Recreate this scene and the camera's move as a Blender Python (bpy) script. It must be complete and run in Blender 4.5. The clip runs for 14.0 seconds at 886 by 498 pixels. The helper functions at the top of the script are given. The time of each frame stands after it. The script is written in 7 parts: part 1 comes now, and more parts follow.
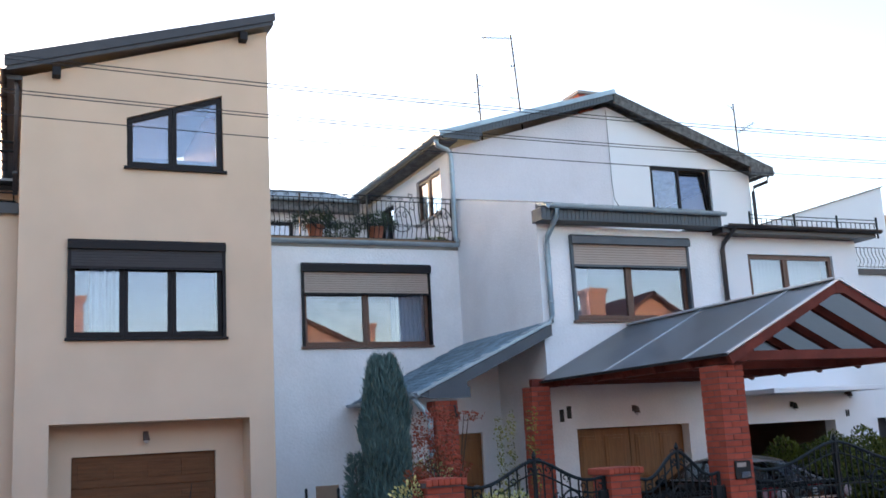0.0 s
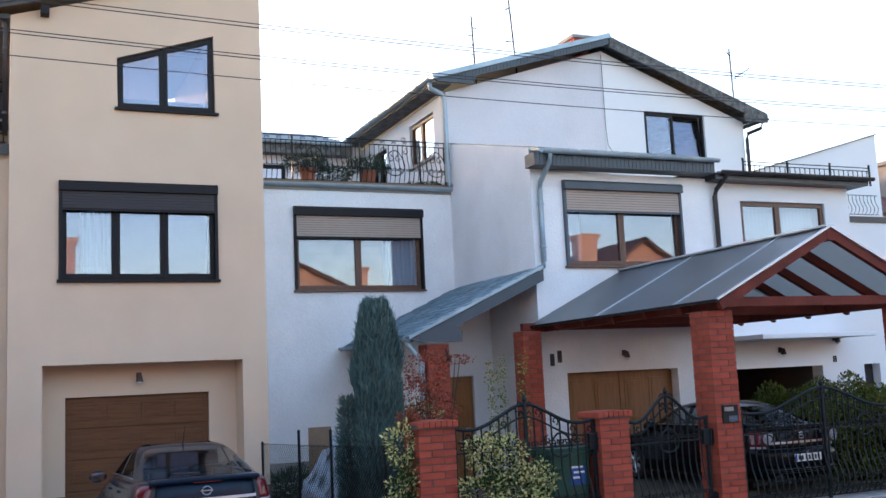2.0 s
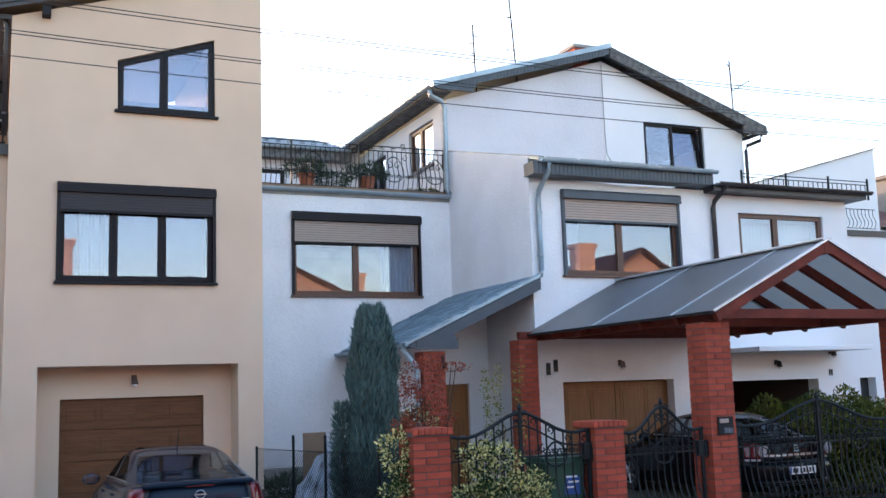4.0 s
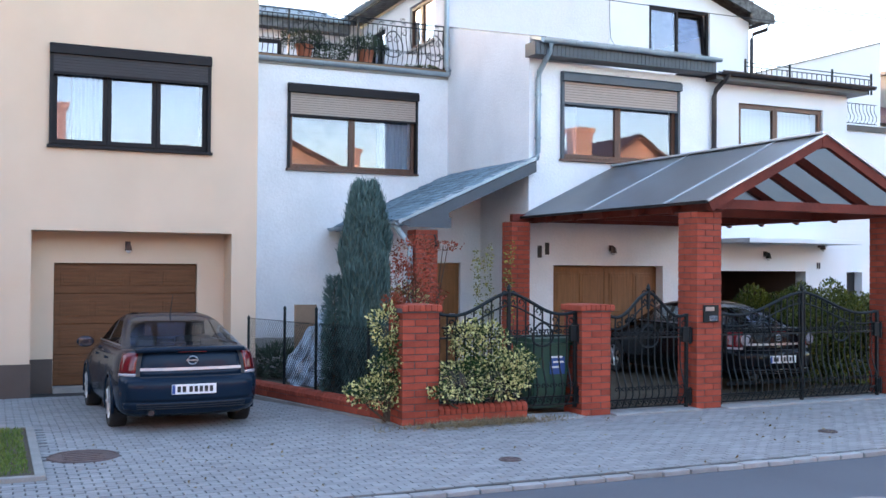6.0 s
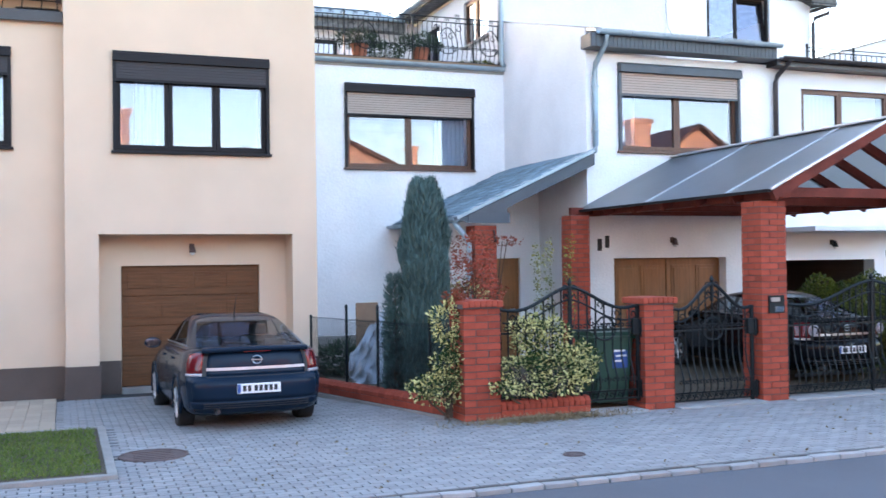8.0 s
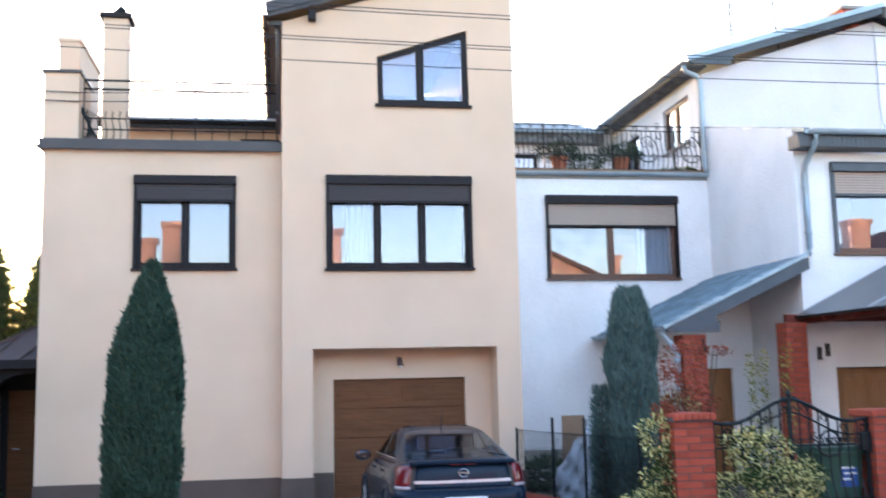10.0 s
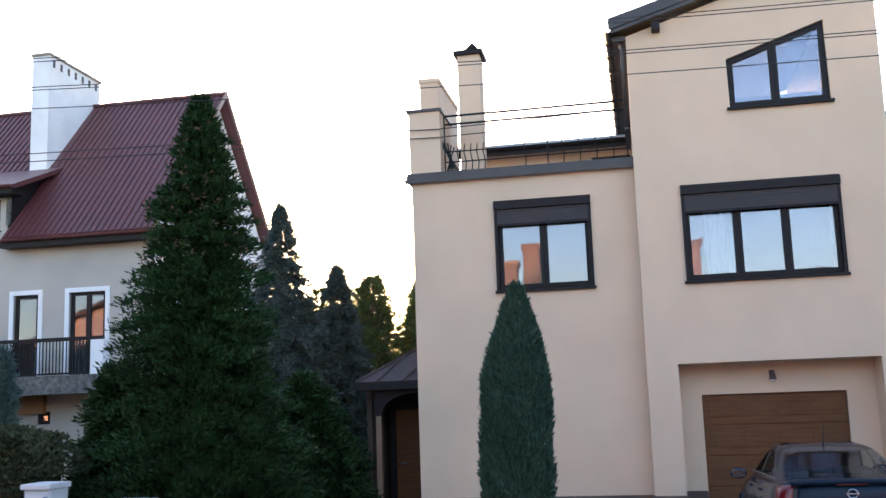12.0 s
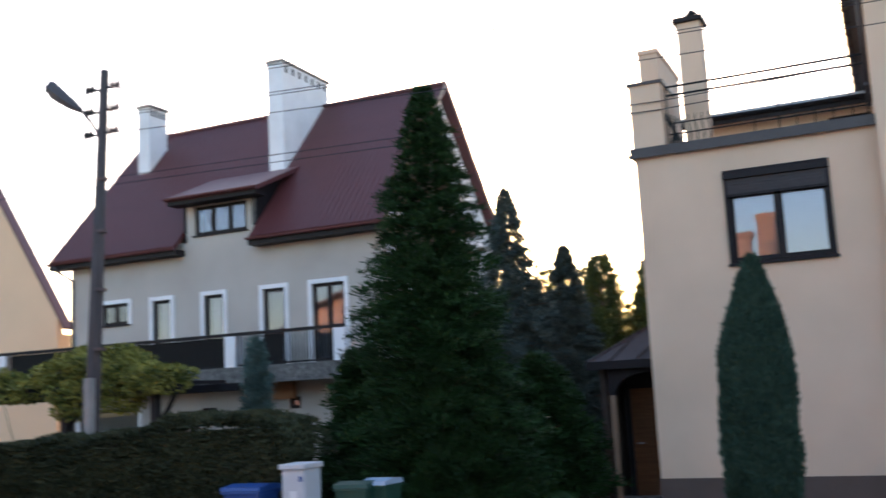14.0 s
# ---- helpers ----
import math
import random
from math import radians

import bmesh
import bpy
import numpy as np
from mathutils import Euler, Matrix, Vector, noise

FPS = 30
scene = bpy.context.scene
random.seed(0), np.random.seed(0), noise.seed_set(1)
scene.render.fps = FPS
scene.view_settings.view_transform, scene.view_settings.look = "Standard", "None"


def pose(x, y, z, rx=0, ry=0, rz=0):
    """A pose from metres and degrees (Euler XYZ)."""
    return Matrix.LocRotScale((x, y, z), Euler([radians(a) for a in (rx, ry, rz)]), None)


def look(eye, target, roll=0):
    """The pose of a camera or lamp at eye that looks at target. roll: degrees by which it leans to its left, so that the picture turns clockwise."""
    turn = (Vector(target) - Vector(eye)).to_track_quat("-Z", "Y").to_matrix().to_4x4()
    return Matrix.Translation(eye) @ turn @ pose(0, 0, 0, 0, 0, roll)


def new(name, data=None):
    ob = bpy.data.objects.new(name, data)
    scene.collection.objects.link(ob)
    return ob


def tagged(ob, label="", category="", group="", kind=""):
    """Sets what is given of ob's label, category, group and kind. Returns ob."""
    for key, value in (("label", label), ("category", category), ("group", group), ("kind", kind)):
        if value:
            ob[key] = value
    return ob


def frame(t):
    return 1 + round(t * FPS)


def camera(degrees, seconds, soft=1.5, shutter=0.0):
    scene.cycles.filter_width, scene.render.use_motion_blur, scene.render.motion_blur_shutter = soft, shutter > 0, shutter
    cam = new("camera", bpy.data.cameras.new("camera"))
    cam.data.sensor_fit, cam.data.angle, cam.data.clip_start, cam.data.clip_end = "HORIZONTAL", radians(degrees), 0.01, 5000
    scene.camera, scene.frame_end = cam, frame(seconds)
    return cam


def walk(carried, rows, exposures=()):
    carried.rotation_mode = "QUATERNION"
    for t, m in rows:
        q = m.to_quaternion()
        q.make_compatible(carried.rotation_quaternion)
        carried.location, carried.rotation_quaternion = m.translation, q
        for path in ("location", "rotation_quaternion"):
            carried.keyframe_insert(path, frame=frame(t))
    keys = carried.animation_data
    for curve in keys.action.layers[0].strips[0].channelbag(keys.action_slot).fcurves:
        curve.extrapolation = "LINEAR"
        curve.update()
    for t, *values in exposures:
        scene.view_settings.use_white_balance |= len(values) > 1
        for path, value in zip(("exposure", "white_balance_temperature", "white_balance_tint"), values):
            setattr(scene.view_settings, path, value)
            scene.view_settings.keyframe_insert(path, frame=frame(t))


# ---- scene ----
cam = camera(47.7, 14.0, soft=1.5, shutter=0.5)
PATH = [
    (0.0, pose(0.0, -17.48, 2.07, 100.70, 3.03, -22.99)),
    (0.5, pose(0.0, -17.48, 2.07, 99.41, 3.04, -23.68)),
    (1.0, pose(0.0, -17.48, 2.07, 98.73, 3.07, -23.38)),
    (1.5, pose(0.0, -17.48, 2.07, 98.18, 2.93, -23.72)),
    (2.0, pose(0.0, -17.48, 2.07, 97.50, 2.68, -23.48)),
    (2.5, pose(0.0, -17.48, 2.07, 98.27, 2.31, -23.01)),
    (5.0, pose(0.0, -17.48, 2.07, 96.36, 1.20, -24.21)),
    (5.5, pose(0.0, -17.48, 2.07, 92.40, 0.03, -24.03)),
    (6.0, pose(0.0, -17.48, 2.07, 90.99, -0.45, -24.22)),
    (6.5, pose(0.0, -17.48, 2.07, 90.66, 0.40, -24.20)),
    (7.0, pose(0.0, -17.48, 2.07, 90.54, 0.83, -23.64)),
    (9.5, pose(0.0, -17.48, 2.07, 93.08, 0.60, -12.60)),
    (10.0, pose(0.0, -17.48, 2.07, 97.33, 1.20, -9.20)),
    (10.5, pose(0.0, -17.48, 2.07, 98.20, 0.67, -5.32)),
    (11.0, pose(0.0, -17.48, 2.07, 99.02, 1.01, -1.79)),
    (11.5, pose(0.0, -17.48, 2.07, 98.26, 1.31, 6.64)),
    (12.0, pose(0.0, -17.48, 2.07, 98.82, 1.97, 11.33)),
    (12.5, pose(0.0, -17.48, 2.07, 98.41, 1.61, 10.07)),
    (13.0, pose(0.0, -17.48, 2.07, 98.48, 0.66, 8.90)),
    (13.5, pose(0.0, -17.48, 2.07, 97.85, 1.73, 16.54)),
    (14.0, pose(0.0, -17.48, 2.07, 98.29, 2.98, 24.48)),
]
EXPOSURES = [(t, e + 0.35, 6150, 20) for t, e in ((0.0, 1.95), (2.5, 2.15), (5.0, 2.24), (5.5, 2.40), (6.0, 2.68), (7.0, 2.94), (9.5, 3.0), (10.0, 2.8), (11.0, 2.45), (12.5, 2.1), (14.0, 1.8))]
walk(cam, PATH, EXPOSURES)

# ---- sky and sun: low evening sun behind the houses, open pale sky ----
SUN_AZ, SUN_EL = radians(-20.0), radians(8.0)     # azimuth from +y, clockwise seen from above is positive
world = bpy.data.worlds.new("evening_sky")
scene.world = world
world.use_nodes = True
wn, wl = world.node_tree.nodes, world.node_tree.links
sky = wn.new("ShaderNodeTexSky")
sky.sky_type = "NISHITA"
sky.sun_disc = False
sky.sun_elevation, sky.sun_rotation = SUN_EL, SUN_AZ
sky.air_density, sky.dust_density, sky.ozone_density = 1.0, 1.5, 1.0
wn["Background"].inputs["Strength"].default_value = 0.15
wl.new(sky.outputs["Color"], wn["Background"].inputs["Color"])
sun = new("sun", bpy.data.lights.new("sun", "SUN"))
sun.data.energy, sun.data.angle, sun.data.color = 1.0, radians(0.6), (1.0, 0.60, 0.36)
sun_dir = Vector((math.sin(SUN_AZ) * math.cos(SUN_EL), math.cos(SUN_AZ) * math.cos(SUN_EL), math.sin(SUN_EL)))
sun.matrix_world = look(sun_dir * 60, (0, 0, 0))


# ---- materials ----
def mat(name, color, rough=0.8, metal=0.0, var=0.12, scale=3.0, grain=40.0, bump=0.15, spec=0.5, tint=None, piece=0.0, coat=0.0, stretch=(1, 1, 1), depth=0.01):
    """A surface with blotches and grain at two sizes, fine relief and, for pieces, a shift from piece to piece."""
    m = bpy.data.materials.new(name)
    m.use_nodes = True
    n, l = m.node_tree.nodes, m.node_tree.links
    b = n["Principled BSDF"]
    co = n.new("ShaderNodeTexCoord")
    mp = n.new("ShaderNodeMapping")
    mp.inputs["Scale"].default_value = stretch
    l.new(co.outputs["Object"], mp.inputs["Vector"])
    big, fine = n.new("ShaderNodeTexNoise"), n.new("ShaderNodeTexNoise")
    big.inputs["Scale"].default_value, fine.inputs["Scale"].default_value = scale, grain
    big.inputs["Detail"].default_value, fine.inputs["Detail"].default_value = 5.0, 3.0
    l.new(mp.outputs["Vector"], big.inputs["Vector"])
    l.new(mp.outputs["Vector"], fine.inputs["Vector"])
    add = n.new("ShaderNodeMath")
    add.operation = "MULTIPLY_ADD"
    l.new(fine.outputs["Fac"], add.inputs[0])
    add.inputs[1].default_value = 0.5
    l.new(big.outputs["Fac"], add.inputs[2])
    ramp = n.new("ShaderNodeMapRange")
    ramp.inputs["From Min"].default_value, ramp.inputs["From Max"].default_value = 0.45, 1.05
    ramp.inputs["To Min"].default_value, ramp.inputs["To Max"].default_value = 0.0, 1.0
    l.new(add.outputs[0], ramp.inputs["Value"])
    mix = n.new("ShaderNodeMix")
    mix.data_type = "RGBA"
    dark = tuple(max(0.0, c * (1 - var)) for c in color)
    light = tuple(min(1.0, c * (1 + var)) for c in (tint or color))
    mix.inputs["A"].default_value, mix.inputs["B"].default_value = (*dark, 1), (*light, 1)
    l.new(ramp.outputs["Result"], mix.inputs["Factor"])
    out = mix.outputs["Result"]
    if piece:
        info = n.new("ShaderNodeObjectInfo")
        geo = n.new("ShaderNodeNewGeometry")
        rnd = n.new("ShaderNodeMath")
        rnd.operation = "ADD"
        l.new(info.outputs["Random"], rnd.inputs[0])
        l.new(geo.outputs["Random Per Island"], rnd.inputs[1])
        fr = n.new("ShaderNodeMath")
        fr.operation = "FRACT"
        l.new(rnd.outputs[0], fr.inputs[0])
        mr = n.new("ShaderNodeMapRange")
        mr.inputs["To Min"].default_value, mr.inputs["To Max"].default_value = 1 - piece, 1 + piece
        l.new(fr.outputs[0], mr.inputs["Value"])
        hsv = n.new("ShaderNodeHueSaturation")
        l.new(mr.outputs["Result"], hsv.inputs["Value"])
        l.new(out, hsv.inputs["Color"])
        out = hsv.outputs["Color"]
    l.new(out, b.inputs["Base Color"])
    b.inputs["Roughness"].default_value, b.inputs["Metallic"].default_value = rough, metal
    b.inputs["Specular IOR Level"].default_value = spec
    b.inputs["Coat Weight"].default_value = coat
    b.inputs["Coat Roughness"].default_value = 0.04
    if bump:
        bp = n.new("ShaderNodeBump")
        bp.inputs["Strength"].default_value, bp.inputs["Distance"].default_value = bump, depth
        l.new(fine.outputs["Fac"], bp.inputs["Height"])
        l.new(bp.outputs["Normal"], b.inputs["Normal"])
    return m


def leaf_mat(name, dark, light, rough=0.55, split=0.0):
    m = bpy.data.materials.new(name)
    m.use_nodes = True
    n, l = m.node_tree.nodes, m.node_tree.links
    b = n["Principled BSDF"]
    geo = n.new("ShaderNodeNewGeometry")
    co = n.new("ShaderNodeTexCoord")
    no = n.new("ShaderNodeTexNoise")
    no.inputs["Scale"].default_value = 1.6
    l.new(co.outputs["Object"], no.inputs["Vector"])
    av = n.new("ShaderNodeMath")
    av.operation = "MULTIPLY_ADD"
    av.inputs[1].default_value = 0.6
    l.new(geo.outputs["Random Per Island"], av.inputs[0])
    sub = n.new("ShaderNodeMath")
    sub.operation = "SUBTRACT"
    sub.inputs[1].default_value = 0.3
    l.new(no.outputs["Fac"], sub.inputs[0])
    l.new(sub.outputs[0], av.inputs[2])
    mix = n.new("ShaderNodeMix")
    mix.data_type = "RGBA"
    mix.inputs["A"].default_value, mix.inputs["B"].default_value = (*dark, 1), (*light, 1)
    mr = n.new("ShaderNodeMapRange")
    mr.inputs["From Min"].default_value, mr.inputs["From Max"].default_value = split, 1 - split
    l.new(av.outputs[0], mr.inputs["Value"])
    l.new(mr.outputs["Result"], mix.inputs["Factor"])
    l.new(mix.outputs["Result"], b.inputs["Base Color"])
    b.inputs["Roughness"].default_value = rough
    b.inputs["Specular IOR Level"].default_value = 0.18
    return m


def glass_mat(name, gloss, tint=(0.9, 0.95, 1.0)):
    """A coated pane: part mirror, part clear."""
    m = bpy.data.materials.new(name)
    m.use_nodes = True
    n, l = m.node_tree.nodes, m.node_tree.links
    n.remove(n["Principled BSDF"])
    g, t, mx = n.new("ShaderNodeBsdfGlossy"), n.new("ShaderNodeBsdfTransparent"), n.new("ShaderNodeMixShader")
    g.inputs["Roughness"].default_value = 0.012
    g.inputs["Color"].default_value = (0.85, 0.85, 1.0, 1)
    t.inputs["Color"].default_value = (*tint, 1)
    co, no, bp = n.new("ShaderNodeTexCoord"), n.new("ShaderNodeTexNoise"), n.new("ShaderNodeBump")
    no.inputs["Scale"].default_value, no.inputs["Detail"].default_value = 1.1, 1.0
    bp.inputs["Strength"].default_value, bp.inputs["Distance"].default_value = 0.12, 0.01
    l.new(co.outputs["Object"], no.inputs["Vector"])
    l.new(no.outputs["Fac"], bp.inputs["Height"])
    l.new(bp.outputs["Normal"], g.inputs["Normal"])
    mx.inputs["Fac"].default_value = gloss
    l.new(t.outputs[0], mx.inputs[1])
    l.new(g.outputs[0], mx.inputs[2])
    l.new(mx.outputs[0], n["Material Output"].inputs["Surface"])
    return m


def sheet_mat(name, color, share):
    """A thin sheet that lets some light through."""
    m = mat(name, color, rough=0.25, var=0.2, scale=1.2, grain=9, bump=0.05)
    n, l = m.node_tree.nodes, m.node_tree.links
    t, mx = n.new("ShaderNodeBsdfTranslucent"), n.new("ShaderNodeMixShader")
    t.inputs["Color"].default_value = (0.8, 0.8, 0.78, 1)
    mx.inputs["Fac"].default_value = share
    l.new(n["Principled BSDF"].outputs[0], mx.inputs[1])
    l.new(t.outputs[0], mx.inputs[2])
    l.new(mx.outputs[0], n["Material Output"].inputs["Surface"])
    return m


M_BEIGE = mat("beige_render", (0.635, 0.476, 0.350), 0.9, var=0.085, scale=0.9, grain=160, bump=0.25, depth=0.004)
M_WHITE = mat("white_rough_render", (0.79, 0.79, 0.81), 0.92, var=0.09, scale=1.1, grain=22, bump=0.9, depth=0.012)
M_WHITE2 = mat("clean_white_render", (0.74, 0.745, 0.77), 0.92, var=0.03, scale=0.9, grain=60, bump=0.4, depth=0.006)
M_WHITE3 = mat("greyish_white_render", (0.74, 0.735, 0.75), 0.92, var=0.06, scale=0.8, grain=26, bump=0.7, depth=0.01)
M_GABLE = mat("lavender_grey_render", (0.62, 0.60, 0.63), 0.92, var=0.08, scale=0.8, grain=26, bump=0.8, depth=0.012)
M_GREY = mat("grey_render", (0.41, 0.385, 0.355), 0.92, var=0.17, scale=0.5, grain=60, bump=0.3, depth=0.006)
M_CREAM = mat("cream_render", (0.72, 0.50, 0.33), 0.9, var=0.05, scale=0.6, grain=60, bump=0.2)
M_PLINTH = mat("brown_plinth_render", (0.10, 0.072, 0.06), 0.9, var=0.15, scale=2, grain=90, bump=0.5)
M_BRICK = mat("red_clinker_brick", (0.31, 0.062, 0.036), 0.75, spec=0.2, var=0.22, scale=9, grain=70, bump=0.35, piece=0.16, depth=0.004)
M_MORTAR = mat("grey_mortar", (0.10, 0.07, 0.065), 0.95, var=0.2, scale=5, grain=80, bump=0.5)
M_FRAME = mat("anthracite_plastic", (0.013, 0.011, 0.013), 0.55, spec=0.2, var=0.1, scale=6, grain=90, bump=0.05)
M_WOODFRAME = mat("brown_wood_frame", (0.10, 0.042, 0.024), 0.45, var=0.3, scale=4, grain=60, bump=0.1, stretch=(6, 6, 0.6))
M_SHUTTER_D = mat("dark_shutter_slat", (0.038, 0.034, 0.040), 0.5, var=0.1, bump=0.0, spec=0.3)
M_SHUTTER_L = mat("beige_shutter_slat", (0.40, 0.32, 0.275), 0.5, var=0.06, bump=0.0)
M_SHUTTER_GAP = mat("tan_shutter_joint", (0.20, 0.155, 0.13), 0.6, var=0.06, bump=0.0)
M_ZINC = mat("blue_grey_zinc", (0.30, 0.37, 0.42), 0.42, metal=0.35, var=0.25, scale=2.5, grain=30, bump=0.1)
M_DARKMETAL = mat("dark_brown_metal", (0.035, 0.03, 0.033), 0.4, metal=0.2, var=0.25, scale=3, grain=40, bump=0.08)
M_FASCIA = mat("weathered_dark_board", (0.05, 0.042, 0.04), 0.8, var=0.5, scale=7, grain=24, bump=0.4, tint=(0.13, 0.127, 0.122))
M_SLATEBOARD = mat("slate_grey_board", (0.055, 0.068, 0.084), 0.5, var=0.2, scale=3, grain=40, bump=0.1)
M_ROOFRED = mat("oxblood_sheet_roof", (0.105, 0.032, 0.034), 0.42, var=0.2, scale=0.8, grain=14, bump=0.1)
M_ROOFTILE = mat("grey_metal_tile", (0.30, 0.33, 0.37), 0.4, metal=0.3, var=0.2, scale=2, grain=20, bump=0.1)
M_SHINGLE = mat("weathered_bitumen_shingle", (0.14, 0.215, 0.265), 0.75, var=0.35, scale=5, grain=70, bump=0.5, piece=0.3)
M_ROOFBROWN = mat("brown_shingle", (0.052, 0.040, 0.042), 0.7, var=0.2, scale=4, grain=60, bump=0.4)
M_GARAGE = mat("walnut_garage_panel", (0.135, 0.058, 0.025), 0.62, spec=0.2, var=0.3, scale=3, grain=26, bump=0.12, stretch=(0.6, 6, 9))
M_DOOR = mat("honey_oak_door", (0.235, 0.098, 0.030), 0.5, var=0.28, scale=3, grain=26, bump=0.12, stretch=(9, 6, 0.6))
M_REDWOOD = mat("redbrown_stained_timber", (0.14, 0.028, 0.018), 0.65, spec=0.2, var=0.3, scale=3, grain=30, bump=0.2)
M_CARPORT = sheet_mat("smoky_plastic_sheet", (0.23, 0.235, 0.245), 0.5)
M_SEAM = mat("pale_aluminium_strip", (0.55, 0.57, 0.6), 0.35, metal=0.6, var=0.1, bump=0.0)
M_IRON = mat("black_green_wrought_iron", (0.010, 0.014, 0.016), 0.5, spec=0.3, metal=0.3, var=0.3, scale=9, grain=80, bump=0.15)
M_ASPHALT = mat("worn_asphalt", (0.10, 0.105, 0.12), 0.88, var=0.16, scale=0.5, grain=130, bump=0.5, depth=0.004)
M_PAVER = mat("grey_concrete_paver", (0.265, 0.262, 0.264), 0.9, var=0.1, scale=0.8, grain=90, bump=0.35, piece=0.13, depth=0.003)
M_PAVERTAN = mat("tan_concrete_paver", (0.42, 0.33, 0.25), 0.9, var=0.1, scale=0.8, grain=90, bump=0.35, piece=0.1, depth=0.003)
M_JOINT = mat("sandy_joint", (0.035, 0.034, 0.034), 0.95, var=0.25, scale=3, grain=60, bump=0.4)
M_KERB = mat("pale_granite_kerb", (0.31, 0.305, 0.30), 0.85, var=0.22, scale=5, grain=90, bump=0.6, piece=0.22)
M_CONCRETE = mat("grey_concrete", (0.27, 0.255, 0.24), 0.92, var=0.25, scale=2.5, grain=50, bump=0.5)
# pale concrete, its colour lowered to carry the shade under the carport
M_FORECOURT = mat("shaded_forecourt_concrete", (0.115, 0.108, 0.10), 0.92, var=0.25, scale=2.0, grain=50, bump=0.4)
M_SOIL = mat("garden_soil", (0.075, 0.06, 0.04), 0.95, var=0.4, scale=1.5, grain=30, bump=0.7, depth=0.03)
M_GROUND = mat("rough_grass_ground", (0.07, 0.085, 0.035), 0.95, var=0.4, scale=0.6, grain=14, bump=0.8, depth=0.05)
M_GRASS = leaf_mat("lawn_blade", (0.06, 0.11, 0.02), (0.20, 0.25, 0.06), 0.6)
M_DRY = leaf_mat("dry_grass_blade", (0.16, 0.12, 0.07), (0.36, 0.29, 0.18), 0.8)
M_CONIFER = leaf_mat("green_conifer_needle", (0.005, 0.015, 0.005), (0.025, 0.068, 0.017))
M_COLUMN = leaf_mat("columnar_juniper_needle", (0.016, 0.040, 0.029), (0.058, 0.108, 0.072))
M_BLUEJ = leaf_mat("blue_juniper_needle", (0.036, 0.068, 0.064), (0.125, 0.20, 0.185))
M_SPRUCE = leaf_mat("blue_spruce_needle", (0.020, 0.036, 0.034), (0.110, 0.152, 0.142))
M_FARTREE = leaf_mat("far_conifer_needle", (0.020, 0.036, 0.012), (0.105, 0.135, 0.040))
M_VARIEG = leaf_mat("variegated_leaf", (0.022, 0.050, 0.014), (0.66, 0.62, 0.27), split=0.40)
M_SHRUB = leaf_mat("yellowgreen_leaf", (0.012, 0.028, 0.007), (0.16, 0.18, 0.035), split=0.15)
M_VINE = leaf_mat("autumn_vine_leaf", (0.026, 0.052, 0.012), (0.36, 0.33, 0.075), split=0.12)
M_HEDGE = leaf_mat("dark_hedge_leaf", (0.010, 0.018, 0.008), (0.078, 0.085, 0.042))
M_RED = leaf_mat("red_berry_leaf", (0.05, 0.06, 0.025), (0.50, 0.085, 0.055))
M_POTPLANT = leaf_mat("dusky_pot_leaf", (0.022, 0.040, 0.025), (0.07, 0.10, 0.06))
M_BARK = mat("brown_bark", (0.09, 0.06, 0.04), 0.95, var=0.4, scale=5, grain=40, bump=0.9, stretch=(6, 6, 1))
M_GLASS = glass_mat("coated_window_glass", 0.095)
M_CARGLASS = glass_mat("tinted_car_glass", 0.12, (0.55, 0.61, 0.63))
M_CONE = leaf_mat("brown_cone_scale", (0.060, 0.042, 0.028), (0.17, 0.125, 0.085), 0.8)
M_BLIND = mat("warm_grey_blind", (0.36, 0.325, 0.31), 0.9, var=0.08, scale=1.5, grain=40, bump=0.05)
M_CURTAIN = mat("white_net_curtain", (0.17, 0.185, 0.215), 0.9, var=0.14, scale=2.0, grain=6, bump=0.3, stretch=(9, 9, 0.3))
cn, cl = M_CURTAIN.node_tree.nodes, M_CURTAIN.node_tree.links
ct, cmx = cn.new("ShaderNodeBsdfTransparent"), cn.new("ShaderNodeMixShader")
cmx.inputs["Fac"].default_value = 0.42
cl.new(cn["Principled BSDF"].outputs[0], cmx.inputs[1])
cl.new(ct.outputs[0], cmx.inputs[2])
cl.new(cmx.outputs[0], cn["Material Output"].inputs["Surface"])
M_DRAPE = mat("blue_grey_drape", (0.20, 0.24, 0.27), 0.9, var=0.2, scale=2.0, grain=6, bump=0.3, stretch=(9, 9, 0.3))
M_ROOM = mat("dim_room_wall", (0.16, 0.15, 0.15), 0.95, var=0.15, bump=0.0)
M_NAVY = mat("navy_metallic_paint", (0.008, 0.018, 0.035), 0.16, metal=0.0, spec=0.14, var=0.05, scale=2, grain=300, bump=0.0, coat=0.0)
M_BLACKPAINT = mat("black_car_paint", (0.004, 0.005, 0.007), 0.16, metal=0.0, spec=0.16, var=0.05, scale=2, grain=300, bump=0.0, coat=0.0)
M_RUBBER = mat("black_rubber", (0.016, 0.016, 0.017), 0.85, var=0.2, scale=8, grain=60, bump=0.2)
M_TRIM = mat("black_plastic_trim", (0.02, 0.02, 0.022), 0.55, var=0.1, bump=0.05)
M_SEAT = mat("grey_seat_cloth", (0.11, 0.105, 0.10), 0.95, var=0.15, scale=8, grain=120, bump=0.3)
M_CHROME = mat("chrome", (0.36, 0.38, 0.42), 0.32, metal=1.0, var=0.05, bump=0.0)
M_RIM = mat("silver_alloy", (0.50, 0.52, 0.55), 0.3, metal=0.85, var=0.1, bump=0.0)
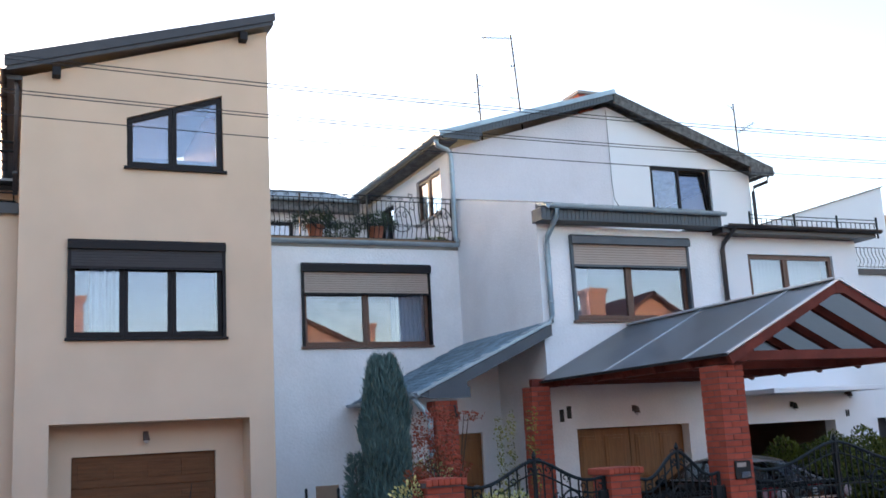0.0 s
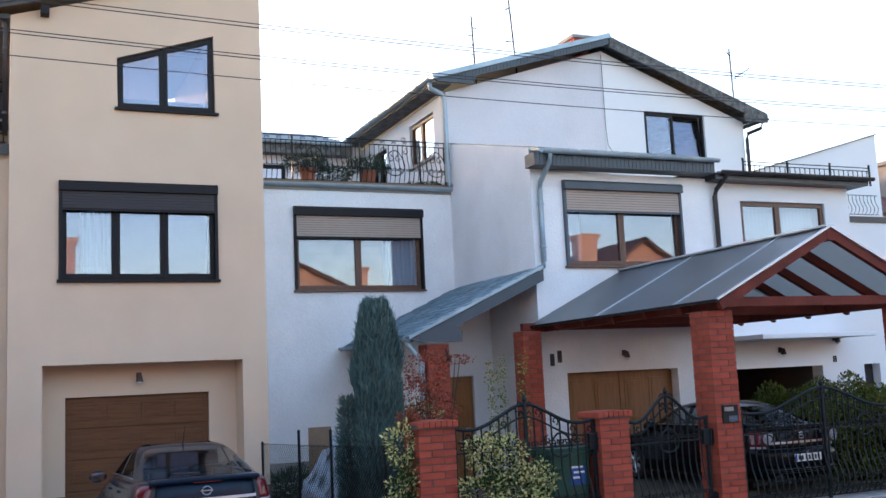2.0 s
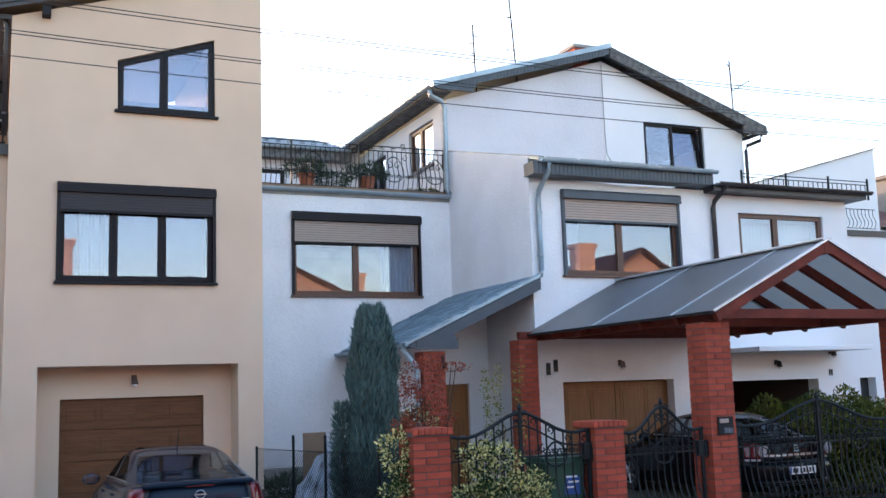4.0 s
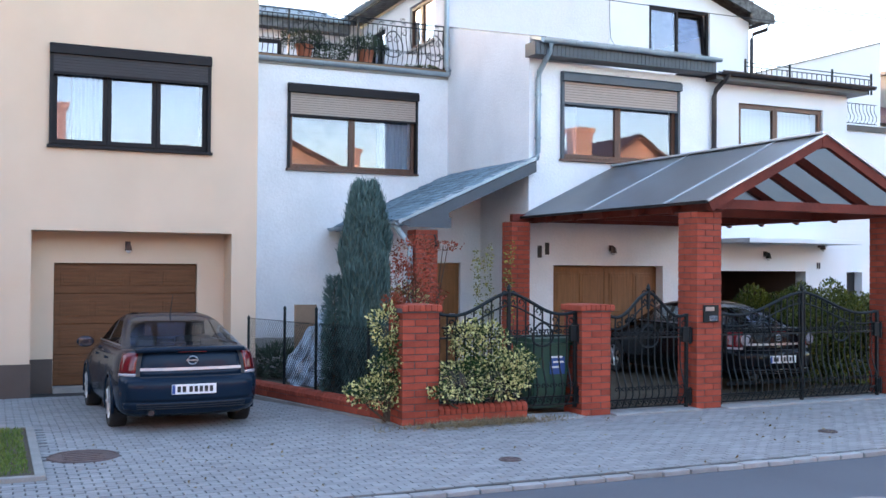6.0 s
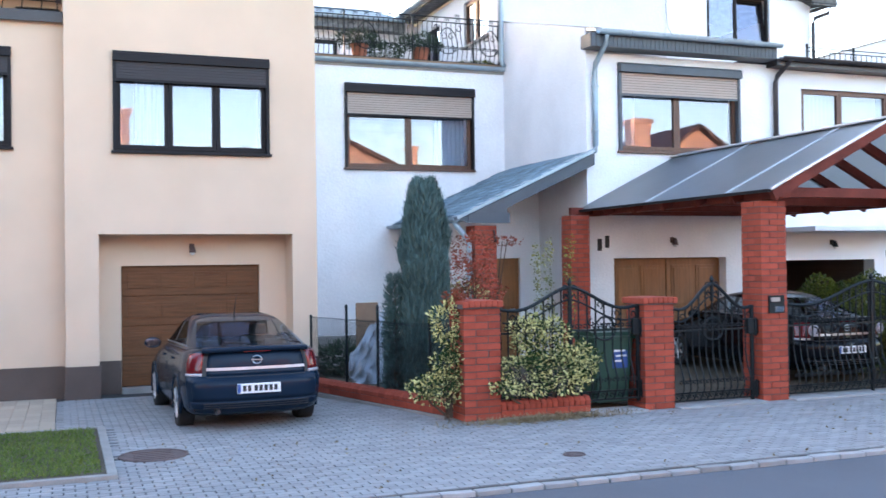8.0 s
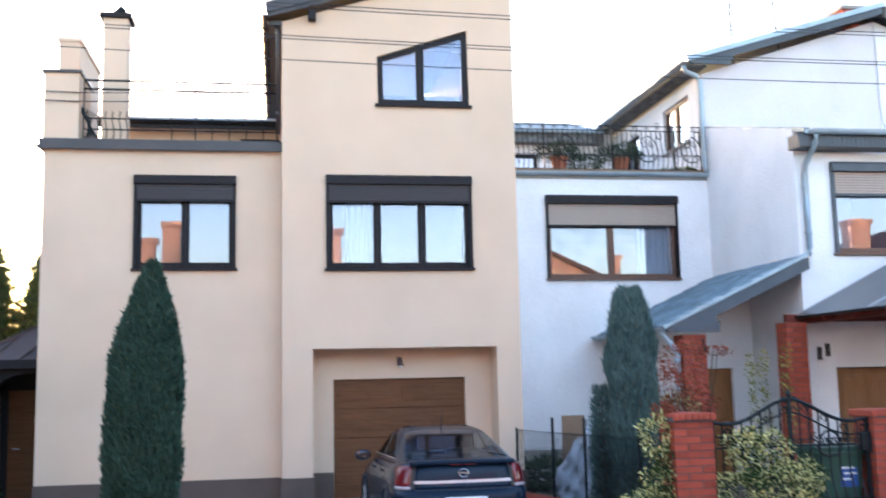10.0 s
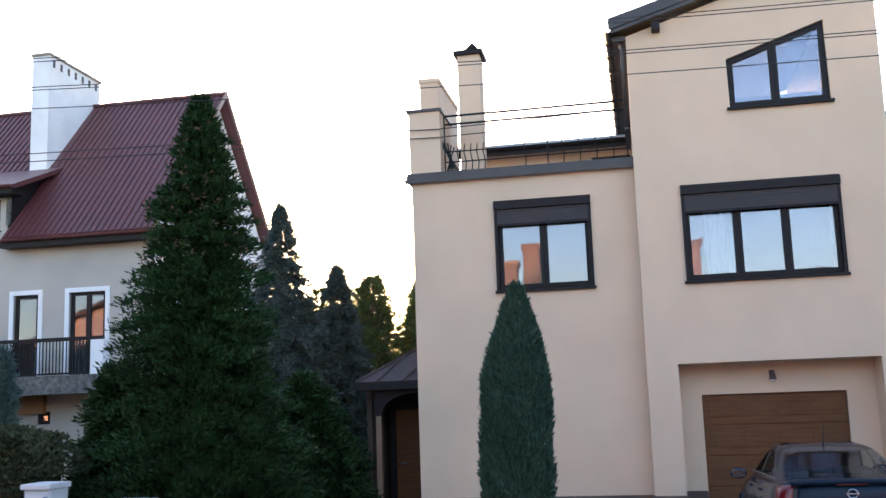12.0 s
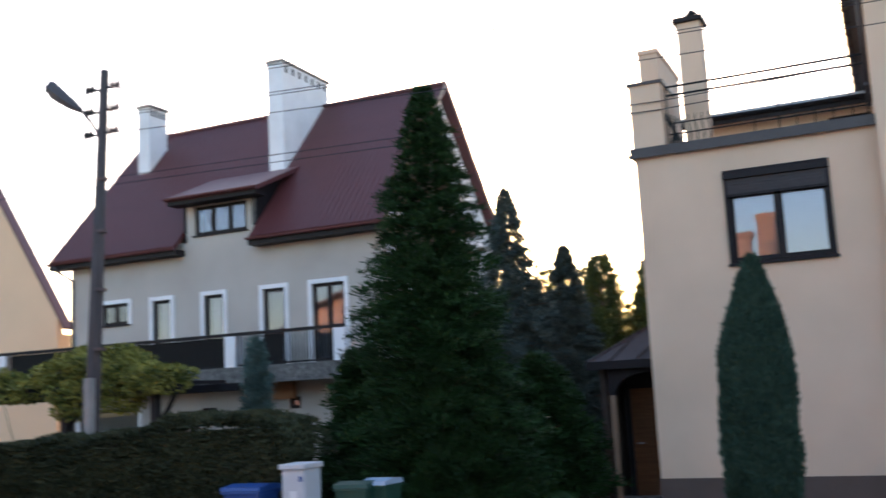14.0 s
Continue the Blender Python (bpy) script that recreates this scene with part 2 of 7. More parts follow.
M_REDLAMP = mat("red_lamp_lens", (0.14, 0.007, 0.011), 0.12, var=0.15, scale=12, grain=90, bump=0.05, coat=0.3)
M_CLEARLAMP = mat("clear_lamp_lens", (0.40, 0.36, 0.38), 0.12, var=0.15, scale=12, grain=90, bump=0.05, coat=0.3)
M_PLATE = mat("white_number_plate", (0.78, 0.79, 0.80), 0.4, var=0.04, bump=0.0)
M_BLUE = mat("blue_plastic", (0.02, 0.075, 0.27), 0.45, var=0.12, scale=4, grain=50, bump=0.08)
M_INK = mat("black_mark", (0.015, 0.015, 0.018), 0.5, var=0.05, bump=0.0)
M_GREENBIN = mat("dark_green_plastic", (0.018, 0.065, 0.042), 0.5, var=0.15, scale=4, grain=60, bump=0.08)
M_PALEBIN = mat("pale_blue_lid_plastic", (0.36, 0.47, 0.60), 0.5, var=0.1, scale=4, grain=60, bump=0.08)
M_CABINET = mat("light_grey_cabinet_plastic", (0.56, 0.575, 0.60), 0.6, var=0.07, scale=3, grain=60, bump=0.08)
M_TERRACOTTA = mat("terracotta", (0.30, 0.10, 0.055), 0.8, var=0.18, scale=6, grain=60, bump=0.2)
M_POLE = mat("weathered_tarred_pole", (0.065, 0.055, 0.055), 0.9, var=0.4, scale=2, grain=40, bump=0.5, stretch=(6, 6, 0.7))
M_PORCELAIN = mat("white_porcelain", (0.72, 0.72, 0.72), 0.25, var=0.05, bump=0.0)
M_TARP = mat("pale_plastic_tarpaulin", (0.40, 0.44, 0.50), 0.5, var=0.2, scale=2, grain=8, bump=0.7, depth=0.03)
M_BOARD = mat("brown_fibre_board", (0.22, 0.14, 0.09), 0.8, var=0.2, bump=0.1)
M_WIRE = mat("black_cable", (0.02, 0.02, 0.022), 0.6, var=0.1, bump=0.0)
M_CHIMNEYWHITE = mat("white_chimney_render", (0.74, 0.75, 0.78), 0.9, var=0.12, scale=1.3, grain=40, bump=0.3)
M_ORANGEWALL = mat("apricot_render", (0.60, 0.38, 0.28), 0.9, var=0.085, scale=0.9, grain=60, bump=0.2)
M_ROOFCLAY = mat("dark_clay_roof", (0.12, 0.07, 0.06), 0.7, var=0.25, scale=1.5, grain=18, bump=0.3)
M_RUST = mat("rusty_cast_iron", (0.12, 0.085, 0.08), 0.75, metal=0.3, var=0.3, scale=8, grain=60, bump=0.5)
M_LAMPSHELL = mat("dark_lamp_housing", (0.05, 0.045, 0.05), 0.5, var=0.2, bump=0.05)
M_STONE = mat("pale_field_stone", (0.20, 0.19, 0.175), 0.9, var=0.25, scale=6, grain=50, bump=0.5)


# ---- mesh helpers ----
def link_mesh(name, bm, material):
    me = bpy.data.meshes.new(name)
    bmesh.ops.recalc_face_normals(bm, faces=bm.faces)
    bm.to_mesh(me)
    bm.free()
    me.materials.append(material)
    return me


def part(name, bm, material, parent=None, label="", smooth=False):
    """One mesh object, under a thing or a part."""
    me = link_mesh(name, bm, material)
    if smooth:
        for f in me.polygons:
            f.use_smooth = True
    ob = new(name, me)
    if parent is not None:
        ob.parent = parent
    if label:
        ob["label"] = label
    return ob


def pieces(name, rows, material, parent, label=""):
    """Several alike boxes, each a part of its own."""
    for r in rows:
        part(name, boxes(r), material, parent, label)


def shared(name, me, parent, m):
    """One more object on a mesh that alike pieces share."""
    ob = new(name, me)
    ob.parent = parent
    ob.matrix_basis = m
    return ob


def thing(name, label, category, group="", kind="", at=(0, 0, 0)):
    ob = new(name)
    ob.location = at
    ob.empty_display_size = 0.2
    return tagged(ob, label, category, group, kind)


def box(bm, x0, x1, y0, y1, z0, z1, bevel=0.0):
    r = bmesh.ops.create_cube(bm, size=1.0, matrix=Matrix.Translation(((x0 + x1) / 2, (y0 + y1) / 2, (z0 + z1) / 2)) @ Matrix.Diagonal((abs(x1 - x0), abs(y1 - y0), abs(z1 - z0), 1)))
    if bevel:
        es = list({e for v in r["verts"] for e in v.link_edges})
        bmesh.ops.bevel(bm, geom=es, offset=bevel, segments=2, affect="EDGES", profile=0.6)
    return bm


def boxes(*rows, bevel=0.0):
    bm = bmesh.new()
    for r in rows:
        box(bm, *r, bevel=bevel)
    return bm


def tube(bm, pts, r, sides=6, closed_ends=True):
    """A round bar along points; r may be a list."""
    pts = [Vector(p) for p in pts]
    rs = r if isinstance(r, (list, tuple)) else [r] * len(pts)
    rings = []
    for i, p in enumerate(pts):
        d = (pts[min(i + 1, len(pts) - 1)] - pts[max(i - 1, 0)])
        d = d.normalized() if d.length > 1e-9 else Vector((0, 0, 1))
        ref = Vector((0, 0, 1)) if abs(d.z) < 0.9 else Vector((1, 0, 0))
        u = d.cross(ref).normalized()
        w = d.cross(u)
        rings.append([bm.verts.new(p + (u * math.cos(a) + w * math.sin(a)) * rs[i]) for a in (2 * math.pi * k / sides for k in range(sides))])
    for a, b in zip(rings, rings[1:]):
        for k in range(sides):
            bm.faces.new((a[k], a[(k + 1) % sides], b[(k + 1) % sides], b[k]))
    if closed_ends:
        bm.faces.new(rings[0])
        bm.faces.new(rings[-1])
    return bm


def prism(bm, poly, a0, a1, axis="y"):
    """A polygon pushed along an axis. poly: (u, v) in the two other axes, in the order x, y, z."""
    def at(u, v, a):
        return {"x": (a, u, v), "y": (u, a, v), "z": (u, v, a)}[axis]
    lo = [bm.verts.new(at(u, v, a0)) for u, v in poly]
    hi = [bm.verts.new(at(u, v, a1)) for u, v in poly]
    bm.faces.new(lo)
    bm.faces.new(hi)
    for i in range(len(poly)):
        j = (i + 1) % len(poly)
        bm.faces.new((lo[i], lo[j], hi[j], hi[i]))
    return bm


def wall(outer, holes, a0, a1, axis="y"):
    """A wall of any outline with openings right through it."""
    bm = bmesh.new()
    edges, loops = [], [outer, *holes]
    def at(u, v, a):
        return (u, a, v) if axis == "y" else (a, u, v)
    for lp in loops:
        vs = [bm.verts.new(at(u, v, a0)) for u, v in lp]
        for i in range(len(vs)):
            edges.append(bm.edges.new((vs[i], vs[(i + 1) % len(vs)])))
    bmesh.ops.triangle_fill(bm, use_beauty=True, use_dissolve=False, edges=edges)
    bmesh.ops.recalc_face_normals(bm, faces=bm.faces)
    r = bmesh.ops.extrude_face_region(bm, geom=list(bm.faces))
    d = (0, a1 - a0, 0) if axis == "y" else (a1 - a0, 0, 0)
    bmesh.ops.translate(bm, vec=d, verts=[g for g in r["geom"] if isinstance(g, bmesh.types.BMVert)])
    return bm


def rect(x0, x1, z0, z1):
    return [(x0, z0), (x1, z0), (x1, z1), (x0, z1)]


def slab(bm, a, b, c, d, t):
    """A flat sheet through four corners with thickness t downwards along its normal."""
    a, b, c, d = (Vector(p) for p in (a, b, c, d))
    n = (b - a).cross(d - a).normalized() * t
    if n.z > 0:
        n = -n
    top = [bm.verts.new(p) for p in (a, b, c, d)]
    low = [bm.verts.new(p + n) for p in (a, b, c, d)]
    bm.faces.new(top)
    bm.faces.new(low)
    for i in range(4):
        j = (i + 1) % 4
        bm.faces.new((top[i], top[j], low[j], low[i]))
    return bm


def leaves(name, P, N, length, width, material, parent, label="", jitter=0.6, seed=1):
    """Many small pointed leaves: one diamond each at the points P, along the ways N."""
    rng = np.random.default_rng(seed)
    n = len(P)
    N = N + rng.normal(0, jitter, (n, 3))
    N /= np.linalg.norm(N, axis=1)[:, None] + 1e-9
    side = np.cross(N, rng.normal(0, 1, (n, 3)))
    side /= np.linalg.norm(side, axis=1)[:, None] + 1e-9
    ln = length * rng.uniform(0.6, 1.3, (n, 1))
    wd = width * rng.uniform(0.6, 1.3, (n, 1))
    up = np.cross(N, side) * ln * 0.12
    V = np.empty((n * 4, 3))
    V[0::4] = P
    V[1::4] = P + N * ln * 0.5 + side * wd * 0.5 + up
    V[2::4] = P + N * ln
    V[3::4] = P + N * ln * 0.5 - side * wd * 0.5 + up
    F = np.arange(n * 4).reshape(n, 4)
    me = bpy.data.meshes.new(name)
    me.from_pydata(V.tolist(), [], F.tolist())
    me.materials.append(material)
    ob = new(name, me)
    if parent is not None:
        ob.parent = parent
    if label:
        ob["label"] = label
    return ob


# ---- ground, road, pavement ----
def gz(y):
    """Height of the paving: level at the street, falling slightly towards the houses."""
    return 0.0 if y < -4.0 else (-0.10 * (y + 4.0) / 3.2 if y < -0.8 else -0.10)


g = part("ground", boxes((-400, 400, -400, 400, -0.6, -0.25)), M_GROUND)
tagged(g, "rough grass ground that runs out to the horizon", "ground", kind="structure")
g = part("road", boxes((-150, 150, -15.4, -9.08, -0.3, -0.05)), M_ASPHALT)
tagged(g, "worn blue-grey asphalt street in front of the houses", "road", kind="structure")
g = part("pavement_far", boxes((-150, 150, -24, -15.4, -0.3, 0.03)), M_PAVER)
tagged(g, "grey pavement on the far side of the street", "pavement", kind="structure")
bm = bmesh.new()
for y0, y1 in ((-8.96, -4.0), (-4.0, -0.8), (-0.8, 4.0)):
    vs = [bm.verts.new(p) for p in ((-4.2 if y0 > -5 else -150, y0, gz(y0 + 0.001) - 0.012), (150 if y0 < -5 else 4.45, y0, gz(y0 + 0.001) - 0.012), (150 if y0 < -5 else 4.45, y1, gz(y1) - 0.012), (-4.2 if y0 > -5 else -150, y1, gz(y1) - 0.012))]
    bm.faces.new(vs)
r = bmesh.ops.extrude_face_region(bm, geom=list(bm.faces))
bmesh.ops.translate(bm, vec=(0, 0, -0.2), verts=[v for v in r["geom"] if isinstance(v, bmesh.types.BMVert)])
pavement = part("pavement", bm, M_JOINT)
tagged(pavement, "grey block-paved pavement and driveway with dark joints", "pavement", kind="structure")
g = part("garden_bed", prism(boxes((13.4, 40, -5.05, 3.9, -0.2, 0.0), (-150, -5.6, -5.2, 40, -0.2, 0.02)), [(3.92, -0.85), (4.86, -5.0), (13.4, -5.15), (13.4, 3.9), (4.3, 3.9), (3.98, 0.0)], -0.2, 0.03, "z"), M_SOIL)
tagged(g, "dark soil of the front gardens", "garden soil", kind="structure")
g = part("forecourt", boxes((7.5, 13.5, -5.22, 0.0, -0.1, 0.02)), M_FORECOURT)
tagged(g, "concrete forecourt behind the gates, coloured dark for the carport shade", "forecourt", kind="structure")
lawn = part("lawn", boxes((-5.6, 0.40, -7.05, -4.05, -0.1, 0.03)), M_SOIL)
tagged(lawn, "patch of short lawn beside the driveway", "lawn", kind="structure")


# ---- windows and other house parts ----
def fold_sheet(x0, x1, z0, z1, y, waves, amp):
    bm = bmesh.new()
    n = int(waves * 8)
    cols = []
    for i in range(n + 1):
        x = x0 + (x1 - x0) * i / n
        yy = y + amp * math.sin(2 * math.pi * waves * i / n) + amp * 0.5 * math.sin(9.1 * i / n + 1)
        cols.append((bm.verts.new((x, yy, z0)), bm.verts.new((x, yy, z1))))
    for a, b in zip(cols, cols[1:]):
        bm.faces.new((a[0], b[0], b[1], a[1]))
    return bm


def window(parent, x, y, z, w, h, splits=(0.5,), fm=None, shutter=None, sill=None, curtains=(), top=None, rz=0.0, open_sash=False, label=""):
    """A window in the wall's face at (x, y), sill at z: frame, sashes, panes, sill, roller shutter, curtains. top: heights at the two sides."""
    fm = fm or M_FRAME
    hl, hr = top or (h, h)
    f = 0.06
    def zt(u):
        return hl + (hr - hl) * (u + w / 2) / w
    bm = bmesh.new()
    def bar(u0, u1, d0, d1, z0a, z0b, z1a, z1b):
        prism(bm, [(u0, z0a), (u1, z0b), (u1, z1b), (u0, z1a)], d0, d1)
    bar(-w / 2, w / 2, 0.07, 0.15, 0, 0, f, f)
    bar(-w / 2, w / 2, 0.07, 0.15, hl - f, hr - f, hl, hr)
    bar(-w / 2, -w / 2 + f, 0.069, 0.151, f, f, zt(-w / 2) - f, zt(-w / 2 + f) - f)
    bar(w / 2 - f, w / 2, 0.069, 0.151, f, f, zt(w / 2 - f) - f, zt(w / 2) - f)
    ob = part("window", bm, fm, parent, label)
    ob.matrix_basis = pose(x, y, z, 0, 0, rz)
    xs = [-w / 2 + f * 0.6] + [-w / 2 + w * s for s in splits] + [w / 2 - f * 0.6]
    for a, b in zip(xs, xs[1:]):
        bm = bmesh.new()
        s, e = 0.065, 0.004
        a2, b2 = a + e, b - e
        lo = f * 0.6
        ta, tb = zt(a2) - f * 0.6, zt(b2) - f * 0.6
        prism(bm, [(a2, lo), (b2, lo), (b2, lo + s), (a2, lo + s)], 0.05, 0.13)
        prism(bm, [(a2, ta - s), (b2, tb - s), (b2, tb), (a2, ta)], 0.05, 0.13)
        prism(bm, [(a2, lo + s), (a2 + s, lo + s), (a2 + s, zt(a2 + s) - f * 0.6 - s), (a2, ta - s)], 0.05, 0.13)
        prism(bm, [(b2 - s, lo + s), (b2, lo + s), (b2, tb - s), (b2 - s, zt(b2 - s) - f * 0.6 - s)], 0.05, 0.13)
        sash = part("sash", bm, fm, ob)
        bm = bmesh.new()
        prism(bm, [(a2 + s, lo + s), (b2 - s, lo + s), (b2 - s, zt(b2 - s) - f * 0.6 - s), (a2 + s, zt(a2 + s) - f * 0.6 - s)], 0.085, 0.1)
        p = part("pane", bm, M_GLASS, ob)
        p.visible_shadow = False
        if open_sash and b == xs[-1]:
            sash.matrix_basis = p.matrix_basis = pose(0, 0.02, 0, -6, 0, 0)
    if sill is not None:
        part("sill", boxes((-w / 2 - 0.05, w / 2 + 0.05, -0.075, 0.07, -0.05, -0.004), bevel=0.008), sill, ob)
    for u0, u1, kind in curtains:
        a, b = -w / 2 + w * u0, -w / 2 + w * u1
        amp = {"net": 0.016, "drape": 0.022, "blind": 0.002}[kind]
        part("curtain", fold_sheet(a, b, 0.05, min(zt(a), zt(b)) - 0.05, 0.34, max(3, (b - a) * 9), amp), {"net": M_CURTAIN, "drape": M_DRAPE, "blind": M_BLIND}[kind], ob, smooth=True)
    if shutter is not None:
        sm, bh, drop, boxm, out = shutter
        bm = bmesh.new()
        prism(bm, [(-out, h - bh), (-out, h - 0.05), (-out + 0.05, h), (0.06, h), (0.06, h - bh)], -w / 2 - 0.022, w / 2 + 0.022, "x")
        part("shutter_box", bm, boxm, ob)
        part("guide_rail", boxes((-w / 2 - 0.02, -w / 2 + 0.035, -out * 0.5, 0.04, 0, h - bh - 0.002)), boxm, ob)
        part("guide_rail", boxes((w / 2 - 0.035, w / 2 + 0.02, -out * 0.5, 0.04, 0, h - bh - 0.002)), boxm, ob)
        k = max(2, round(drop / 0.05))
        me = link_mesh("shutter_slat", boxes((-w / 2 + 0.036, w / 2 - 0.036, -0.012, 0.0, 0.002, drop / k - 0.011), bevel=0.003), sm)
        part("shutter_backing", boxes((-w / 2 + 0.036, w / 2 - 0.036, -out * 0.25 + 0.002, -out * 0.25 + 0.008, h - bh - drop, h - bh)), M_INK if sm is M_SHUTTER_D else M_SHUTTER_GAP, ob)
        for i in range(k):
            shared("shutter_slat", me, ob, pose(0, -out * 0.25, h - bh - drop + i * drop / k))
        part("shutter_end_strip", boxes((-w / 2 + 0.036, w / 2 - 0.036, -out * 0.25 - 0.018, -out * 0.25 + 0.004, h - bh - drop - 0.045, h - bh - drop - 0.002)), boxm, ob)
    return ob


def gutter(parent, p0, p1, r, m, sections=0):
    """A half-round gutter from p0 to p1 with joint collars."""
    p0, p1 = Vector(p0), Vector(p1)
    d = (p1 - p0).normalized()
    u = d.cross(Vector((0, 0, 1))).normalized()
    bm = bmesh.new()
    rings = []
    for p in (p0, p1):
        ring = []
        for k in range(9):
            a = math.pi * k / 8
            ring.append(bm.verts.new(p + u * math.cos(a) * r - Vector((0, 0, 1)) * math.sin(a) * r))
        for k in range(8, -1, -1):
            a = math.pi * k / 8
            ring.append(bm.verts.new(p + u * math.cos(a) * r * 0.88 - Vector((0, 0, 1)) * (math.sin(a) * r * 0.88)))
        rings.append(ring)
    for k in range(18):
        bm.faces.new((rings[0][k], rings[0][(k + 1) % 18], rings[1][(k + 1) % 18], rings[1][k]))
    bm.faces.new(rings[0])
    bm.faces.new(rings[1])
    ob = part("gutter", bm, m, parent)
    n = sections or max(2, int((p1 - p0).length / 0.7))
    for i in range(1, n):
        q = p0 + (p1 - p0) * i / n
        bm = bmesh.new()
        pts = [q + u * math.cos(math.pi * k / 8) * r * 1.06 - Vector((0, 0, 1)) * math.sin(math.pi * k / 8) * r * 1.06 for k in range(9)]
        tube(bm, pts, 0.012, 5)
        part("gutter_bracket", bm, m, ob)
    return ob


def downpipe(parent, pts, r, m):
    ob = part("downpipe", tube(bmesh.new(), pts, r, 10), m, parent, smooth=True)
    pts = [Vector(p) for p in pts]
    for a, b in zip(pts, pts[1:]):
        if abs((b - a).normalized().z) > 0.95 and (b - a).length > 0.8:
            for k in (0.2, 0.8):
                q = a + (b - a) * k
                bm = bmesh.new()
                tube(bm, [q - Vector((0, 0, 0.02)), q + Vector((0, 0, 0.02))], r * 1.25, 10)
                box(bm, q.x - 0.01, q.x + 0.01, q.y, q.y + r + 0.05, q.z - 0.01, q.z + 0.01)
                part("pipe_clip", bm, m, ob)
    return ob


def wall_lamp(parent, x, y, z, m=None):
    bm = bmesh.new()
    box(bm, x - 0.045, x + 0.045, y - 0.02, y, z - 0.06, z + 0.06, bevel=0.008)
    tube(bm, [(x, y, z), (x, y - 0.10, z + 0.03), (x, y - 0.12, z)], 0.014, 6)
    tube(bm, [(x, y - 0.12, z + 0.03), (x, y - 0.12, z - 0.10)], [0.03, 0.065], 8)
    lamp = part("wall_lamp", bm, m or M_IRON, parent)
    bm = bmesh.new()
    bmesh.ops.create_icosphere(bm, subdivisions=2, radius=0.045, matrix=Matrix.Translation((x, y - 0.12, z - 0.10)))
    part("bulb", bm, M_PORCELAIN, lamp, smooth=True)
    return lamp


def mast(label, x, y, z0, z1, arms, lean=0.0):
    """A roof aerial: mast, booms and rods."""
    t = thing("roof_aerial", label, "aerial", at=(x, y, z0))
    part("mast", tube(bmesh.new(), [(0, 0, -0.3), (lean, 0, z1 - z0)], 0.022, 6), M_IRON, t)
    for zz, ax, ay, az, rods in arms:
        bm = bmesh.new()
        k = lean * zz / (z1 - z0)
        tube(bm, [(k, 0, zz), (k + ax, ay, zz + az)], 0.012, 5)
        for i in range(rods):
            q = (i + 1) / rods
            c = Vector((k + ax * q, ay * q, zz + az * q))
            tube(bm, [c - Vector((0.02, 0.16, 0.10)), c + Vector((0.02, 0.16, 0.10))], 0.007, 4)
        part("boom", bm, M_IRON, t)
    return t


def chimney(parent, x0, x1, y0, y1, z0, z1, m, capm, over=0.06, slots=0, z0b=None):
    bm = bmesh.new()
    prism(bm, [(y0, z0), (y1, z0 if z0b is None else z0b), (y1, z1), (y0, z1)], x0, x1, "x")
    ob = part("chimney", bm, m, parent)
    part("chimney_cap", boxes((x0 - over, x1 + over, y0 - over, y1 + over, z1, z1 + 0.09), bevel=0.012), capm, ob)
    for i in range(slots):
        yy = y0 + (y1 - y0) * (i + 0.6) / (slots + 0.2)
        part("flue_slot", boxes((x1 - 0.004, x1 + 0.012, yy - 0.06, yy + 0.06, z1 - 0.34, z1 - 0.1)), M_INK, ob)
    return ob


# ---- the beige house: tower with a single-pitch roof and a lower wing ----
beige = thing("house", "beige rendered house with a tall tower and flat-roofed wing", "house", at=(0, 0, 0))
front = [(0.05, -0.15), (0.57, -0.15), (0.57, 2.61), (3.81, 2.61), (3.81, -0.15), (4.25, -0.15), (4.25, 9.74), (0.05, 8.45)]
tw, aw = rect(0.83, 3.40, 4.01, 5.67), [(1.75, 6.98), (3.42, 6.98), (3.40, 8.41), (1.74, 7.86)]
part("wall", wall(front, [tw, aw], 0.0, 0.36), M_BEIGE, beige, "smooth beige rendered front wall")
part("wall", wall([(0.36, -0.15), (8.0, -0.15), (8.0, 8.45), (0.36, 8.45)], [rect(1.2, 2.2, 6.5, 8.2)], 0.05, 0.35, "x"), M_BEIGE, beige)
pieces("wall", [(3.95, 4.25, 0.36, 8.0, -0.15, 9.6), (0.05, 4.25, 8.0, 8.3, -0.15, 8.5)], M_BEIGE, beige)
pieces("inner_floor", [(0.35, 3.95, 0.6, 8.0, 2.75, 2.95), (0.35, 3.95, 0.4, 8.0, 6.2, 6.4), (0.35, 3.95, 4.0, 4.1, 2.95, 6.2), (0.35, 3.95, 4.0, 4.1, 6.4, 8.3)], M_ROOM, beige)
pieces("recess", [(0.57, 0.95, 0.6, 0.8, -0.15, 2.61), (3.33, 3.81, 0.6, 0.8, -0.15, 2.61), (0.95, 3.33, 0.6, 0.8, 2.08, 2.61), (0.45, 0.57, 0.36, 0.8, -0.15, 2.7), (3.81, 3.93, 0.36, 0.8, -0.15, 2.7), (0.45, 3.93, 0.36, 0.8, 2.61, 2.75)], M_BEIGE, beige, "beige rendered recess round the garage door")
pieces("plinth", [(0.03, 0.59, -0.02, 0.1, -0.2, 0.44), (3.79, 4.27, -0.02, 0.1, -0.2, 0.44), (0.571, 0.945, 0.585, 0.64, -0.2, 0.46), (3.335, 3.809, 0.585, 0.64, -0.2, 0.46), (-4.04, 0.03, 0.33, 0.45, -0.2, 0.43), (-4.04, -3.9, 0.45, 8, -0.2, 0.43)], M_PLINTH, beige, "dark brown rendered plinth")
part("threshold", boxes((0.95, 3.33, 0.5, 0.72, -0.2, -0.01), bevel=0.01), M_CONCRETE, beige)
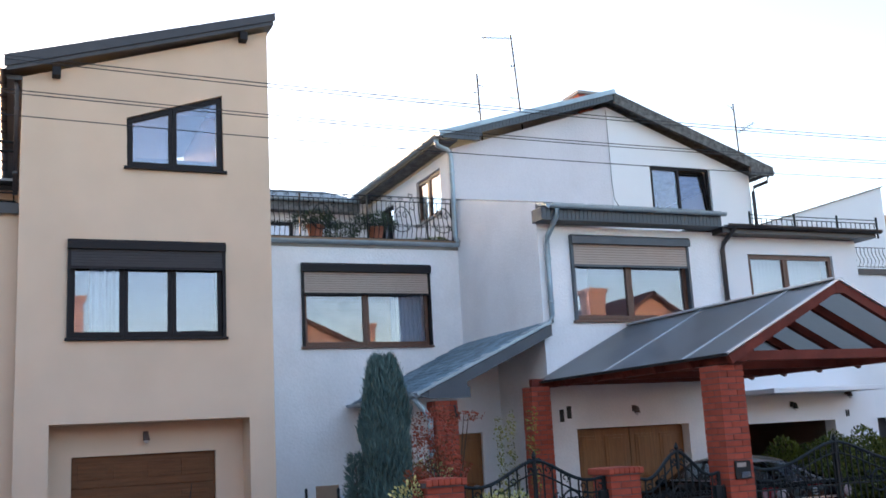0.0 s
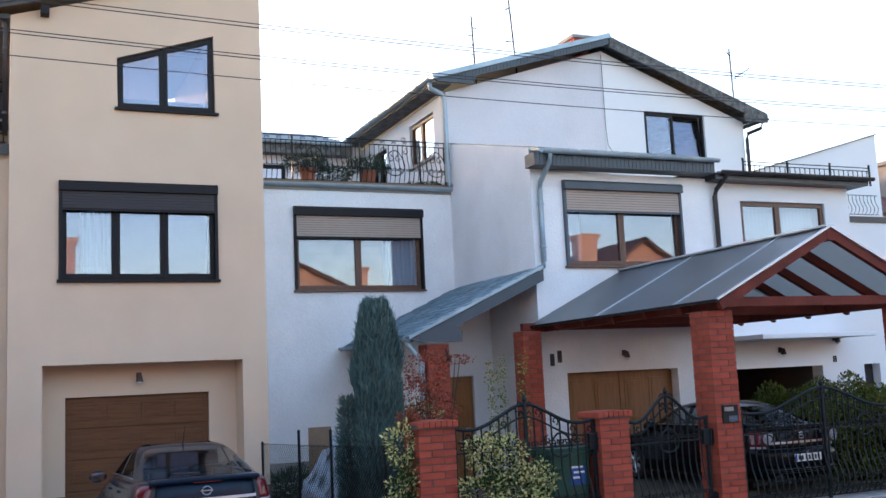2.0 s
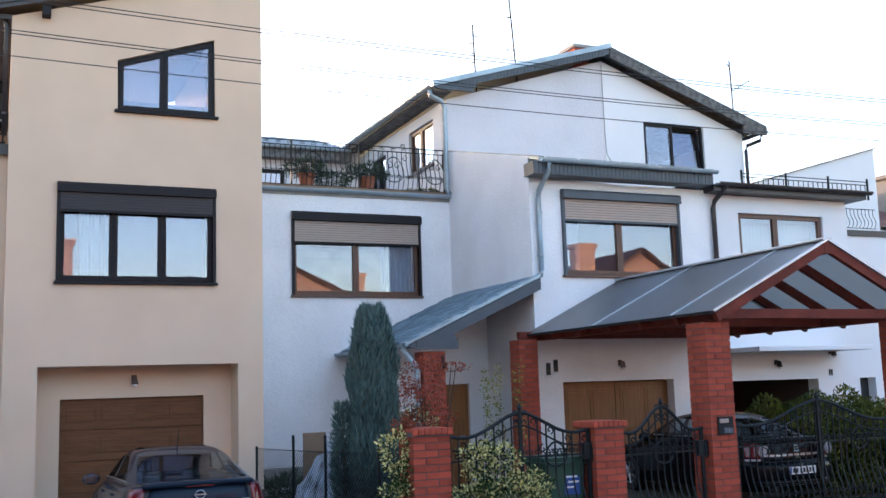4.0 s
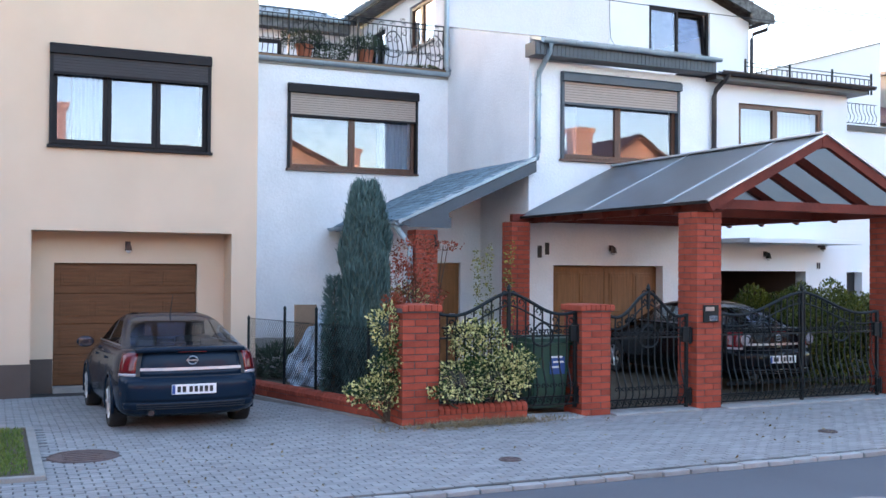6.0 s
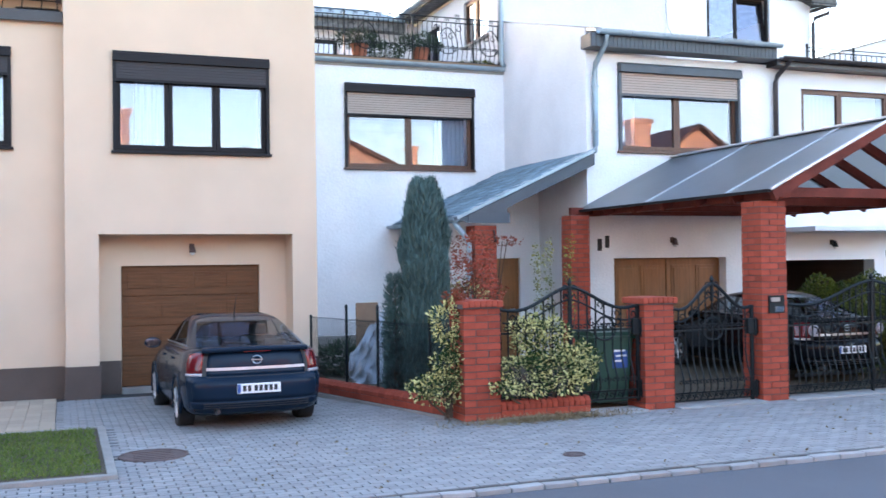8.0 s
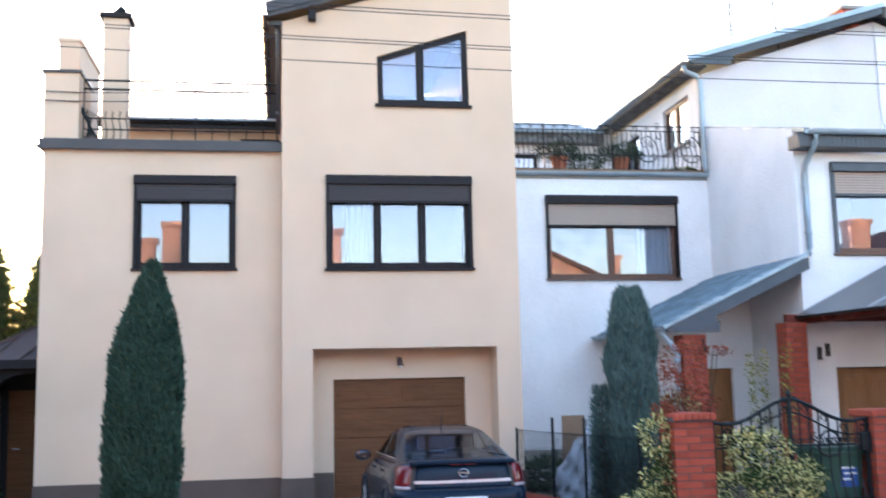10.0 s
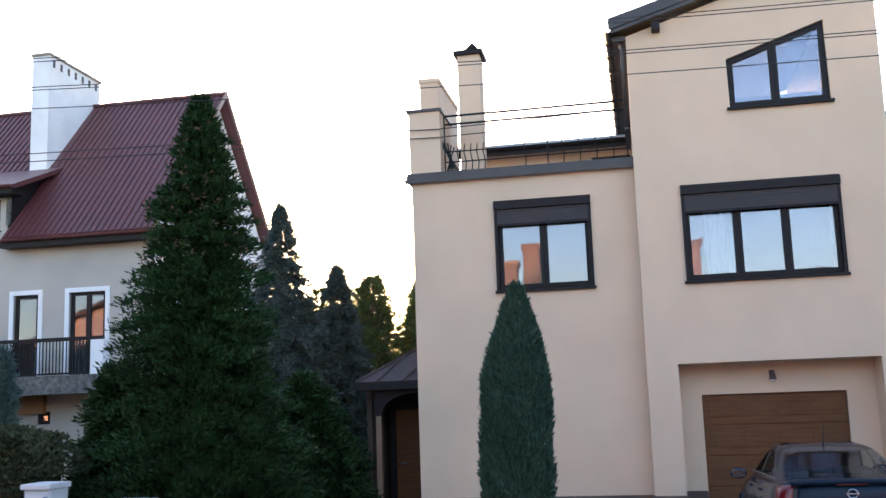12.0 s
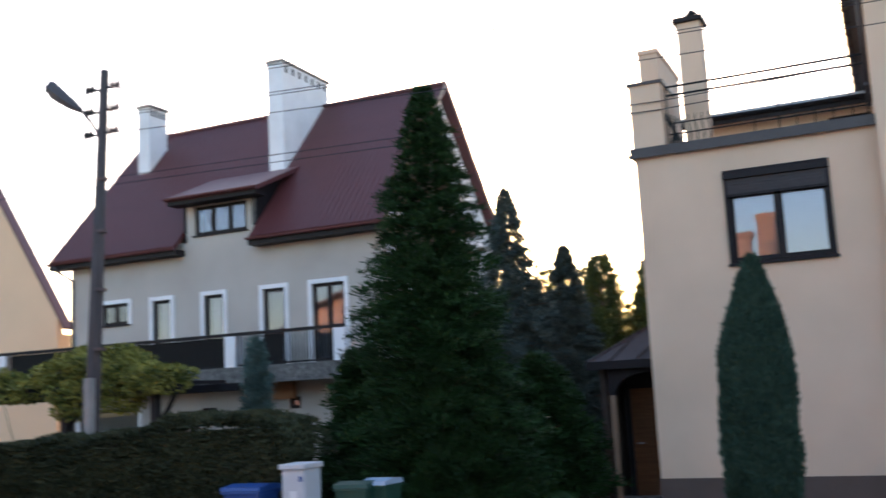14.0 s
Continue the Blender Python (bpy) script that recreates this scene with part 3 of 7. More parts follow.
# garage door of four panels with raised fields
gdoor = part("garage_door", boxes((0.95, 3.33, 0.70, 0.74, 0.0, 2.08)), M_GARAGE, beige, "brown wood-effect sectional garage door")
for i in range(4):
    z = 0.01 + i * 0.517
    part("door_section", boxes((0.955, 3.325, 0.672, 0.70, z, z + 0.507), bevel=0.006), M_GARAGE, gdoor)
    for k in range(4):
        x = 1.055 + k * 0.565
        bm = bmesh.new()
        box(bm, x, x + 0.47, 0.660, 0.673, z + 0.13, z + 0.40, bevel=0.01)
        box(bm, x + 0.05, x + 0.42, 0.652, 0.661, z + 0.18, z + 0.35, bevel=0.006)
        part("raised_field", bm, M_GARAGE, gdoor)
wall_lamp(beige, 2.14, 0.6, 2.40, M_RUST)
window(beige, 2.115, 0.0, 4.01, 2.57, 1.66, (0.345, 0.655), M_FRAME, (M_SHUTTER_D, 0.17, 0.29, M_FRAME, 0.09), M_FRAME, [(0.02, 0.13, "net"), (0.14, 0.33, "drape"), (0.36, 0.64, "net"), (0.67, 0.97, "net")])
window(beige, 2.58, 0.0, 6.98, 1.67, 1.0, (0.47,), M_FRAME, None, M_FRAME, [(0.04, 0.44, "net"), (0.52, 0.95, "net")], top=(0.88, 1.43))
bm = bmesh.new()
prism(bm, [(-0.20, 8.46), (4.33, 9.80), (4.33, 10.0), (-0.20, 8.70)], -0.22, 8.5)
roof = part("roof", bm, M_DARKMETAL, beige, "dark brown single-pitch sheet roof")
bm = bmesh.new()
prism(bm, [(-0.24, 8.52), (4.36, 9.88), (4.36, 10.03), (-0.24, 8.73)], -0.25, -0.221)
part("verge_board", bm, M_DARKMETAL, roof)
for i in range(9):
    x = 0.05 + i * 0.5
    bm = bmesh.new()
    box(bm, x, x + 0.03, -0.2, 8.4, 8.775 + 0.289 * x, 8.80 + 0.289 * x)
    part("roof_rib", bm, M_DARKMETAL, roof)
for x, z in ((0.58, 8.46), (3.78, 9.46)):
    part("beam_end", boxes((x - 0.07, x + 0.07, -0.2, 0.0, z, z + 0.16), bevel=0.01), M_FRAME, roof)
gutter(beige, (-0.26, -0.2, 8.56), (-0.26, 8.4, 8.56), 0.075, M_DARKMETAL)
part("eave_board", boxes((-0.19, 0.05, -0.02, 8.4, 8.38, 8.46)), M_DARKMETAL, beige)
downpipe(beige, [(-0.20, 0.12, 8.52), (-0.05, 0.12, 8.40), (-0.02, 0.12, 8.28), (-0.02, 0.12, 6.42)], 0.045, M_DARKMETAL)

# wing
lw = rect(-2.48, -0.775, 4.06, 5.70)
part("wall", wall(rect(-4.02, 0.05, -0.15, 6.15), [lw], 0.35, 0.68), M_BEIGE, beige)
pieces("wall", [(-4.02, -3.72, 0.68, 6.0, -0.15, 6.15), (-4.02, 0.05, 8.0, 8.3, -0.15, 8.0), (-3.72, 0.05, 3.8, 3.95, 2.9, 6.0)], M_BEIGE, beige)
part("wall", wall([(6.0, -0.15), (8.0, -0.15), (8.0, 8.0), (6.0, 8.0)], [], -4.02, -3.72, "x"), M_BEIGE, beige)
pieces("wing_roof_deck", [(-4.02, 0.05, 0.6, 6.2, 6.0, 6.16), (-3.72, 0.05, 0.68, 6.0, 2.75, 2.9)], M_CONCRETE, beige)
cap = part("parapet_flashing", boxes((-4.10, 0.048, 0.26, 0.75, 6.15, 6.32), bevel=0.012), M_DARKMETAL, beige, "dark metal parapet flashing")
part("flashing_lip", boxes((-4.13, 0.048, 0.235, 0.262, 6.13, 6.20)), M_DARKMETAL, cap)
window(beige, -1.6275, 0.35, 4.06, 1.705, 1.64, (0.5,), M_FRAME, (M_SHUTTER_D, 0.16, 0.27, M_FRAME, 0.09), M_FRAME, [])
part("parapet_block", boxes((-4.06, -3.47, 0.42, 1.5, 6.16, 7.53)), M_BEIGE, beige)
part("block_cap", boxes((-4.10, -3.43, 0.38, 1.55, 7.53, 7.58)), M_DARKMETAL, beige)
chimney(beige, -4.25, -3.86, 2.4, 4.6, 6.16, 8.76, M_BEIGE, M_BEIGE, 0.03)
c3 = chimney(beige, -3.19, -2.76, 1.02, 1.48, 6.16, 8.78, M_BEIGE, M_FRAME, 0.07)
part("chimney_cowl", tube(bmesh.new(), [(-2.98, 1.25, 8.86), (-2.98, 1.25, 8.94), (-2.9, 1.2, 9.0), (-2.82, 1.15, 8.96)], [0.09, 0.09, 0.08, 0.02], 8), M_IRON, c3)
# rear storey behind the wing's terrace
part("wall", wall(rect(-4.02, 0.05, 6.0, 8.0), [rect(-0.9, 0.0, 6.3, 7.75)], 6.0, 6.25), M_BEIGE, beige)
part("terrace_shutter", boxes((-0.9, 0.0, 6.1, 6.14, 6.3, 7.75)), M_FRAME, beige)
bm = bmesh.new()
prism(bm, [(5.6, 7.98), (5.6, 8.10), (8.4, 8.62), (8.4, 8.45)], -4.25, 0.04, "x")
rr = part("roof", bm, M_ROOFTILE, beige, "grey metal tile roof over the rear storey")
me = link_mesh("tile_lip", boxes((-4.25, 0.03, 0.0, 0.10, 0.0, 0.045), bevel=0.01), M_ROOFTILE)
for i in range(8):
    shared("tile_lip", me, rr, pose(0, 5.62 + i * 0.33, 8.10 + i * 0.0613))
pieces("fascia", [(-4.25, 0.04, 5.55, 5.6, 7.86, 8.06)], M_FRAME, beige)
gutter(beige, (-4.25, 5.5, 8.02), (0.0, 5.5, 8.02), 0.06, M_FRAME)
# terrace rail on the wing
rail = thing("terrace_railing", "thin dark metal railing on the flat roof of the beige house", "railing", at=(0, 0, 6.32))
for z in (0.95, 1.11):
    part("handrail", tube(bmesh.new(), [(-3.4, 0.5, z), (0.02, 0.5, z)], 0.021, 6), M_IRON, rail)
for x in (-3.4, -1.48, -0.04):
    part("post", boxes((x - 0.012, x + 0.012, 0.488, 0.512, -0.01, 1.11)), M_IRON, rail)
for x in (-3.28, -3.15, -3.02, -2.9, -2.78, -2.66, -1.9, -1.2, -0.9, -0.6, -0.3):
    part("bar", tube(bmesh.new(), [(x, 0.5, 0), (x + 0.02, 0.49, 0.2), (x - 0.02, 0.49, 0.4), (x, 0.5, 0.55)], 0.010, 4), M_IRON, rail)
for z in (0.22, 0.42):
    part("rail", tube(bmesh.new(), [(-3.4, 0.5, z), (0.02, 0.5, z)], 0.013, 4), M_IRON, rail)
for k in range(7):
    part("folded_frame", tube(bmesh.new(), [(-3.42 + 0.05 * k, 0.62, 0.0), (-3.25 - 0.06 * k, 0.66, 0.55 + 0.04 * k)], 0.014, 5), M_IRON, rail)
# side porch with a small hipped roof
porch = thing("side_porch", "brown side porch with a small hipped shingle roof and wooden door", "porch", at=(-4.8, 2.0, -0.1))
bm = bmesh.new()
a = [bm.verts.new(p) for p in ((-0.50, -1.3, 2.62), (0.77, -1.3, 2.62), (0.77, 1.2, 2.62), (-0.50, 1.2, 2.62))]
t1 = [bm.verts.new(p) for p in ((0.77, -0.35, 3.38), (0.77, 0.4, 3.38))]
for f in ((a[0], a[1], t1[0]), (a[3], a[0], t1[0], t1[1]), (a[2], a[3], t1[1]), (a[1], a[2], t1[1], t1[0]), (a[0], a[1], a[2], a[3])):
    bm.faces.new(f)
part("roof", bm, M_ROOFBROWN, porch, "brown shingle hipped roof")
for p, q in (((-0.50, -1.3, 2.63), (0.77, -0.35, 3.40)), ((-0.1, -1.31, 2.63), (0.33, -0.66, 3.14)), ((0.4, -1.31, 2.63), (0.77, -0.8, 3.03))):
    part("hip_strip", tube(bmesh.new(), [p, q], 0.025, 5), M_ROOFBROWN, porch)
pieces("fascia", [(-0.52, 0.77, -1.34, -1.28, 2.48, 2.63), (-0.54, -0.48, -1.28, 1.2, 2.48, 2.63)], M_FRAME, porch)
bm = bmesh.new()
arch = [(-0.18, 2.48), (-0.18, 2.0)] + [(-0.06 + 0.62 * (1 - math.cos(radians(a))), 2.0 + 0.40 * math.sin(radians(a))) for a in range(0, 91, 15)] + [(0.77, 2.4), (0.77, 2.48)]
prism(bm, arch, -1.15, -1.05)
part("arched_bracket", bm, M_FRAME, porch)
part("post", boxes((-0.16, -0.06, -1.15, -1.05, 0, 2.0), bevel=0.01), M_BOARD, porch)
pieces("side_wall", [(-0.48, -0.38, -0.6, 1.0, 0, 2.5), (-0.48, 0.77, 1.0, 1.1, 0, 2.5)], M_PLINTH, porch)
pd = part("porch_door", boxes((-0.1, 0.74, 0.15, 0.2, 0.05, 2.1), bevel=0.01), M_GARAGE, porch, "brown wooden entrance door")
part("door_handle", tube(bmesh.new(), [(0.0, 0.12, 1.05), (0.0, 0.08, 1.05), (0.12, 0.08, 1.05)], 0.012, 6), M_CHROME, pd)
pieces("door_frame", [(-0.22, -0.1, 0.13, 0.22, 0, 2.2), (-0.22, 0.77, 0.13, 0.22, 2.1, 2.48)], M_FRAME, porch)
part("step", boxes((-0.7, 0.77, -1.0, 0.15, -0.1, 0.05), bevel=0.01), M_CONCRETE, porch)


# ---- the white house on the corner plot: set-back front with terrace, gable, projecting garage block, porch ----
white = thing("house", "white rough-rendered half of a gabled house with a terrace", "house")
part("wall", wall(rect(4.26, 9.72, -0.15, 6.5), [rect(5.88, 8.92, 4.20, 6.07)], 3.93, 4.25), M_WHITE, white, "white rough-rendered set-back wall")
pieces("wall", [(4.26, 4.5, 4.25, 10.2, -0.15, 6.5)], M_WHITE, white)
pieces("terrace_deck", [(4.26, 9.72, 3.90, 10.4, 6.45, 6.62), (4.5, 14.2, 4.3, 10.2, 3.2, 3.4), (4.5, 9.7, 7.5, 7.6, 3.4, 6.4)], M_CONCRETE, white)
part("gable", wall([(9.72, 5.2), (14.22, 5.2), (14.22, 10.42), (9.72, 8.98)], [], 3.94, 4.26), M_GABLE, white, "greyish white rough-rendered gable")
part("wall", wall([(4.26, 6.4), (10.2, 6.4), (10.2, 8.98), (4.26, 8.98)], [rect(4.75, 6.35, 7.58, 8.72), rect(8.1, 9.3, 7.0, 8.6)], 9.72, 10.0, "x"), M_WHITE3, white)
part("wall", wall(rect(4.26, 9.72, 6.4, 9.1), [rect(5.2, 7.4, 7.3, 8.45)], 10.2, 10.5), M_WHITE3, white)
pieces("wall", [(4.26, 14.2, 13.2, 13.4, -0.15, 9.2), (4.26, 4.5, 10.2, 13.2, -0.15, 9.1)], M_WHITE3, white)
window(white, 7.40, 3.93, 4.20, 3.04, 1.87, (0.49,), M_WOODFRAME, (M_SHUTTER_L, 0.20, 0.47, M_FRAME, 0.14), M_WOODFRAME, [(0.72, 0.97, "drape")])
window(white, 9.72, 5.55, 7.58, 1.6, 1.14, (0.45,), M_WOODFRAME, None, M_CONCRETE, [], rz=-90)
window(white, 9.72, 8.7, 7.0, 1.2, 1.6, (0.5,), M_FRAME, None, None, [], rz=-90)
window(white, 6.3, 10.2, 7.3, 2.2, 1.15, (0.5,), M_FRAME, None, M_CONCRETE, [])
# roof slopes
bm = bmesh.new()
slab(bm, (9.25, 3.62, 9.24), (14.24, 3.62, 10.72), (14.24, 13.6, 10.72), (9.25, 13.6, 9.24), 0.10)
wr = part("roof", bm, M_ROOFTILE, white, "low-pitched grey sheet roof")
bm = bmesh.new()
prism(bm, [(9.22, 9.25), (14.24, 10.745), (14.24, 10.50), (10.3, 9.33), (10.3, 9.12), (9.35, 9.12)], 3.56, 3.62)
part("verge_board", bm, M_SLATEBOARD, wr, "slate-grey boarded verge")
me = link_mesh("verge_plank", boxes((0, 0.085, -0.012, 0, 0, 0.22)), M_SLATEBOARD)
for i in range(45):
    x = 9.9 + i * 0.0955
    if x < 14.1:
        z = 9.25 + (x - 9.22) * 0.2975
        shared("verge_plank", me, wr, pose(x, 3.558, z - (0.33 if x < 10.3 else 0.255), 0, 0, 0))
bm = bmesh.new()
slab(bm, (9.2, 3.5, 9.27), (14.26, 3.5, 10.775), (14.26, 3.9, 10.775), (9.2, 3.9, 9.27), 0.12)
part("verge_flashing", bm, M_ZINC, wr, "blue-grey zinc verge flashing")
bm = bmesh.new()
slab(bm, (9.3, 3.66, 9.12), (9.75, 3.66, 9.12), (9.75, 13, 9.12), (9.3, 13, 9.12), 0.04)
part("soffit", bm, M_FASCIA, wr)
gutter(white, (9.19, 3.55, 9.22), (9.19, 10.4, 9.22), 0.085, M_ZINC)
downpipe(white, [(9.22, 3.72, 9.12), (9.25, 3.76, 8.98), (9.55, 3.82, 8.9), (9.63, 3.83, 8.75), (9.63, 3.83, 6.75), (9.66, 3.75, 6.62)], 0.06, M_ZINC)
bm = bmesh.new()
slab(bm, (4.26, 9.85, 9.06), (9.3, 9.85, 9.06), (9.3, 13.4, 10.22), (4.26, 13.4, 10.22), 0.12)
tr = part("roof", bm, M_ROOFTILE, white, "shiny grey metal-tile roof behind the terrace")
me = link_mesh("tile_lip", boxes((4.26, 9.3, 0.0, 0.12, 0.0, 0.05), bevel=0.012), M_ROOFTILE)
for i in range(10):
    shared("tile_lip", me, tr, pose(0, 9.88 + i * 0.35, 9.07 + i * 0.1145))
part("eave_board", boxes((4.26, 9.3, 9.8, 9.85, 8.72, 9.06)), M_FASCIA, white)
part("soffit", boxes((4.26, 9.3, 9.85, 10.2, 8.72, 8.78)), M_FASCIA, white)
gutter(white, (4.3, 9.72, 9.04), (9.25, 9.72, 9.04), 0.07, M_ZINC)
chimney(white, 13.85, 14.45, 4.6, 5.3, 10.3, 10.98, M_BRICK, M_CONCRETE, 0.06)
gutter(white, (4.28, 3.86, 6.60), (9.78, 3.86, 6.60), 0.09, M_ZINC)
part("terrace_edge", boxes((4.26, 9.70, 3.88, 3.99, 6.62, 6.67), bevel=0.008), M_BOARD, white)

# garage block
part("wall", wall([(9.72, -0.15), (10.3, -0.15), (10.3, 2.11), (12.98, 2.11), (12.98, -0.15), (14.34, -0.15), (14.34, 6.2), (9.72, 6.2)], [rect(10.46, 13.34, 4.27, 6.03)], 0.0, 0.32), M_WHITE, white, "white rough-rendered front of the garage block")
part("wall", wall([(0.32, -0.15), (3.93, -0.15), (3.93, 7.68), (0.0, 6.68), (0.0, 6.201), (0.32, 6.201)], [], 9.72, 10.0, "x"), M_WHITE, white)
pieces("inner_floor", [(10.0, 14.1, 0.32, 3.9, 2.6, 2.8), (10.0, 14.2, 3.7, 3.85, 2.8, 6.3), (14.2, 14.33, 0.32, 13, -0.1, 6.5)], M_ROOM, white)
window(white, 11.90, 0.0, 4.27, 2.88, 1.76, (0.485,), M_WOODFRAME, (M_SHUTTER_L, 0.19, 0.42, M_SLATEBOARD, 0.15), M_WOODFRAME, [(0.03, 0.2, "net")])
bm = bmesh.new()
slab(bm, (9.74, -0.42, 6.58), (14.06, -0.42, 6.58), (14.06, 3.93, 7.70), (9.74, 3.93, 7.70), 0.06)
br = part("roof", bm, M_ZINC, white, "shallow zinc sheet roof over the garage block")
part("verge_flashing", slab(bmesh.new(), (9.712, -0.42, 6.60), (9.86, -0.42, 6.60), (9.86, 3.93, 7.72), (9.712, 3.93, 7.72), 0.014), M_SLATEBOARD, br)
sf = part("soffit_box", boxes((9.62, 14.05, -0.40, -0.001, 6.24, 6.50)), M_SLATEBOARD, white, "slate-grey boarded eaves box")
me = link_mesh("eaves_plank", boxes((0, 0.085, -0.012, 0, 0, 0.24)), M_SLATEBOARD)
for i in range(46):
    shared("eaves_plank", me, sf, pose(9.64 + i * 0.0955, -0.401, 6.25))
gutter(white, (9.75, -0.49, 6.53), (14.10, -0.49, 6.53), 0.07, M_ZINC)
for i in range(4):
    part("roof_patch", slab(bmesh.new(), (10.0 + i, -0.3, 6.63), (10.7 + i * 1.02, -0.3, 6.63), (10.6 + i, 0.2, 6.76), (10.1 + i, 0.2, 6.76), 0.012), M_ZINC, br)
downpipe(white, [(9.93, -0.5, 6.46), (9.93, -0.46, 6.32), (9.88, -0.12, 5.95), (9.88, -0.08, 5.8), (9.88, -0.08, 4.35), (9.78, -0.2, 4.22)], 0.055, M_ZINC)
downpipe(white, [(14.36, -0.46, 6.30), (14.36, -0.40, 6.2), (14.28, -0.12, 5.95), (14.26, -0.08, 5.8), (14.26, -0.08, 0.2)], 0.055, M_DARKMETAL)
# wooden garage doors in their reveal
gd = part("garage_door", boxes((10.31, 12.97, 0.27, 0.31, 0.0, 2.10)), M_DOOR, white, "honey-coloured panelled wooden garage doors")
for i in range(2):
    x = 10.33 + i * 1.325
    leaf = part("door_leaf", boxes((x, x + 1.31, 0.22, 0.27, 0.02, 2.09), bevel=0.006), M_DOOR, gd)
    for k in range(2):
        for z0, z1 in ((0.15, 0.95), (1.08, 1.96)):
            bm = bmesh.new()
            box(bm, x + 0.11 + k * 0.60, x + 0.60 + k * 0.60, 0.205, 0.221, z0, z1, bevel=0.012)
            box(bm, x + 0.17 + k * 0.60, x + 0.54 + k * 0.60, 0.194, 0.206, z0 + 0.06, z1 - 0.06, bevel=0.01)
            part("door_panel", bm, M_DOOR, gd)
wall_lamp(white, 11.66, 0.0, 2.47, M_RUST)
# a house number as plain bars
part("wall_sign", boxes((9.93, 10.02, -0.02, 0, 2.26, 2.50), (10.10, 10.19, -0.02, 0, 2.32, 2.56)), M_INK, white, "small black metal wall sign")
# porch
part("wall", wall([(7.35, -0.1), (8.32, -0.1), (8.32, 2.15), (9.24, 2.15), (9.24, -0.1), (9.715, -0.1), (9.715, 4.0), (7.35, 2.95)], [], 2.14, 2.34), M_WHITE3, white)
pieces("wall", [(7.35, 7.55, 2.34, 3.92, -0.1, 2.95)], M_WHITE3, white)
pd = part("entrance_door", boxes((8.33, 9.23, 2.2, 2.25, 0.02, 2.14), bevel=0.006), M_DOOR, white, "honey-coloured wooden entrance door")
for z0, z1 in ((0.2, 0.95), (1.1, 2.0)):
    for k in range(2):
        bm = bmesh.new()
        box(bm, 8.42 + k * 0.39, 8.75 + k * 0.39, 2.185, 2.201, z0, z1, bevel=0.012)
        part("door_panel", bm, M_DOOR, pd)
part("door_handle", tube(bmesh.new(), [(9.1, 2.2, 1.05), (9.1, 2.13, 1.05), (8.98, 2.13, 1.05)], 0.012, 6), M_CHROME, pd)
bm = bmesh.new()
slab(bm, (6.93, -0.12, 2.93), (9.718, -0.12, 4.20), (9.718, 3.93, 4.20), (6.93, 3.93, 2.93), 0.12)
pr = part("porch_roof", bm, M_SHINGLE, white, "weathered blue-grey shingle lean-to porch roof")
bm = bmesh.new()
prism(bm, [(6.9, 2.86), (9.80, 4.18), (9.80, 3.95), (7.9, 3.09), (7.9, 2.80), (7.15, 2.80)], -0.17, -0.121)
part("verge_board", bm, M_SLATEBOARD, pr)
me = link_mesh("verge_plank", boxes((0, 0.085, -0.012, 0, 0, 0.20)), M_SLATEBOARD)
for i in range(10):
    shared("verge_plank", me, pr, pose(7.1 + i * 0.085, -0.171, 2.80))
bm = bmesh.new()
slab(bm, (6.86, -0.20, 2.925), (9.84, -0.20, 4.285), (9.84, 0.12, 4.285), (6.86, 0.12, 2.925), 0.03)
part("verge_flashing", bm, M_ZINC, pr, "blue-grey zinc verge flashing")
bm = bmesh.new()
prism(bm, [(6.86, 2.86), (9.84, 4.22), (9.84, 4.28), (6.86, 2.92)], -0.215, -0.2)
part("verge_lip", bm, M_ZINC, pr)
gutter(white, (6.86, -0.18, 2.90), (6.86, 3.9, 2.90), 0.075, M_ZINC)
downpipe(white, [(6.88, 0.0, 2.84), (6.95, -0.02, 2.72), (7.17, -0.02, 2.45), (7.17, -0.02, 2.3), (7.17, -0.02, 0.1)], 0.055, M_ZINC)
bm = bmesh.new()
tube(bm, [(7.62, -0.14, 2.66), (7.62, -0.2, 2.6), (7.60, -0.22, 2.52)], 0.02, 6)
bmesh.ops.create_icosphere(bm, subdivisions=2, radius=0.07, matrix=Matrix.Translation((7.60, -0.24, 2.48)))
part("porch_lamp", bm, M_IRON, white, smooth=True)
bm = bmesh.new()
bmesh.ops.create_cone(bm, cap_ends=True, segments=20, radius1=0.19, radius2=0.19, depth=0.03, matrix=pose(7.45, 2.12, 2.3, 90, 0, 0))
part("wall_plaque", bm, M_PORCELAIN, white)

# ---- the right-hand half of the gabled house ----
white2 = thing("house", "clean white half of a gabled house with brown windows", "house")
part("gable", wall([(14.222, 5.2), (18.72, 5.2), (18.72, 8.78), (14.222, 10.42)], [rect(15.44, 17.40, 7.2, 8.90)], 3.94, 4.26), M_WHITE2, white2, "clean white rendered gable")
pieces("wall", [(18.42, 18.72, 4.26, 13.2, -0.1, 8.7), (14.22, 18.72, 13.0, 13.2, -0.1, 9.2)], M_WHITE2, white2)
part("cable", tube(bmesh.new(), [(14.2, 3.91, 10.3), (14.21, 3.91, 8.4), (14.24, 3.91, 7.9), (14.45, 3.91, 7.62), (14.75, 3.91, 7.55)], 0.007, 5), M_FASCIA, white2)
window(white2, 16.42, 3.94, 7.2, 1.96, 1.70, (0.49,), M_FRAME, None, None, [], open_sash=True)
bm = bmesh.new()
slab(bm, (14.26, 3.62, 10.72), (19.25, 3.62, 8.98), (19.25, 13.4, 8.98), (14.26, 13.4, 10.72), 0.12)
r2 = part("roof", bm, M_FASCIA, white2, "dark mossy roof slope")
bm = bmesh.new()
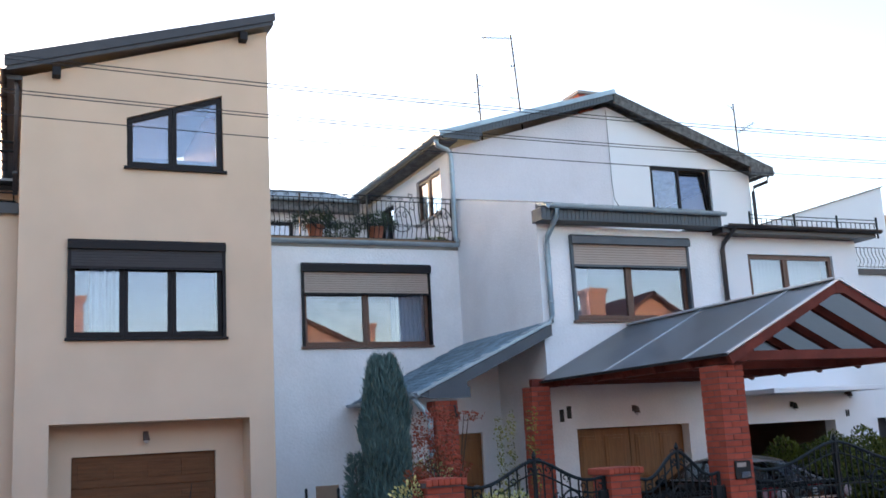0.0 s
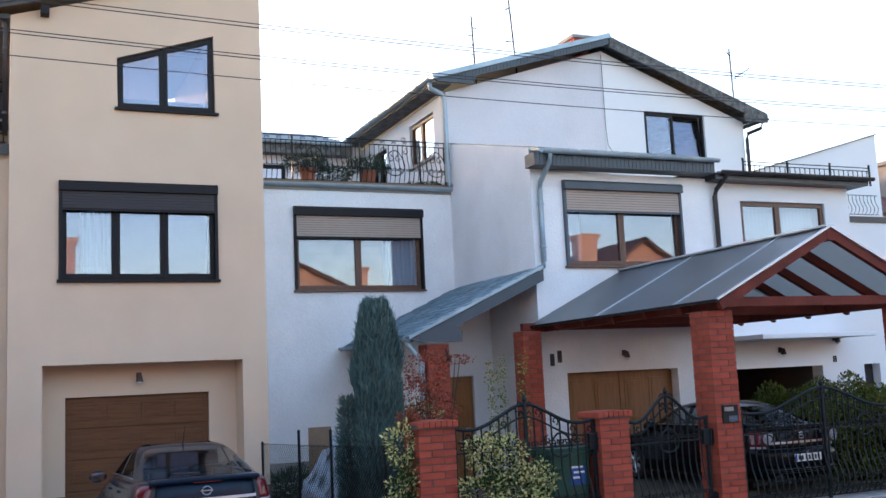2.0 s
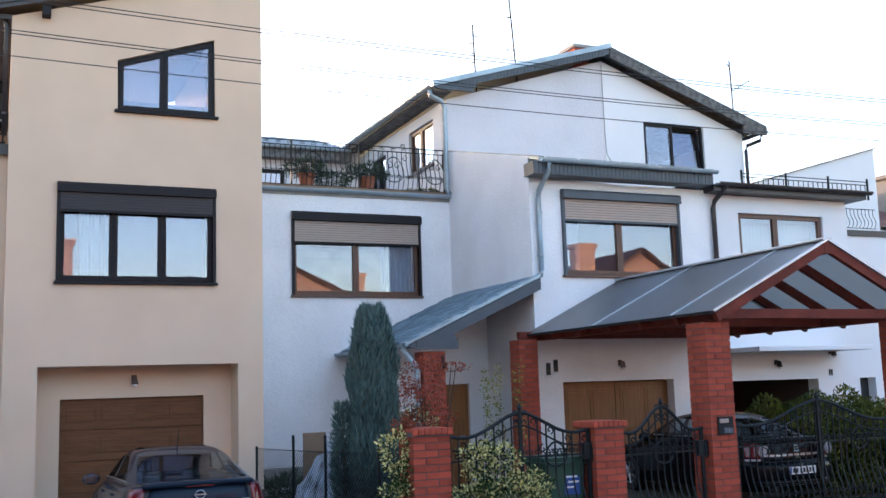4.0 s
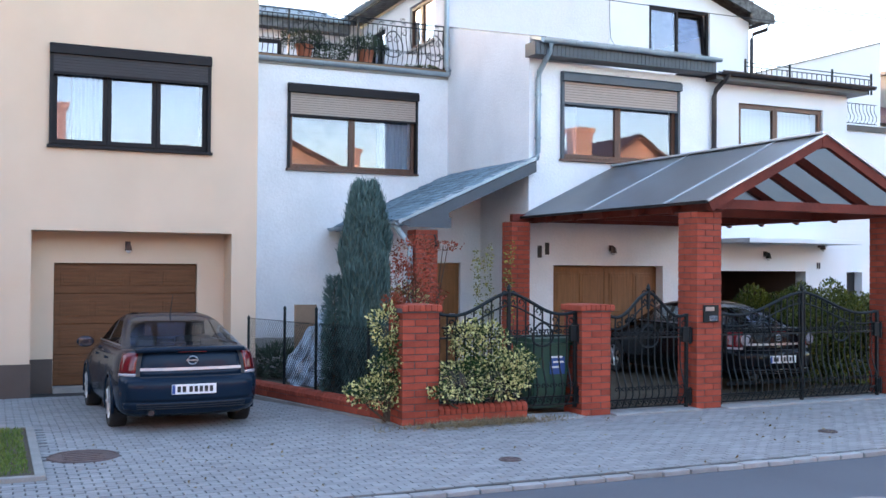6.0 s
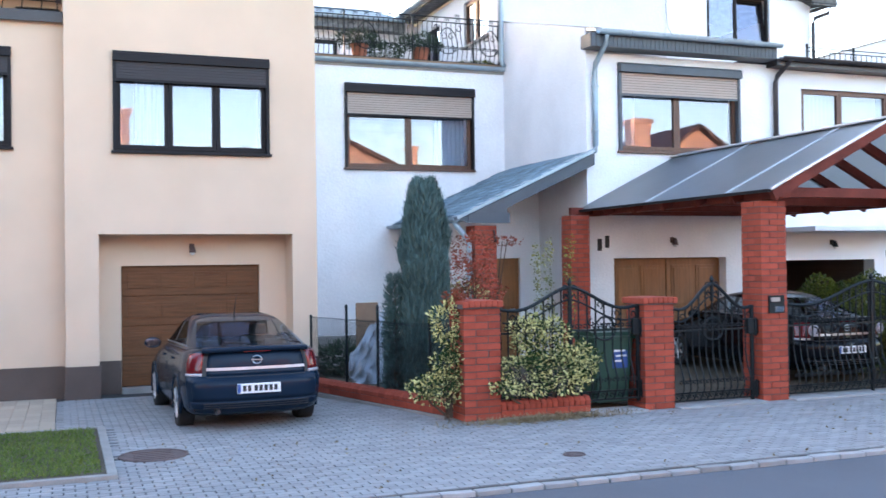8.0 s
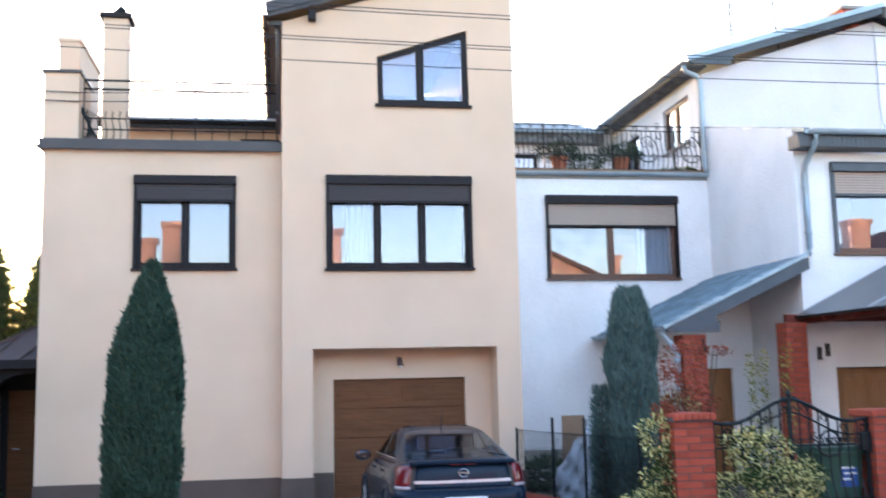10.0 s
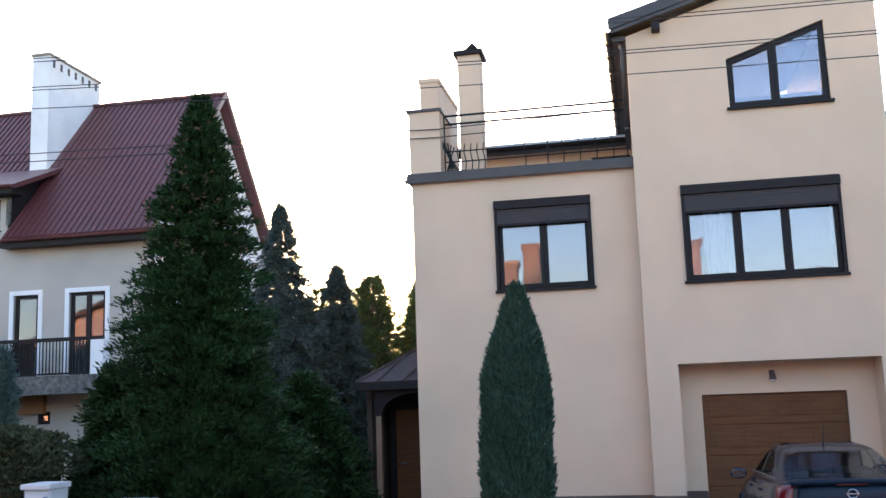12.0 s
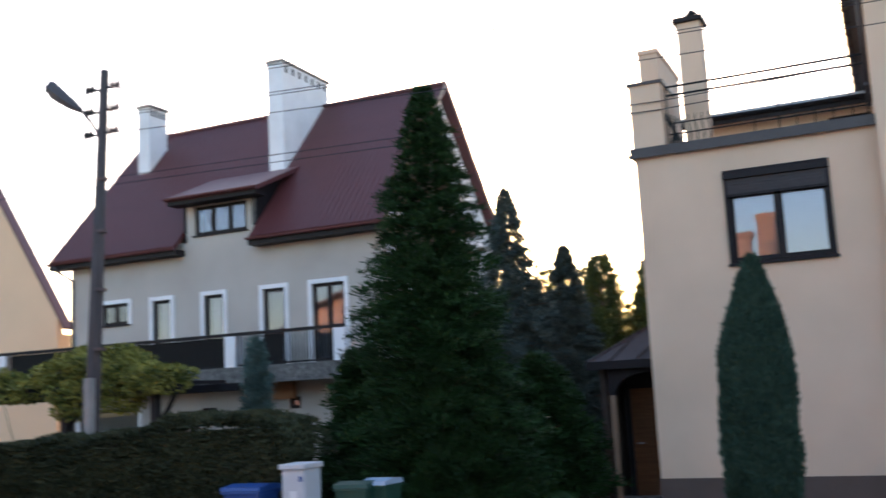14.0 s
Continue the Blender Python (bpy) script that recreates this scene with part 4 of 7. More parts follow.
prism(bm, [(14.27, 10.70), (19.28, 8.96), (19.28, 8.72), (18.5, 8.72), (18.5, 8.93), (14.27, 10.40)], 3.55, 3.62)
part("verge_board", bm, M_FASCIA, r2, "weathered dark verge board")
gutter(white2, (19.28, 3.6, 8.86), (19.28, 13.2, 8.86), 0.08, M_DARKMETAL)
downpipe(white2, [(19.26, 3.75, 8.78), (19.2, 3.78, 8.6), (18.8, 3.85, 8.45), (18.76, 3.87, 8.3), (18.76, 3.87, 6.6)], 0.05, M_DARKMETAL)
part("wall", wall([(14.345, -0.15), (14.5, -0.15), (14.5, 2.02), (16.95, 2.02), (16.95, -0.15), (18.2, -0.15), (18.2, 6.12), (14.345, 6.12)], [rect(15.0, 17.46, 4.2, 5.74)], 0.0, 0.32), M_WHITE2, white2, "clean white rendered front")
pieces("wall", [(17.9, 18.2, 0.32, 3.94, -0.1, 6.12)], M_WHITE2, white2)
part("ledge", boxes((14.4, 17.6, -1.05, -0.001, 2.62, 2.72), bevel=0.01), M_WHITE2, white2)
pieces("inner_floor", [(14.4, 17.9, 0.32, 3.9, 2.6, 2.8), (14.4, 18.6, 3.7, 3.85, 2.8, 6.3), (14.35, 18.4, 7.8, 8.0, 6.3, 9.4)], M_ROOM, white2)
part("flat_roof", boxes((14.09, 18.5, -0.36, 3.93, 6.13, 6.27)), M_DARKMETAL, white2)
# inner walls borrow the dark plinth brown so the open garage looks unlit
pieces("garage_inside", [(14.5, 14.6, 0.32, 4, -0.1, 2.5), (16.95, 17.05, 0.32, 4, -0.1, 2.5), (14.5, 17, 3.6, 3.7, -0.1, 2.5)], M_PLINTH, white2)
gutter(white2, (14.14, -0.44, 6.30), (18.6, -0.44, 6.30), 0.08, M_DARKMETAL)
window(white2, 16.23, 0.0, 4.2, 2.46, 1.54, (0.44,), M_WOODFRAME, None, M_WOODFRAME, [(0.03, 0.97, "blind")])
wall_lamp(white2, 15.75, 0.0, 2.40)
wall_lamp(white2, 17.35, 0.0, 2.62, M_RUST)
part("wall_sign", boxes((17.28, 17.31, -0.02, 0, 2.08, 2.22), (17.34, 17.37, -0.02, 0, 2.08, 2.22)), M_INK, white2)
rail2 = thing("terrace_railing", "plain black metal terrace railing on the flat roof", "railing", at=(15.4, 0.25, 6.27))
for z in (0.12, 0.36, 0.44):
    part("rail", tube(bmesh.new(), [(0, 0, z), (3.85, 0, z)], 0.012, 5), M_IRON, rail2)
me = link_mesh("bar", boxes((-0.007, 0.007, -0.007, 0.007, 0.0, 0.36)), M_IRON)
for i in range(26):
    shared("bar", me, rail2, pose(0.15 * i + 0.02, 0, 0))
for x in (0, 1.3, 2.6, 3.85):
    part("post", boxes((x - 0.018, x + 0.018, -0.018, 0.018, 0, 0.52)), M_IRON, rail2)

# ---- buildings further along to the right ----
next_h = thing("house", "white terraced house with a sloping parapet further along the street", "house")
part("wall", wall([(18.73, -0.1), (24.6, -0.1), (24.6, 6.3), (23.9, 6.3), (23.9, 8.78), (18.73, 7.35)], [], 4.2, 4.5), M_WHITE2, next_h)
part("wall", wall(rect(18.21, 24.0, -0.1, 5.62), [rect(19.2, 20.4, 0.0, 2.0)], 1.6, 1.9), M_WHITE2, next_h)
part("coping", slab(bmesh.new(), (18.73, 4.15, 7.37), (23.95, 4.15, 8.82), (23.95, 4.55, 8.82), (18.73, 4.55, 7.37), 0.03), M_FASCIA, next_h)
part("deck", boxes((18.21, 24.0, 1.55, 4.2, 5.62, 5.77)), M_DARKMETAL, next_h)
# black slab across the opening, painted for the darkness inside
part("garage_dark_panel", boxes((19.2, 20.4, 1.85, 1.9, 0, 2.0)), M_INK, next_h)
rail3 = thing("balcony_railing", "black wrought-iron balcony railing with bellied bars", "railing", at=(18.3, 1.6, 5.77))
rail3.scale = (1, 1, 0.72)
for z in (0.08, 0.78):
    part("rail", tube(bmesh.new(), [(0, 0, z), (2.6, 0, z)], 0.014, 5), M_IRON, rail3)
bm = bmesh.new()
tube(bm, [(0, 0, 0.08), (0, -0.07, 0.2), (0, -0.08, 0.32), (0, -0.01, 0.5), (0, 0.01, 0.62), (0, 0, 0.78)], 0.009, 5)
me = link_mesh("bar", bm, M_IRON)
for i in range(20):
    shared("bar", me, rail3, pose(0.13 * i + 0.05, 0, 0))
far_r = thing("house", "house with a red roof beyond the white parapet", "house")
pieces("wall", [(19.6, 34, 5.0, 11, -0.1, 6.6)], M_GREY, far_r)
bm = bmesh.new()
prism(bm, [(4.6, 6.5), (8.2, 8.0), (11.6, 6.5), (11.6, 6.7), (8.2, 8.2), (4.6, 6.7)], 19.5, 34.3, "x")
part("roof", bm, M_ROOFRED, far_r)
part("chimney", boxes((26.0, 26.7, 5.4, 6.1, 6.8, 8.3), (25.9, 26.8, 5.3, 6.2, 8.3, 8.42)), M_CONCRETE, far_r)
for i in range(6):
    part("shutter_slat", boxes((24.8, 28.5, 4.95, 5.0, 5.2 + i * 0.2, 5.36 + i * 0.2)), M_SHUTTER_L, far_r)


# ---- grey house with the red sheet roof on the left ----
grey = thing("house", "grey rendered house with a steep oxblood sheet roof and long balcony", "house")
GY = 8.6     # its front wall
X0, X1 = -25.7, -13.6
RY, RZ, EY, EZ = 13.2, 12.70, 8.1, 7.25     # ridge and eave lines
wins = [(-16.07, -14.93, 3.25, 5.62), (-17.85, -17.05, 3.2, 5.62), (-20.11, -19.35, 3.2, 5.62), (-22.19, -21.44, 3.2, 5.62), (-24.35, -23.2, 4.95, 5.66)]
front = [(X0, -0.1), (X1, -0.1), (X1, 7.4), (-18.15, 7.4), (-18.15, 8.75), (-20.75, 8.75), (-20.75, 7.4), (X0, 7.4)]
dorm = rect(-20.45, -18.4, 7.6, 8.55)
low = [(-25.3, -22.8, 0.9, 2.15), (-17.0, -16.6, 1.9, 2.25), (-20.3, -19.7, 1.6, 2.05)]
part("wall", wall(front, [rect(*w) for w in wins] + [dorm] + [rect(*w) for w in low], GY, GY + 0.3), M_GREY, grey, "stained grey rendered front wall")
bm = wall([(GY + 0.3, -0.1), (17.6, -0.1), (17.6, 7.7), (RY, RZ - 0.2), (GY + 0.3, 7.75)], [rect(12.6, 13.8, 7.6, 9.0)], X1 - 0.3, X1, "x")
part("gable", bm, M_CHIMNEYWHITE, grey, "white rendered side gable")
part("wall", wall([(GY + 0.3, -0.1), (17.6, -0.1), (17.6, 7.7), (RY, RZ - 0.2), (GY + 0.3, 7.75)], [], X0, X0 + 0.3, "x"), M_GREY, grey)
pieces("wall", [(X0, X1, 17.6, 17.9, -0.1, 7.4), (X0 + 0.3, X1 - 0.3, 10.0, 10.1, 3, 7.3), (X0 + 0.3, X1 - 0.3, GY + 0.3, 17.6, 2.7, 2.9)], M_ROOM, grey)
# roof: front slope in two runs either side of the dormer, back slope whole
def roof_z(y):
    return EZ + (y - EY) * (RZ - EZ) / (RY - EY)
RX0, RX1 = X0 - 0.6, X1 + 0.35
bm = bmesh.new()
slab(bm, (RX0, 8.1, roof_z(8.1)), (-20.9, 8.1, roof_z(8.1)), (-20.9, RY, RZ), (RX0, RY, RZ), 0.12)
ro = part("roof", bm, M_ROOFRED, grey, "oxblood corrugated sheet roof")
bm = bmesh.new()
slab(bm, (-18.0, 8.1, roof_z(8.1)), (RX1, 8.1, roof_z(8.1)), (RX1, RY, RZ), (-18.0, RY, RZ), 0.12)
part("roof_slope", bm, M_ROOFRED, ro)
bm = bmesh.new()
slab(bm, (-20.9, 10.3, roof_z(10.3)), (-18.0, 10.3, roof_z(10.3)), (-18.0, RY, RZ), (-20.9, RY, RZ), 0.12)
part("roof_slope", bm, M_ROOFRED, ro)
bm = bmesh.new()
slab(bm, (RX0, RY, RZ), (RX1, RY, RZ), (RX1, 18.3, 7.2), (RX0, 18.3, 7.2), 0.12)
part("roof_slope", bm, M_ROOFRED, ro)
def ribs(x0, x1, ya):
    n = int((x1 - x0) / 0.2)
    L = (RY - ya) / (RY - EY) * math.hypot(RY - EY, RZ - EZ)
    bm = bmesh.new()
    box(bm, -0.055, 0.055, 0.0, L, 0.0, 0.03, bevel=0.012)
    me = link_mesh("sheet_rib", bm, M_ROOFRED)
    ang = math.degrees(math.atan2(RZ - EZ, RY - EY))
    for i in range(n):
        shared("sheet_rib", me, ro, pose(x0 + 0.1 + i * 0.2, ya, roof_z(ya) + 0.002, ang, 0, 0))
ribs(RX0, -20.9, 8.1)
ribs(-18.0, RX1, 8.1)
ribs(-20.9, -18.0, 10.4)
part("ridge_cap", boxes((RX0, RX1, RY - 0.12, RY + 0.12, RZ - 0.05, RZ + 0.05), bevel=0.02), M_ROOFRED, ro)
for xa, xb in ((RX0, -20.85), (-18.05, RX1)):
    part("eave_box", boxes((xa, xb, 8.12, GY - 0.001, 6.98, 7.16)), M_FRAME, grey)
    gutter(grey, (xa, 8.05, 7.20), (xb, 8.05, 7.20), 0.08, M_ROOFRED)
bm = bmesh.new()
prism(bm, [(8.05, 7.06), (RY, RZ - 0.13), (18.35, 7.05), (18.35, 7.25), (RY, RZ + 0.10), (8.05, 7.30)], RX1 - 0.04, RX1 + 0.02, "x")
part("verge_board", bm, M_WOODFRAME, ro, "brown verge board")
downpipe(grey, [(RX0 + 0.3, 8.0, 7.1), (RX0 + 0.4, 8.2, 6.9), (X0 + 0.08, GY - 0.06, 6.6), (X0 + 0.08, GY - 0.06, 0.2)], 0.05, M_DARKMETAL)
# dormer
part("dormer_roof", slab(bmesh.new(), (-21.15, 8.0, 8.82), (-17.6, 8.0, 8.82), (-17.6, 10.75, 9.98), (-21.15, 10.75, 9.98), 0.14), M_ROOFRED, grey)
gutter(grey, (-21.15, 7.95, 8.80), (-17.6, 7.95, 8.80), 0.08, M_ROOFRED)
part("dormer_eave", boxes((-21.1, -17.65, 8.05, GY - 0.001, 8.58, 8.70)), M_FRAME, grey)
part("dormer_cheek", wall([(8.62, 7.7), (10.4, 9.6), (9.9, 9.55), (8.62, 8.95)], [], -18.14, -18.0, "x"), M_FRAME, grey)
part("dormer_cheek", wall([(8.62, 7.7), (10.4, 9.6), (9.9, 9.55), (8.62, 8.95)], [], -20.9, -20.76, "x"), M_FRAME, grey)
window(grey, -19.425, GY, 7.6, 2.05, 0.95, (0.34, 0.67), M_FRAME, None, M_FRAME, [(0.03, 0.97, "net")])
for i, (a, b, z0, z1) in enumerate(wins):
    window(grey, (a + b) / 2, GY, z0, b - a, z1 - z0, (0.5,) if i in (0, 4) else (), M_FRAME, None, M_FRAME if i == 4 else None, [(0.05, 0.95, "blind")] if i in (2, 3) else [])
    pieces("window_trim", [(a - 0.13, a, GY - 0.05, GY - 0.001, z0, z1 + 0.13), (b, b + 0.13, GY - 0.05, GY - 0.001, z0, z1 + 0.13), (a, b, GY - 0.05, GY - 0.001, z1, z1 + 0.13)], M_CHIMNEYWHITE, grey, "white raised window surround")
for a, b, z0, z1 in low:
    window(grey, (a + b) / 2, GY, z0, b - a, z1 - z0, (), M_FRAME, None, None, [])
pieces("window_trim", [(-25.48, -25.3, GY - 0.05, GY - 0.001, 0.8, 2.28), (-25.3, -22.8, GY - 0.05, GY - 0.001, 2.15, 2.28), (-22.8, -22.65, GY - 0.05, GY - 0.001, 0.8, 2.28)], M_CHIMNEYWHITE, grey)
# chimneys riding the ridge
chimney(grey, -18.72, -18.12, 10.45, 13.5, 9.3, 13.62, M_CHIMNEYWHITE, M_CONCRETE, 0.05, slots=7, z0b=11.5)
chimney(grey, -25.2, -24.65, 11.4, 12.4, 10.5, 13.35, M_CHIMNEYWHITE, M_CONCRETE, 0.07, slots=4, z0b=11.0)
# balcony
bal = part("balcony", boxes((-27.6, -14.0, 7.2, GY - 0.002, 2.75, 3.15)), M_CONCRETE, grey, "long concrete balcony with white piers and dark railing")
part("balcony_fascia", boxes((-27.7, -13.9, 7.12, 7.2, 2.7, 3.2)), M_FASCIA, bal)
part("dormer_cheek", prism(bmesh.new(), [(8.5, 7.70), (8.5, 8.85), (10.3, 9.62)], -18.14, -18.05, "x"), M_FASCIA, grey)
for x in (-27.4, -22.6, -18.1, -14.35):
    part("pier", boxes((x - 0.19, x + 0.19, 7.15, 7.5, 3.15, 4.12), bevel=0.01), M_CHIMNEYWHITE, bal)
part("handrail", boxes((-27.6, -14.2, 7.18, 7.30, 4.12, 4.22), bevel=0.01), M_FRAME, bal)
part("rail", boxes((-27.6, -14.2, 7.22, 7.26, 3.22, 3.27)), M_FRAME, bal)
me = link_mesh("baluster", boxes((-0.012, 0.012, -0.012, 0.012, 0, 0.86)), M_IRON)
for i in range(128):
    shared("baluster", me, bal, pose(-27.2 + i * 0.1, 7.24, 3.26))
pieces("infill_panel", [(-27.1, -22.9, 7.28, 7.31, 3.2, 4.1), (-22.3, -18.4, 7.28, 7.31, 3.2, 4.1), (-17.0, -16.3, 7.28, 7.31, 3.2, 4.1)], M_FRAME, bal)
# orange-brown slab in place of lamp light falling under the balcony
part("lamplight_patch", boxes((-17.6, -16.7, 8.4, 8.55, 2.2, 2.72)), M_DOOR, grey)

# ---- cream house further left ----
cream = thing("house", "cream rendered gable-fronted house half hidden on the far side", "house")
part("wall", wall([(-44, -0.1), (-29.8, -0.1), (-29.8, 5.9), (-36.9, 16.8), (-44, 5.9)], [rect(-32.2, -30.9, 2.7, 4.3)], 12.0, 12.3), M_CREAM, cream)
pieces("wall", [(-30.1, -29.8, 12.3, 12.7, -0.1, 5.2), (-44, -30.2, 12.9, 13.0, 0, 5.2)], M_CREAM, cream)
bm = bmesh.new()
slab(bm, (-29.3, 11.88, 5.42), (-36.9, 11.88, 17.1), (-36.9, 12.34, 17.1), (-29.3, 12.34, 5.42), 0.1)
slab(bm, (-44.5, 11.88, 5.42), (-36.9, 11.88, 17.1), (-36.9, 12.34, 17.1), (-44.5, 12.34, 5.42), 0.1)
part("roof", bm, M_ROOFRED, cream)
window(cream, -31.55, 12.0, 2.7, 1.3, 1.6, (0.5,), M_FRAME, None, M_FRAME, [(0.1, 0.9, "net")])

# ---- sunlit houses across the street, behind the viewer ----
def gable_house(label, x0, x1, y1, eave, ridge, wm, chims, front=True):
    h = thing("house", label, "house", "houses across the street")
    ym = y1 - 9
    xm = (x0 + x1) / 2
    if front:
        part("wall", wall([(x0, -0.1), (x1, -0.1), (x1, eave), (xm, ridge), (x0, eave)], [], y1 - 0.3, y1), wm, h)
        bm = bmesh.new()
        slab(bm, (x0 - 0.5, y1 + 0.5, eave - 0.25), (xm, y1 + 0.5, ridge + 0.2), (xm, ym, ridge + 0.2), (x0 - 0.5, ym, eave - 0.25), 0.2)
        slab(bm, (x1 + 0.5, y1 + 0.5, eave - 0.25), (xm, y1 + 0.5, ridge + 0.2), (xm, ym, ridge + 0.2), (x1 + 0.5, ym, eave - 0.25), 0.2)
    else:
        part("wall", wall(rect(x0, x1, -0.1, eave), [], y1 - 0.3, y1), wm, h)
        bm = bmesh.new()
        slab(bm, (x0 - 0.3, y1 + 0.5, eave - 0.1), (x1 + 0.3, y1 + 0.5, eave - 0.1), (x1 + 0.3, y1 - 4.5, ridge), (x0 - 0.3, y1 - 4.5, ridge), 0.2)
        slab(bm, (x0 - 0.3, ym, eave - 0.1), (x1 + 0.3, ym, eave - 0.1), (x1 + 0.3, y1 - 4.5, ridge), (x0 - 0.3, y1 - 4.5, ridge), 0.2)
    part("roof", bm, M_ROOFCLAY, h)
    part("wall", boxes((x0, x0 + 0.3, ym, y1 - 0.3, -0.1, eave), (x1 - 0.3, x1, ym, y1 - 0.3, -0.1, eave), (x0, x1, ym - 0.3, ym, -0.1, eave)), wm, h)
    for cx, cy, w, z in chims:
        part("chimney", boxes((cx, cx + w, y1 - cy - 0.7, y1 - cy, eave - 0.5, z), (cx - 0.1, cx + w + 0.1, y1 - cy - 0.8, y1 - cy + 0.1, z - 0.25, z), bevel=0.03), wm, h)
    return h


gable_house("apricot gable-fronted house across the street catching the evening sun", 27.4, 35.4, -27.0, 6.5, 9.0, M_ORANGEWALL, [(28.4, 1.5, 1.2, 9.6)])
gable_house("apricot house with a lower roof across the street", 9.0, 20.2, -27.5, 6.4, 8.7, M_ORANGEWALL, [(19.2, 3, 0.6, 9.0)])
gable_house("clay-roofed house with broad chimneys across the street", -6.6, 8.3, -27.0, 6.3, 7.8, M_ORANGEWALL, [(-6.1, 0.3, 0.62, 8.5), (-5.2, 0.5, 0.78, 9.3), (2.3, 0.6, 0.5, 8.9)], front=False)
gable_house("apricot gabled house across the street", -24.0, -8.0, -27.0, 6.8, 10.2, M_ORANGEWALL, [(-19, 3, 1.0, 10.6)])
gable_house("apricot gabled house further along across the street", 43.0, 58.0, -27.0, 7.2, 10.4, M_ORANGEWALL, [(50, 3, 1.0, 11)])
gable_house("apricot house at the end of the row across the street", -42.0, -27.0, -27.0, 7.0, 10.0, M_ORANGEWALL, [(-36, 3, 1.0, 10.6)])

# ---- aerials and overhead wires ----
mast("thin roof aerial with short rods", 10.84, 4.5, 9.70, 11.2, [(0.5, -0.1, 0, 0.0, 1), (0.75, -0.1, 0, 0, 1), (1.0, -0.12, 0, 0, 1), (1.2, 0.1, 0, 0, 1)], -0.05)
mast("tall roof aerial with a long boom", 12.02, 4.5, 10.05, 12.38, [(2.25, -0.85, 0, -0.08, 6), (1.5, -0.12, 0, -0.05, 2), (0.6, -0.25, 0, 0, 1)], -0.17)
mast("roof aerial with a slanting boom", 18.98, 4.5, 9.0, 11.1, [(1.2, 0.75, 0.1, 0.42, 7), (1.9, -0.1, 0, 0.1, 1), (0.6, 0.1, 0, 0, 1)], -0.04)

pole = thing("street_lamp", "weathered dark power pole with insulators and a drooping street lamp", "utility pole", at=(-12.35, -4.5, -0.1))
part("pole", tube(bmesh.new(), [(-0.06, 0, 0), (0.0, 0, 2.0), (0.30, 0, 8.05)], [0.14, 0.13, 0.08], 12), M_POLE, pole, smooth=True)
part("support_post", boxes((0.05, 0.2, -0.25, -0.13, 0, 2.75), bevel=0.01), M_CONCRETE, pole)
for z, x in ((7.72, 0.29), (7.32, 0.27), (6.92, 0.25)):
    arm = part("crossarm", tube(bmesh.new(), [(x - 0.38, -0.05, z - 0.02), (x + 0.34, 0.02, z + 0.03)], 0.022, 6), M_IRON, pole)
    for k in (-0.36, -0.25, 0.2, 0.32):
        bm = bmesh.new()
        tube(bm, [(x + k, -0.02, z - 0.03), (x + k, -0.02, z + 0.05), (x + k, -0.02, z + 0.10)], [0.035, 0.045, 0.02], 8)
        part("insulator", bm, M_RUST if k > 0 else M_IRON, arm)
part("lamp_arm", tube(bmesh.new(), [(0.24, -0.05, 6.85), (0.08, -0.10, 7.15), (-0.14, -0.12, 7.40)], 0.026, 7), M_IRON, pole)
pts = [(-0.12, -0.12, 7.38), (-0.30, -0.12, 7.50), (-0.55, -0.12, 7.68), (-0.83, -0.12, 7.92), (-0.91, -0.12, 7.95)]
lampb = part("lamp_head", tube(bmesh.new(), pts, [0.045, 0.085, 0.12, 0.13, 0.04], 8), M_LAMPSHELL, pole, "dark tapered street lamp housing")
part("lamp_lens", tube(bmesh.new(), [(-0.38, -0.14, 7.50), (-0.75, -0.14, 7.78)], [0.05, 0.09], 8), M_RUST, lampb)
for z in (3.2, 4.2, 5.2, 6.1):
    part("steel_band", tube(bmesh.new(), [(0.06 + z * 0.03, 0, z), (0.06 + z * 0.03, 0, z + 0.05)], 0.132 - z * 0.006, 12), M_RUST, pole)
wires = thing("overhead_cables", "five thin black overhead cables running along the street", "cable", at=(0, -4.5, 7))
def cable(low, y):
    pts = [(x, y, low + 0.00158 * (x - 8.0) ** 2 - 7) for x in (-11.85 + 1.5 * i for i in range(34))]
    part("cable", tube(bmesh.new(), pts, 0.0072, 5), M_WIRE, wires)
    part("cable", tube(bmesh.new(), [(-60, y - 6, low + 0.9 - 7), (-35, y - 3, low + 0.45 - 7), (-12.4, y, low + 0.60 - 7)], 0.0072, 5), M_WIRE, wires)
for low_z, yy in ((6.99, 0.05), (6.90, -0.05), (6.55, 0.08), (6.45, -0.08), (6.19, 0.0)):
    cable(low_z, yy)
for zc, dz in ((7.02, 0.03), (6.86, 0.03)):
    part("service_cable", tube(bmesh.new(), [(-30, 3.0, zc - 7 + 0.35), (-3.5, 4.9, zc - 7 + 0.15), (-0.3, 4.7, zc - 7 + 0.16)], 0.010, 5), M_WIRE, wires)

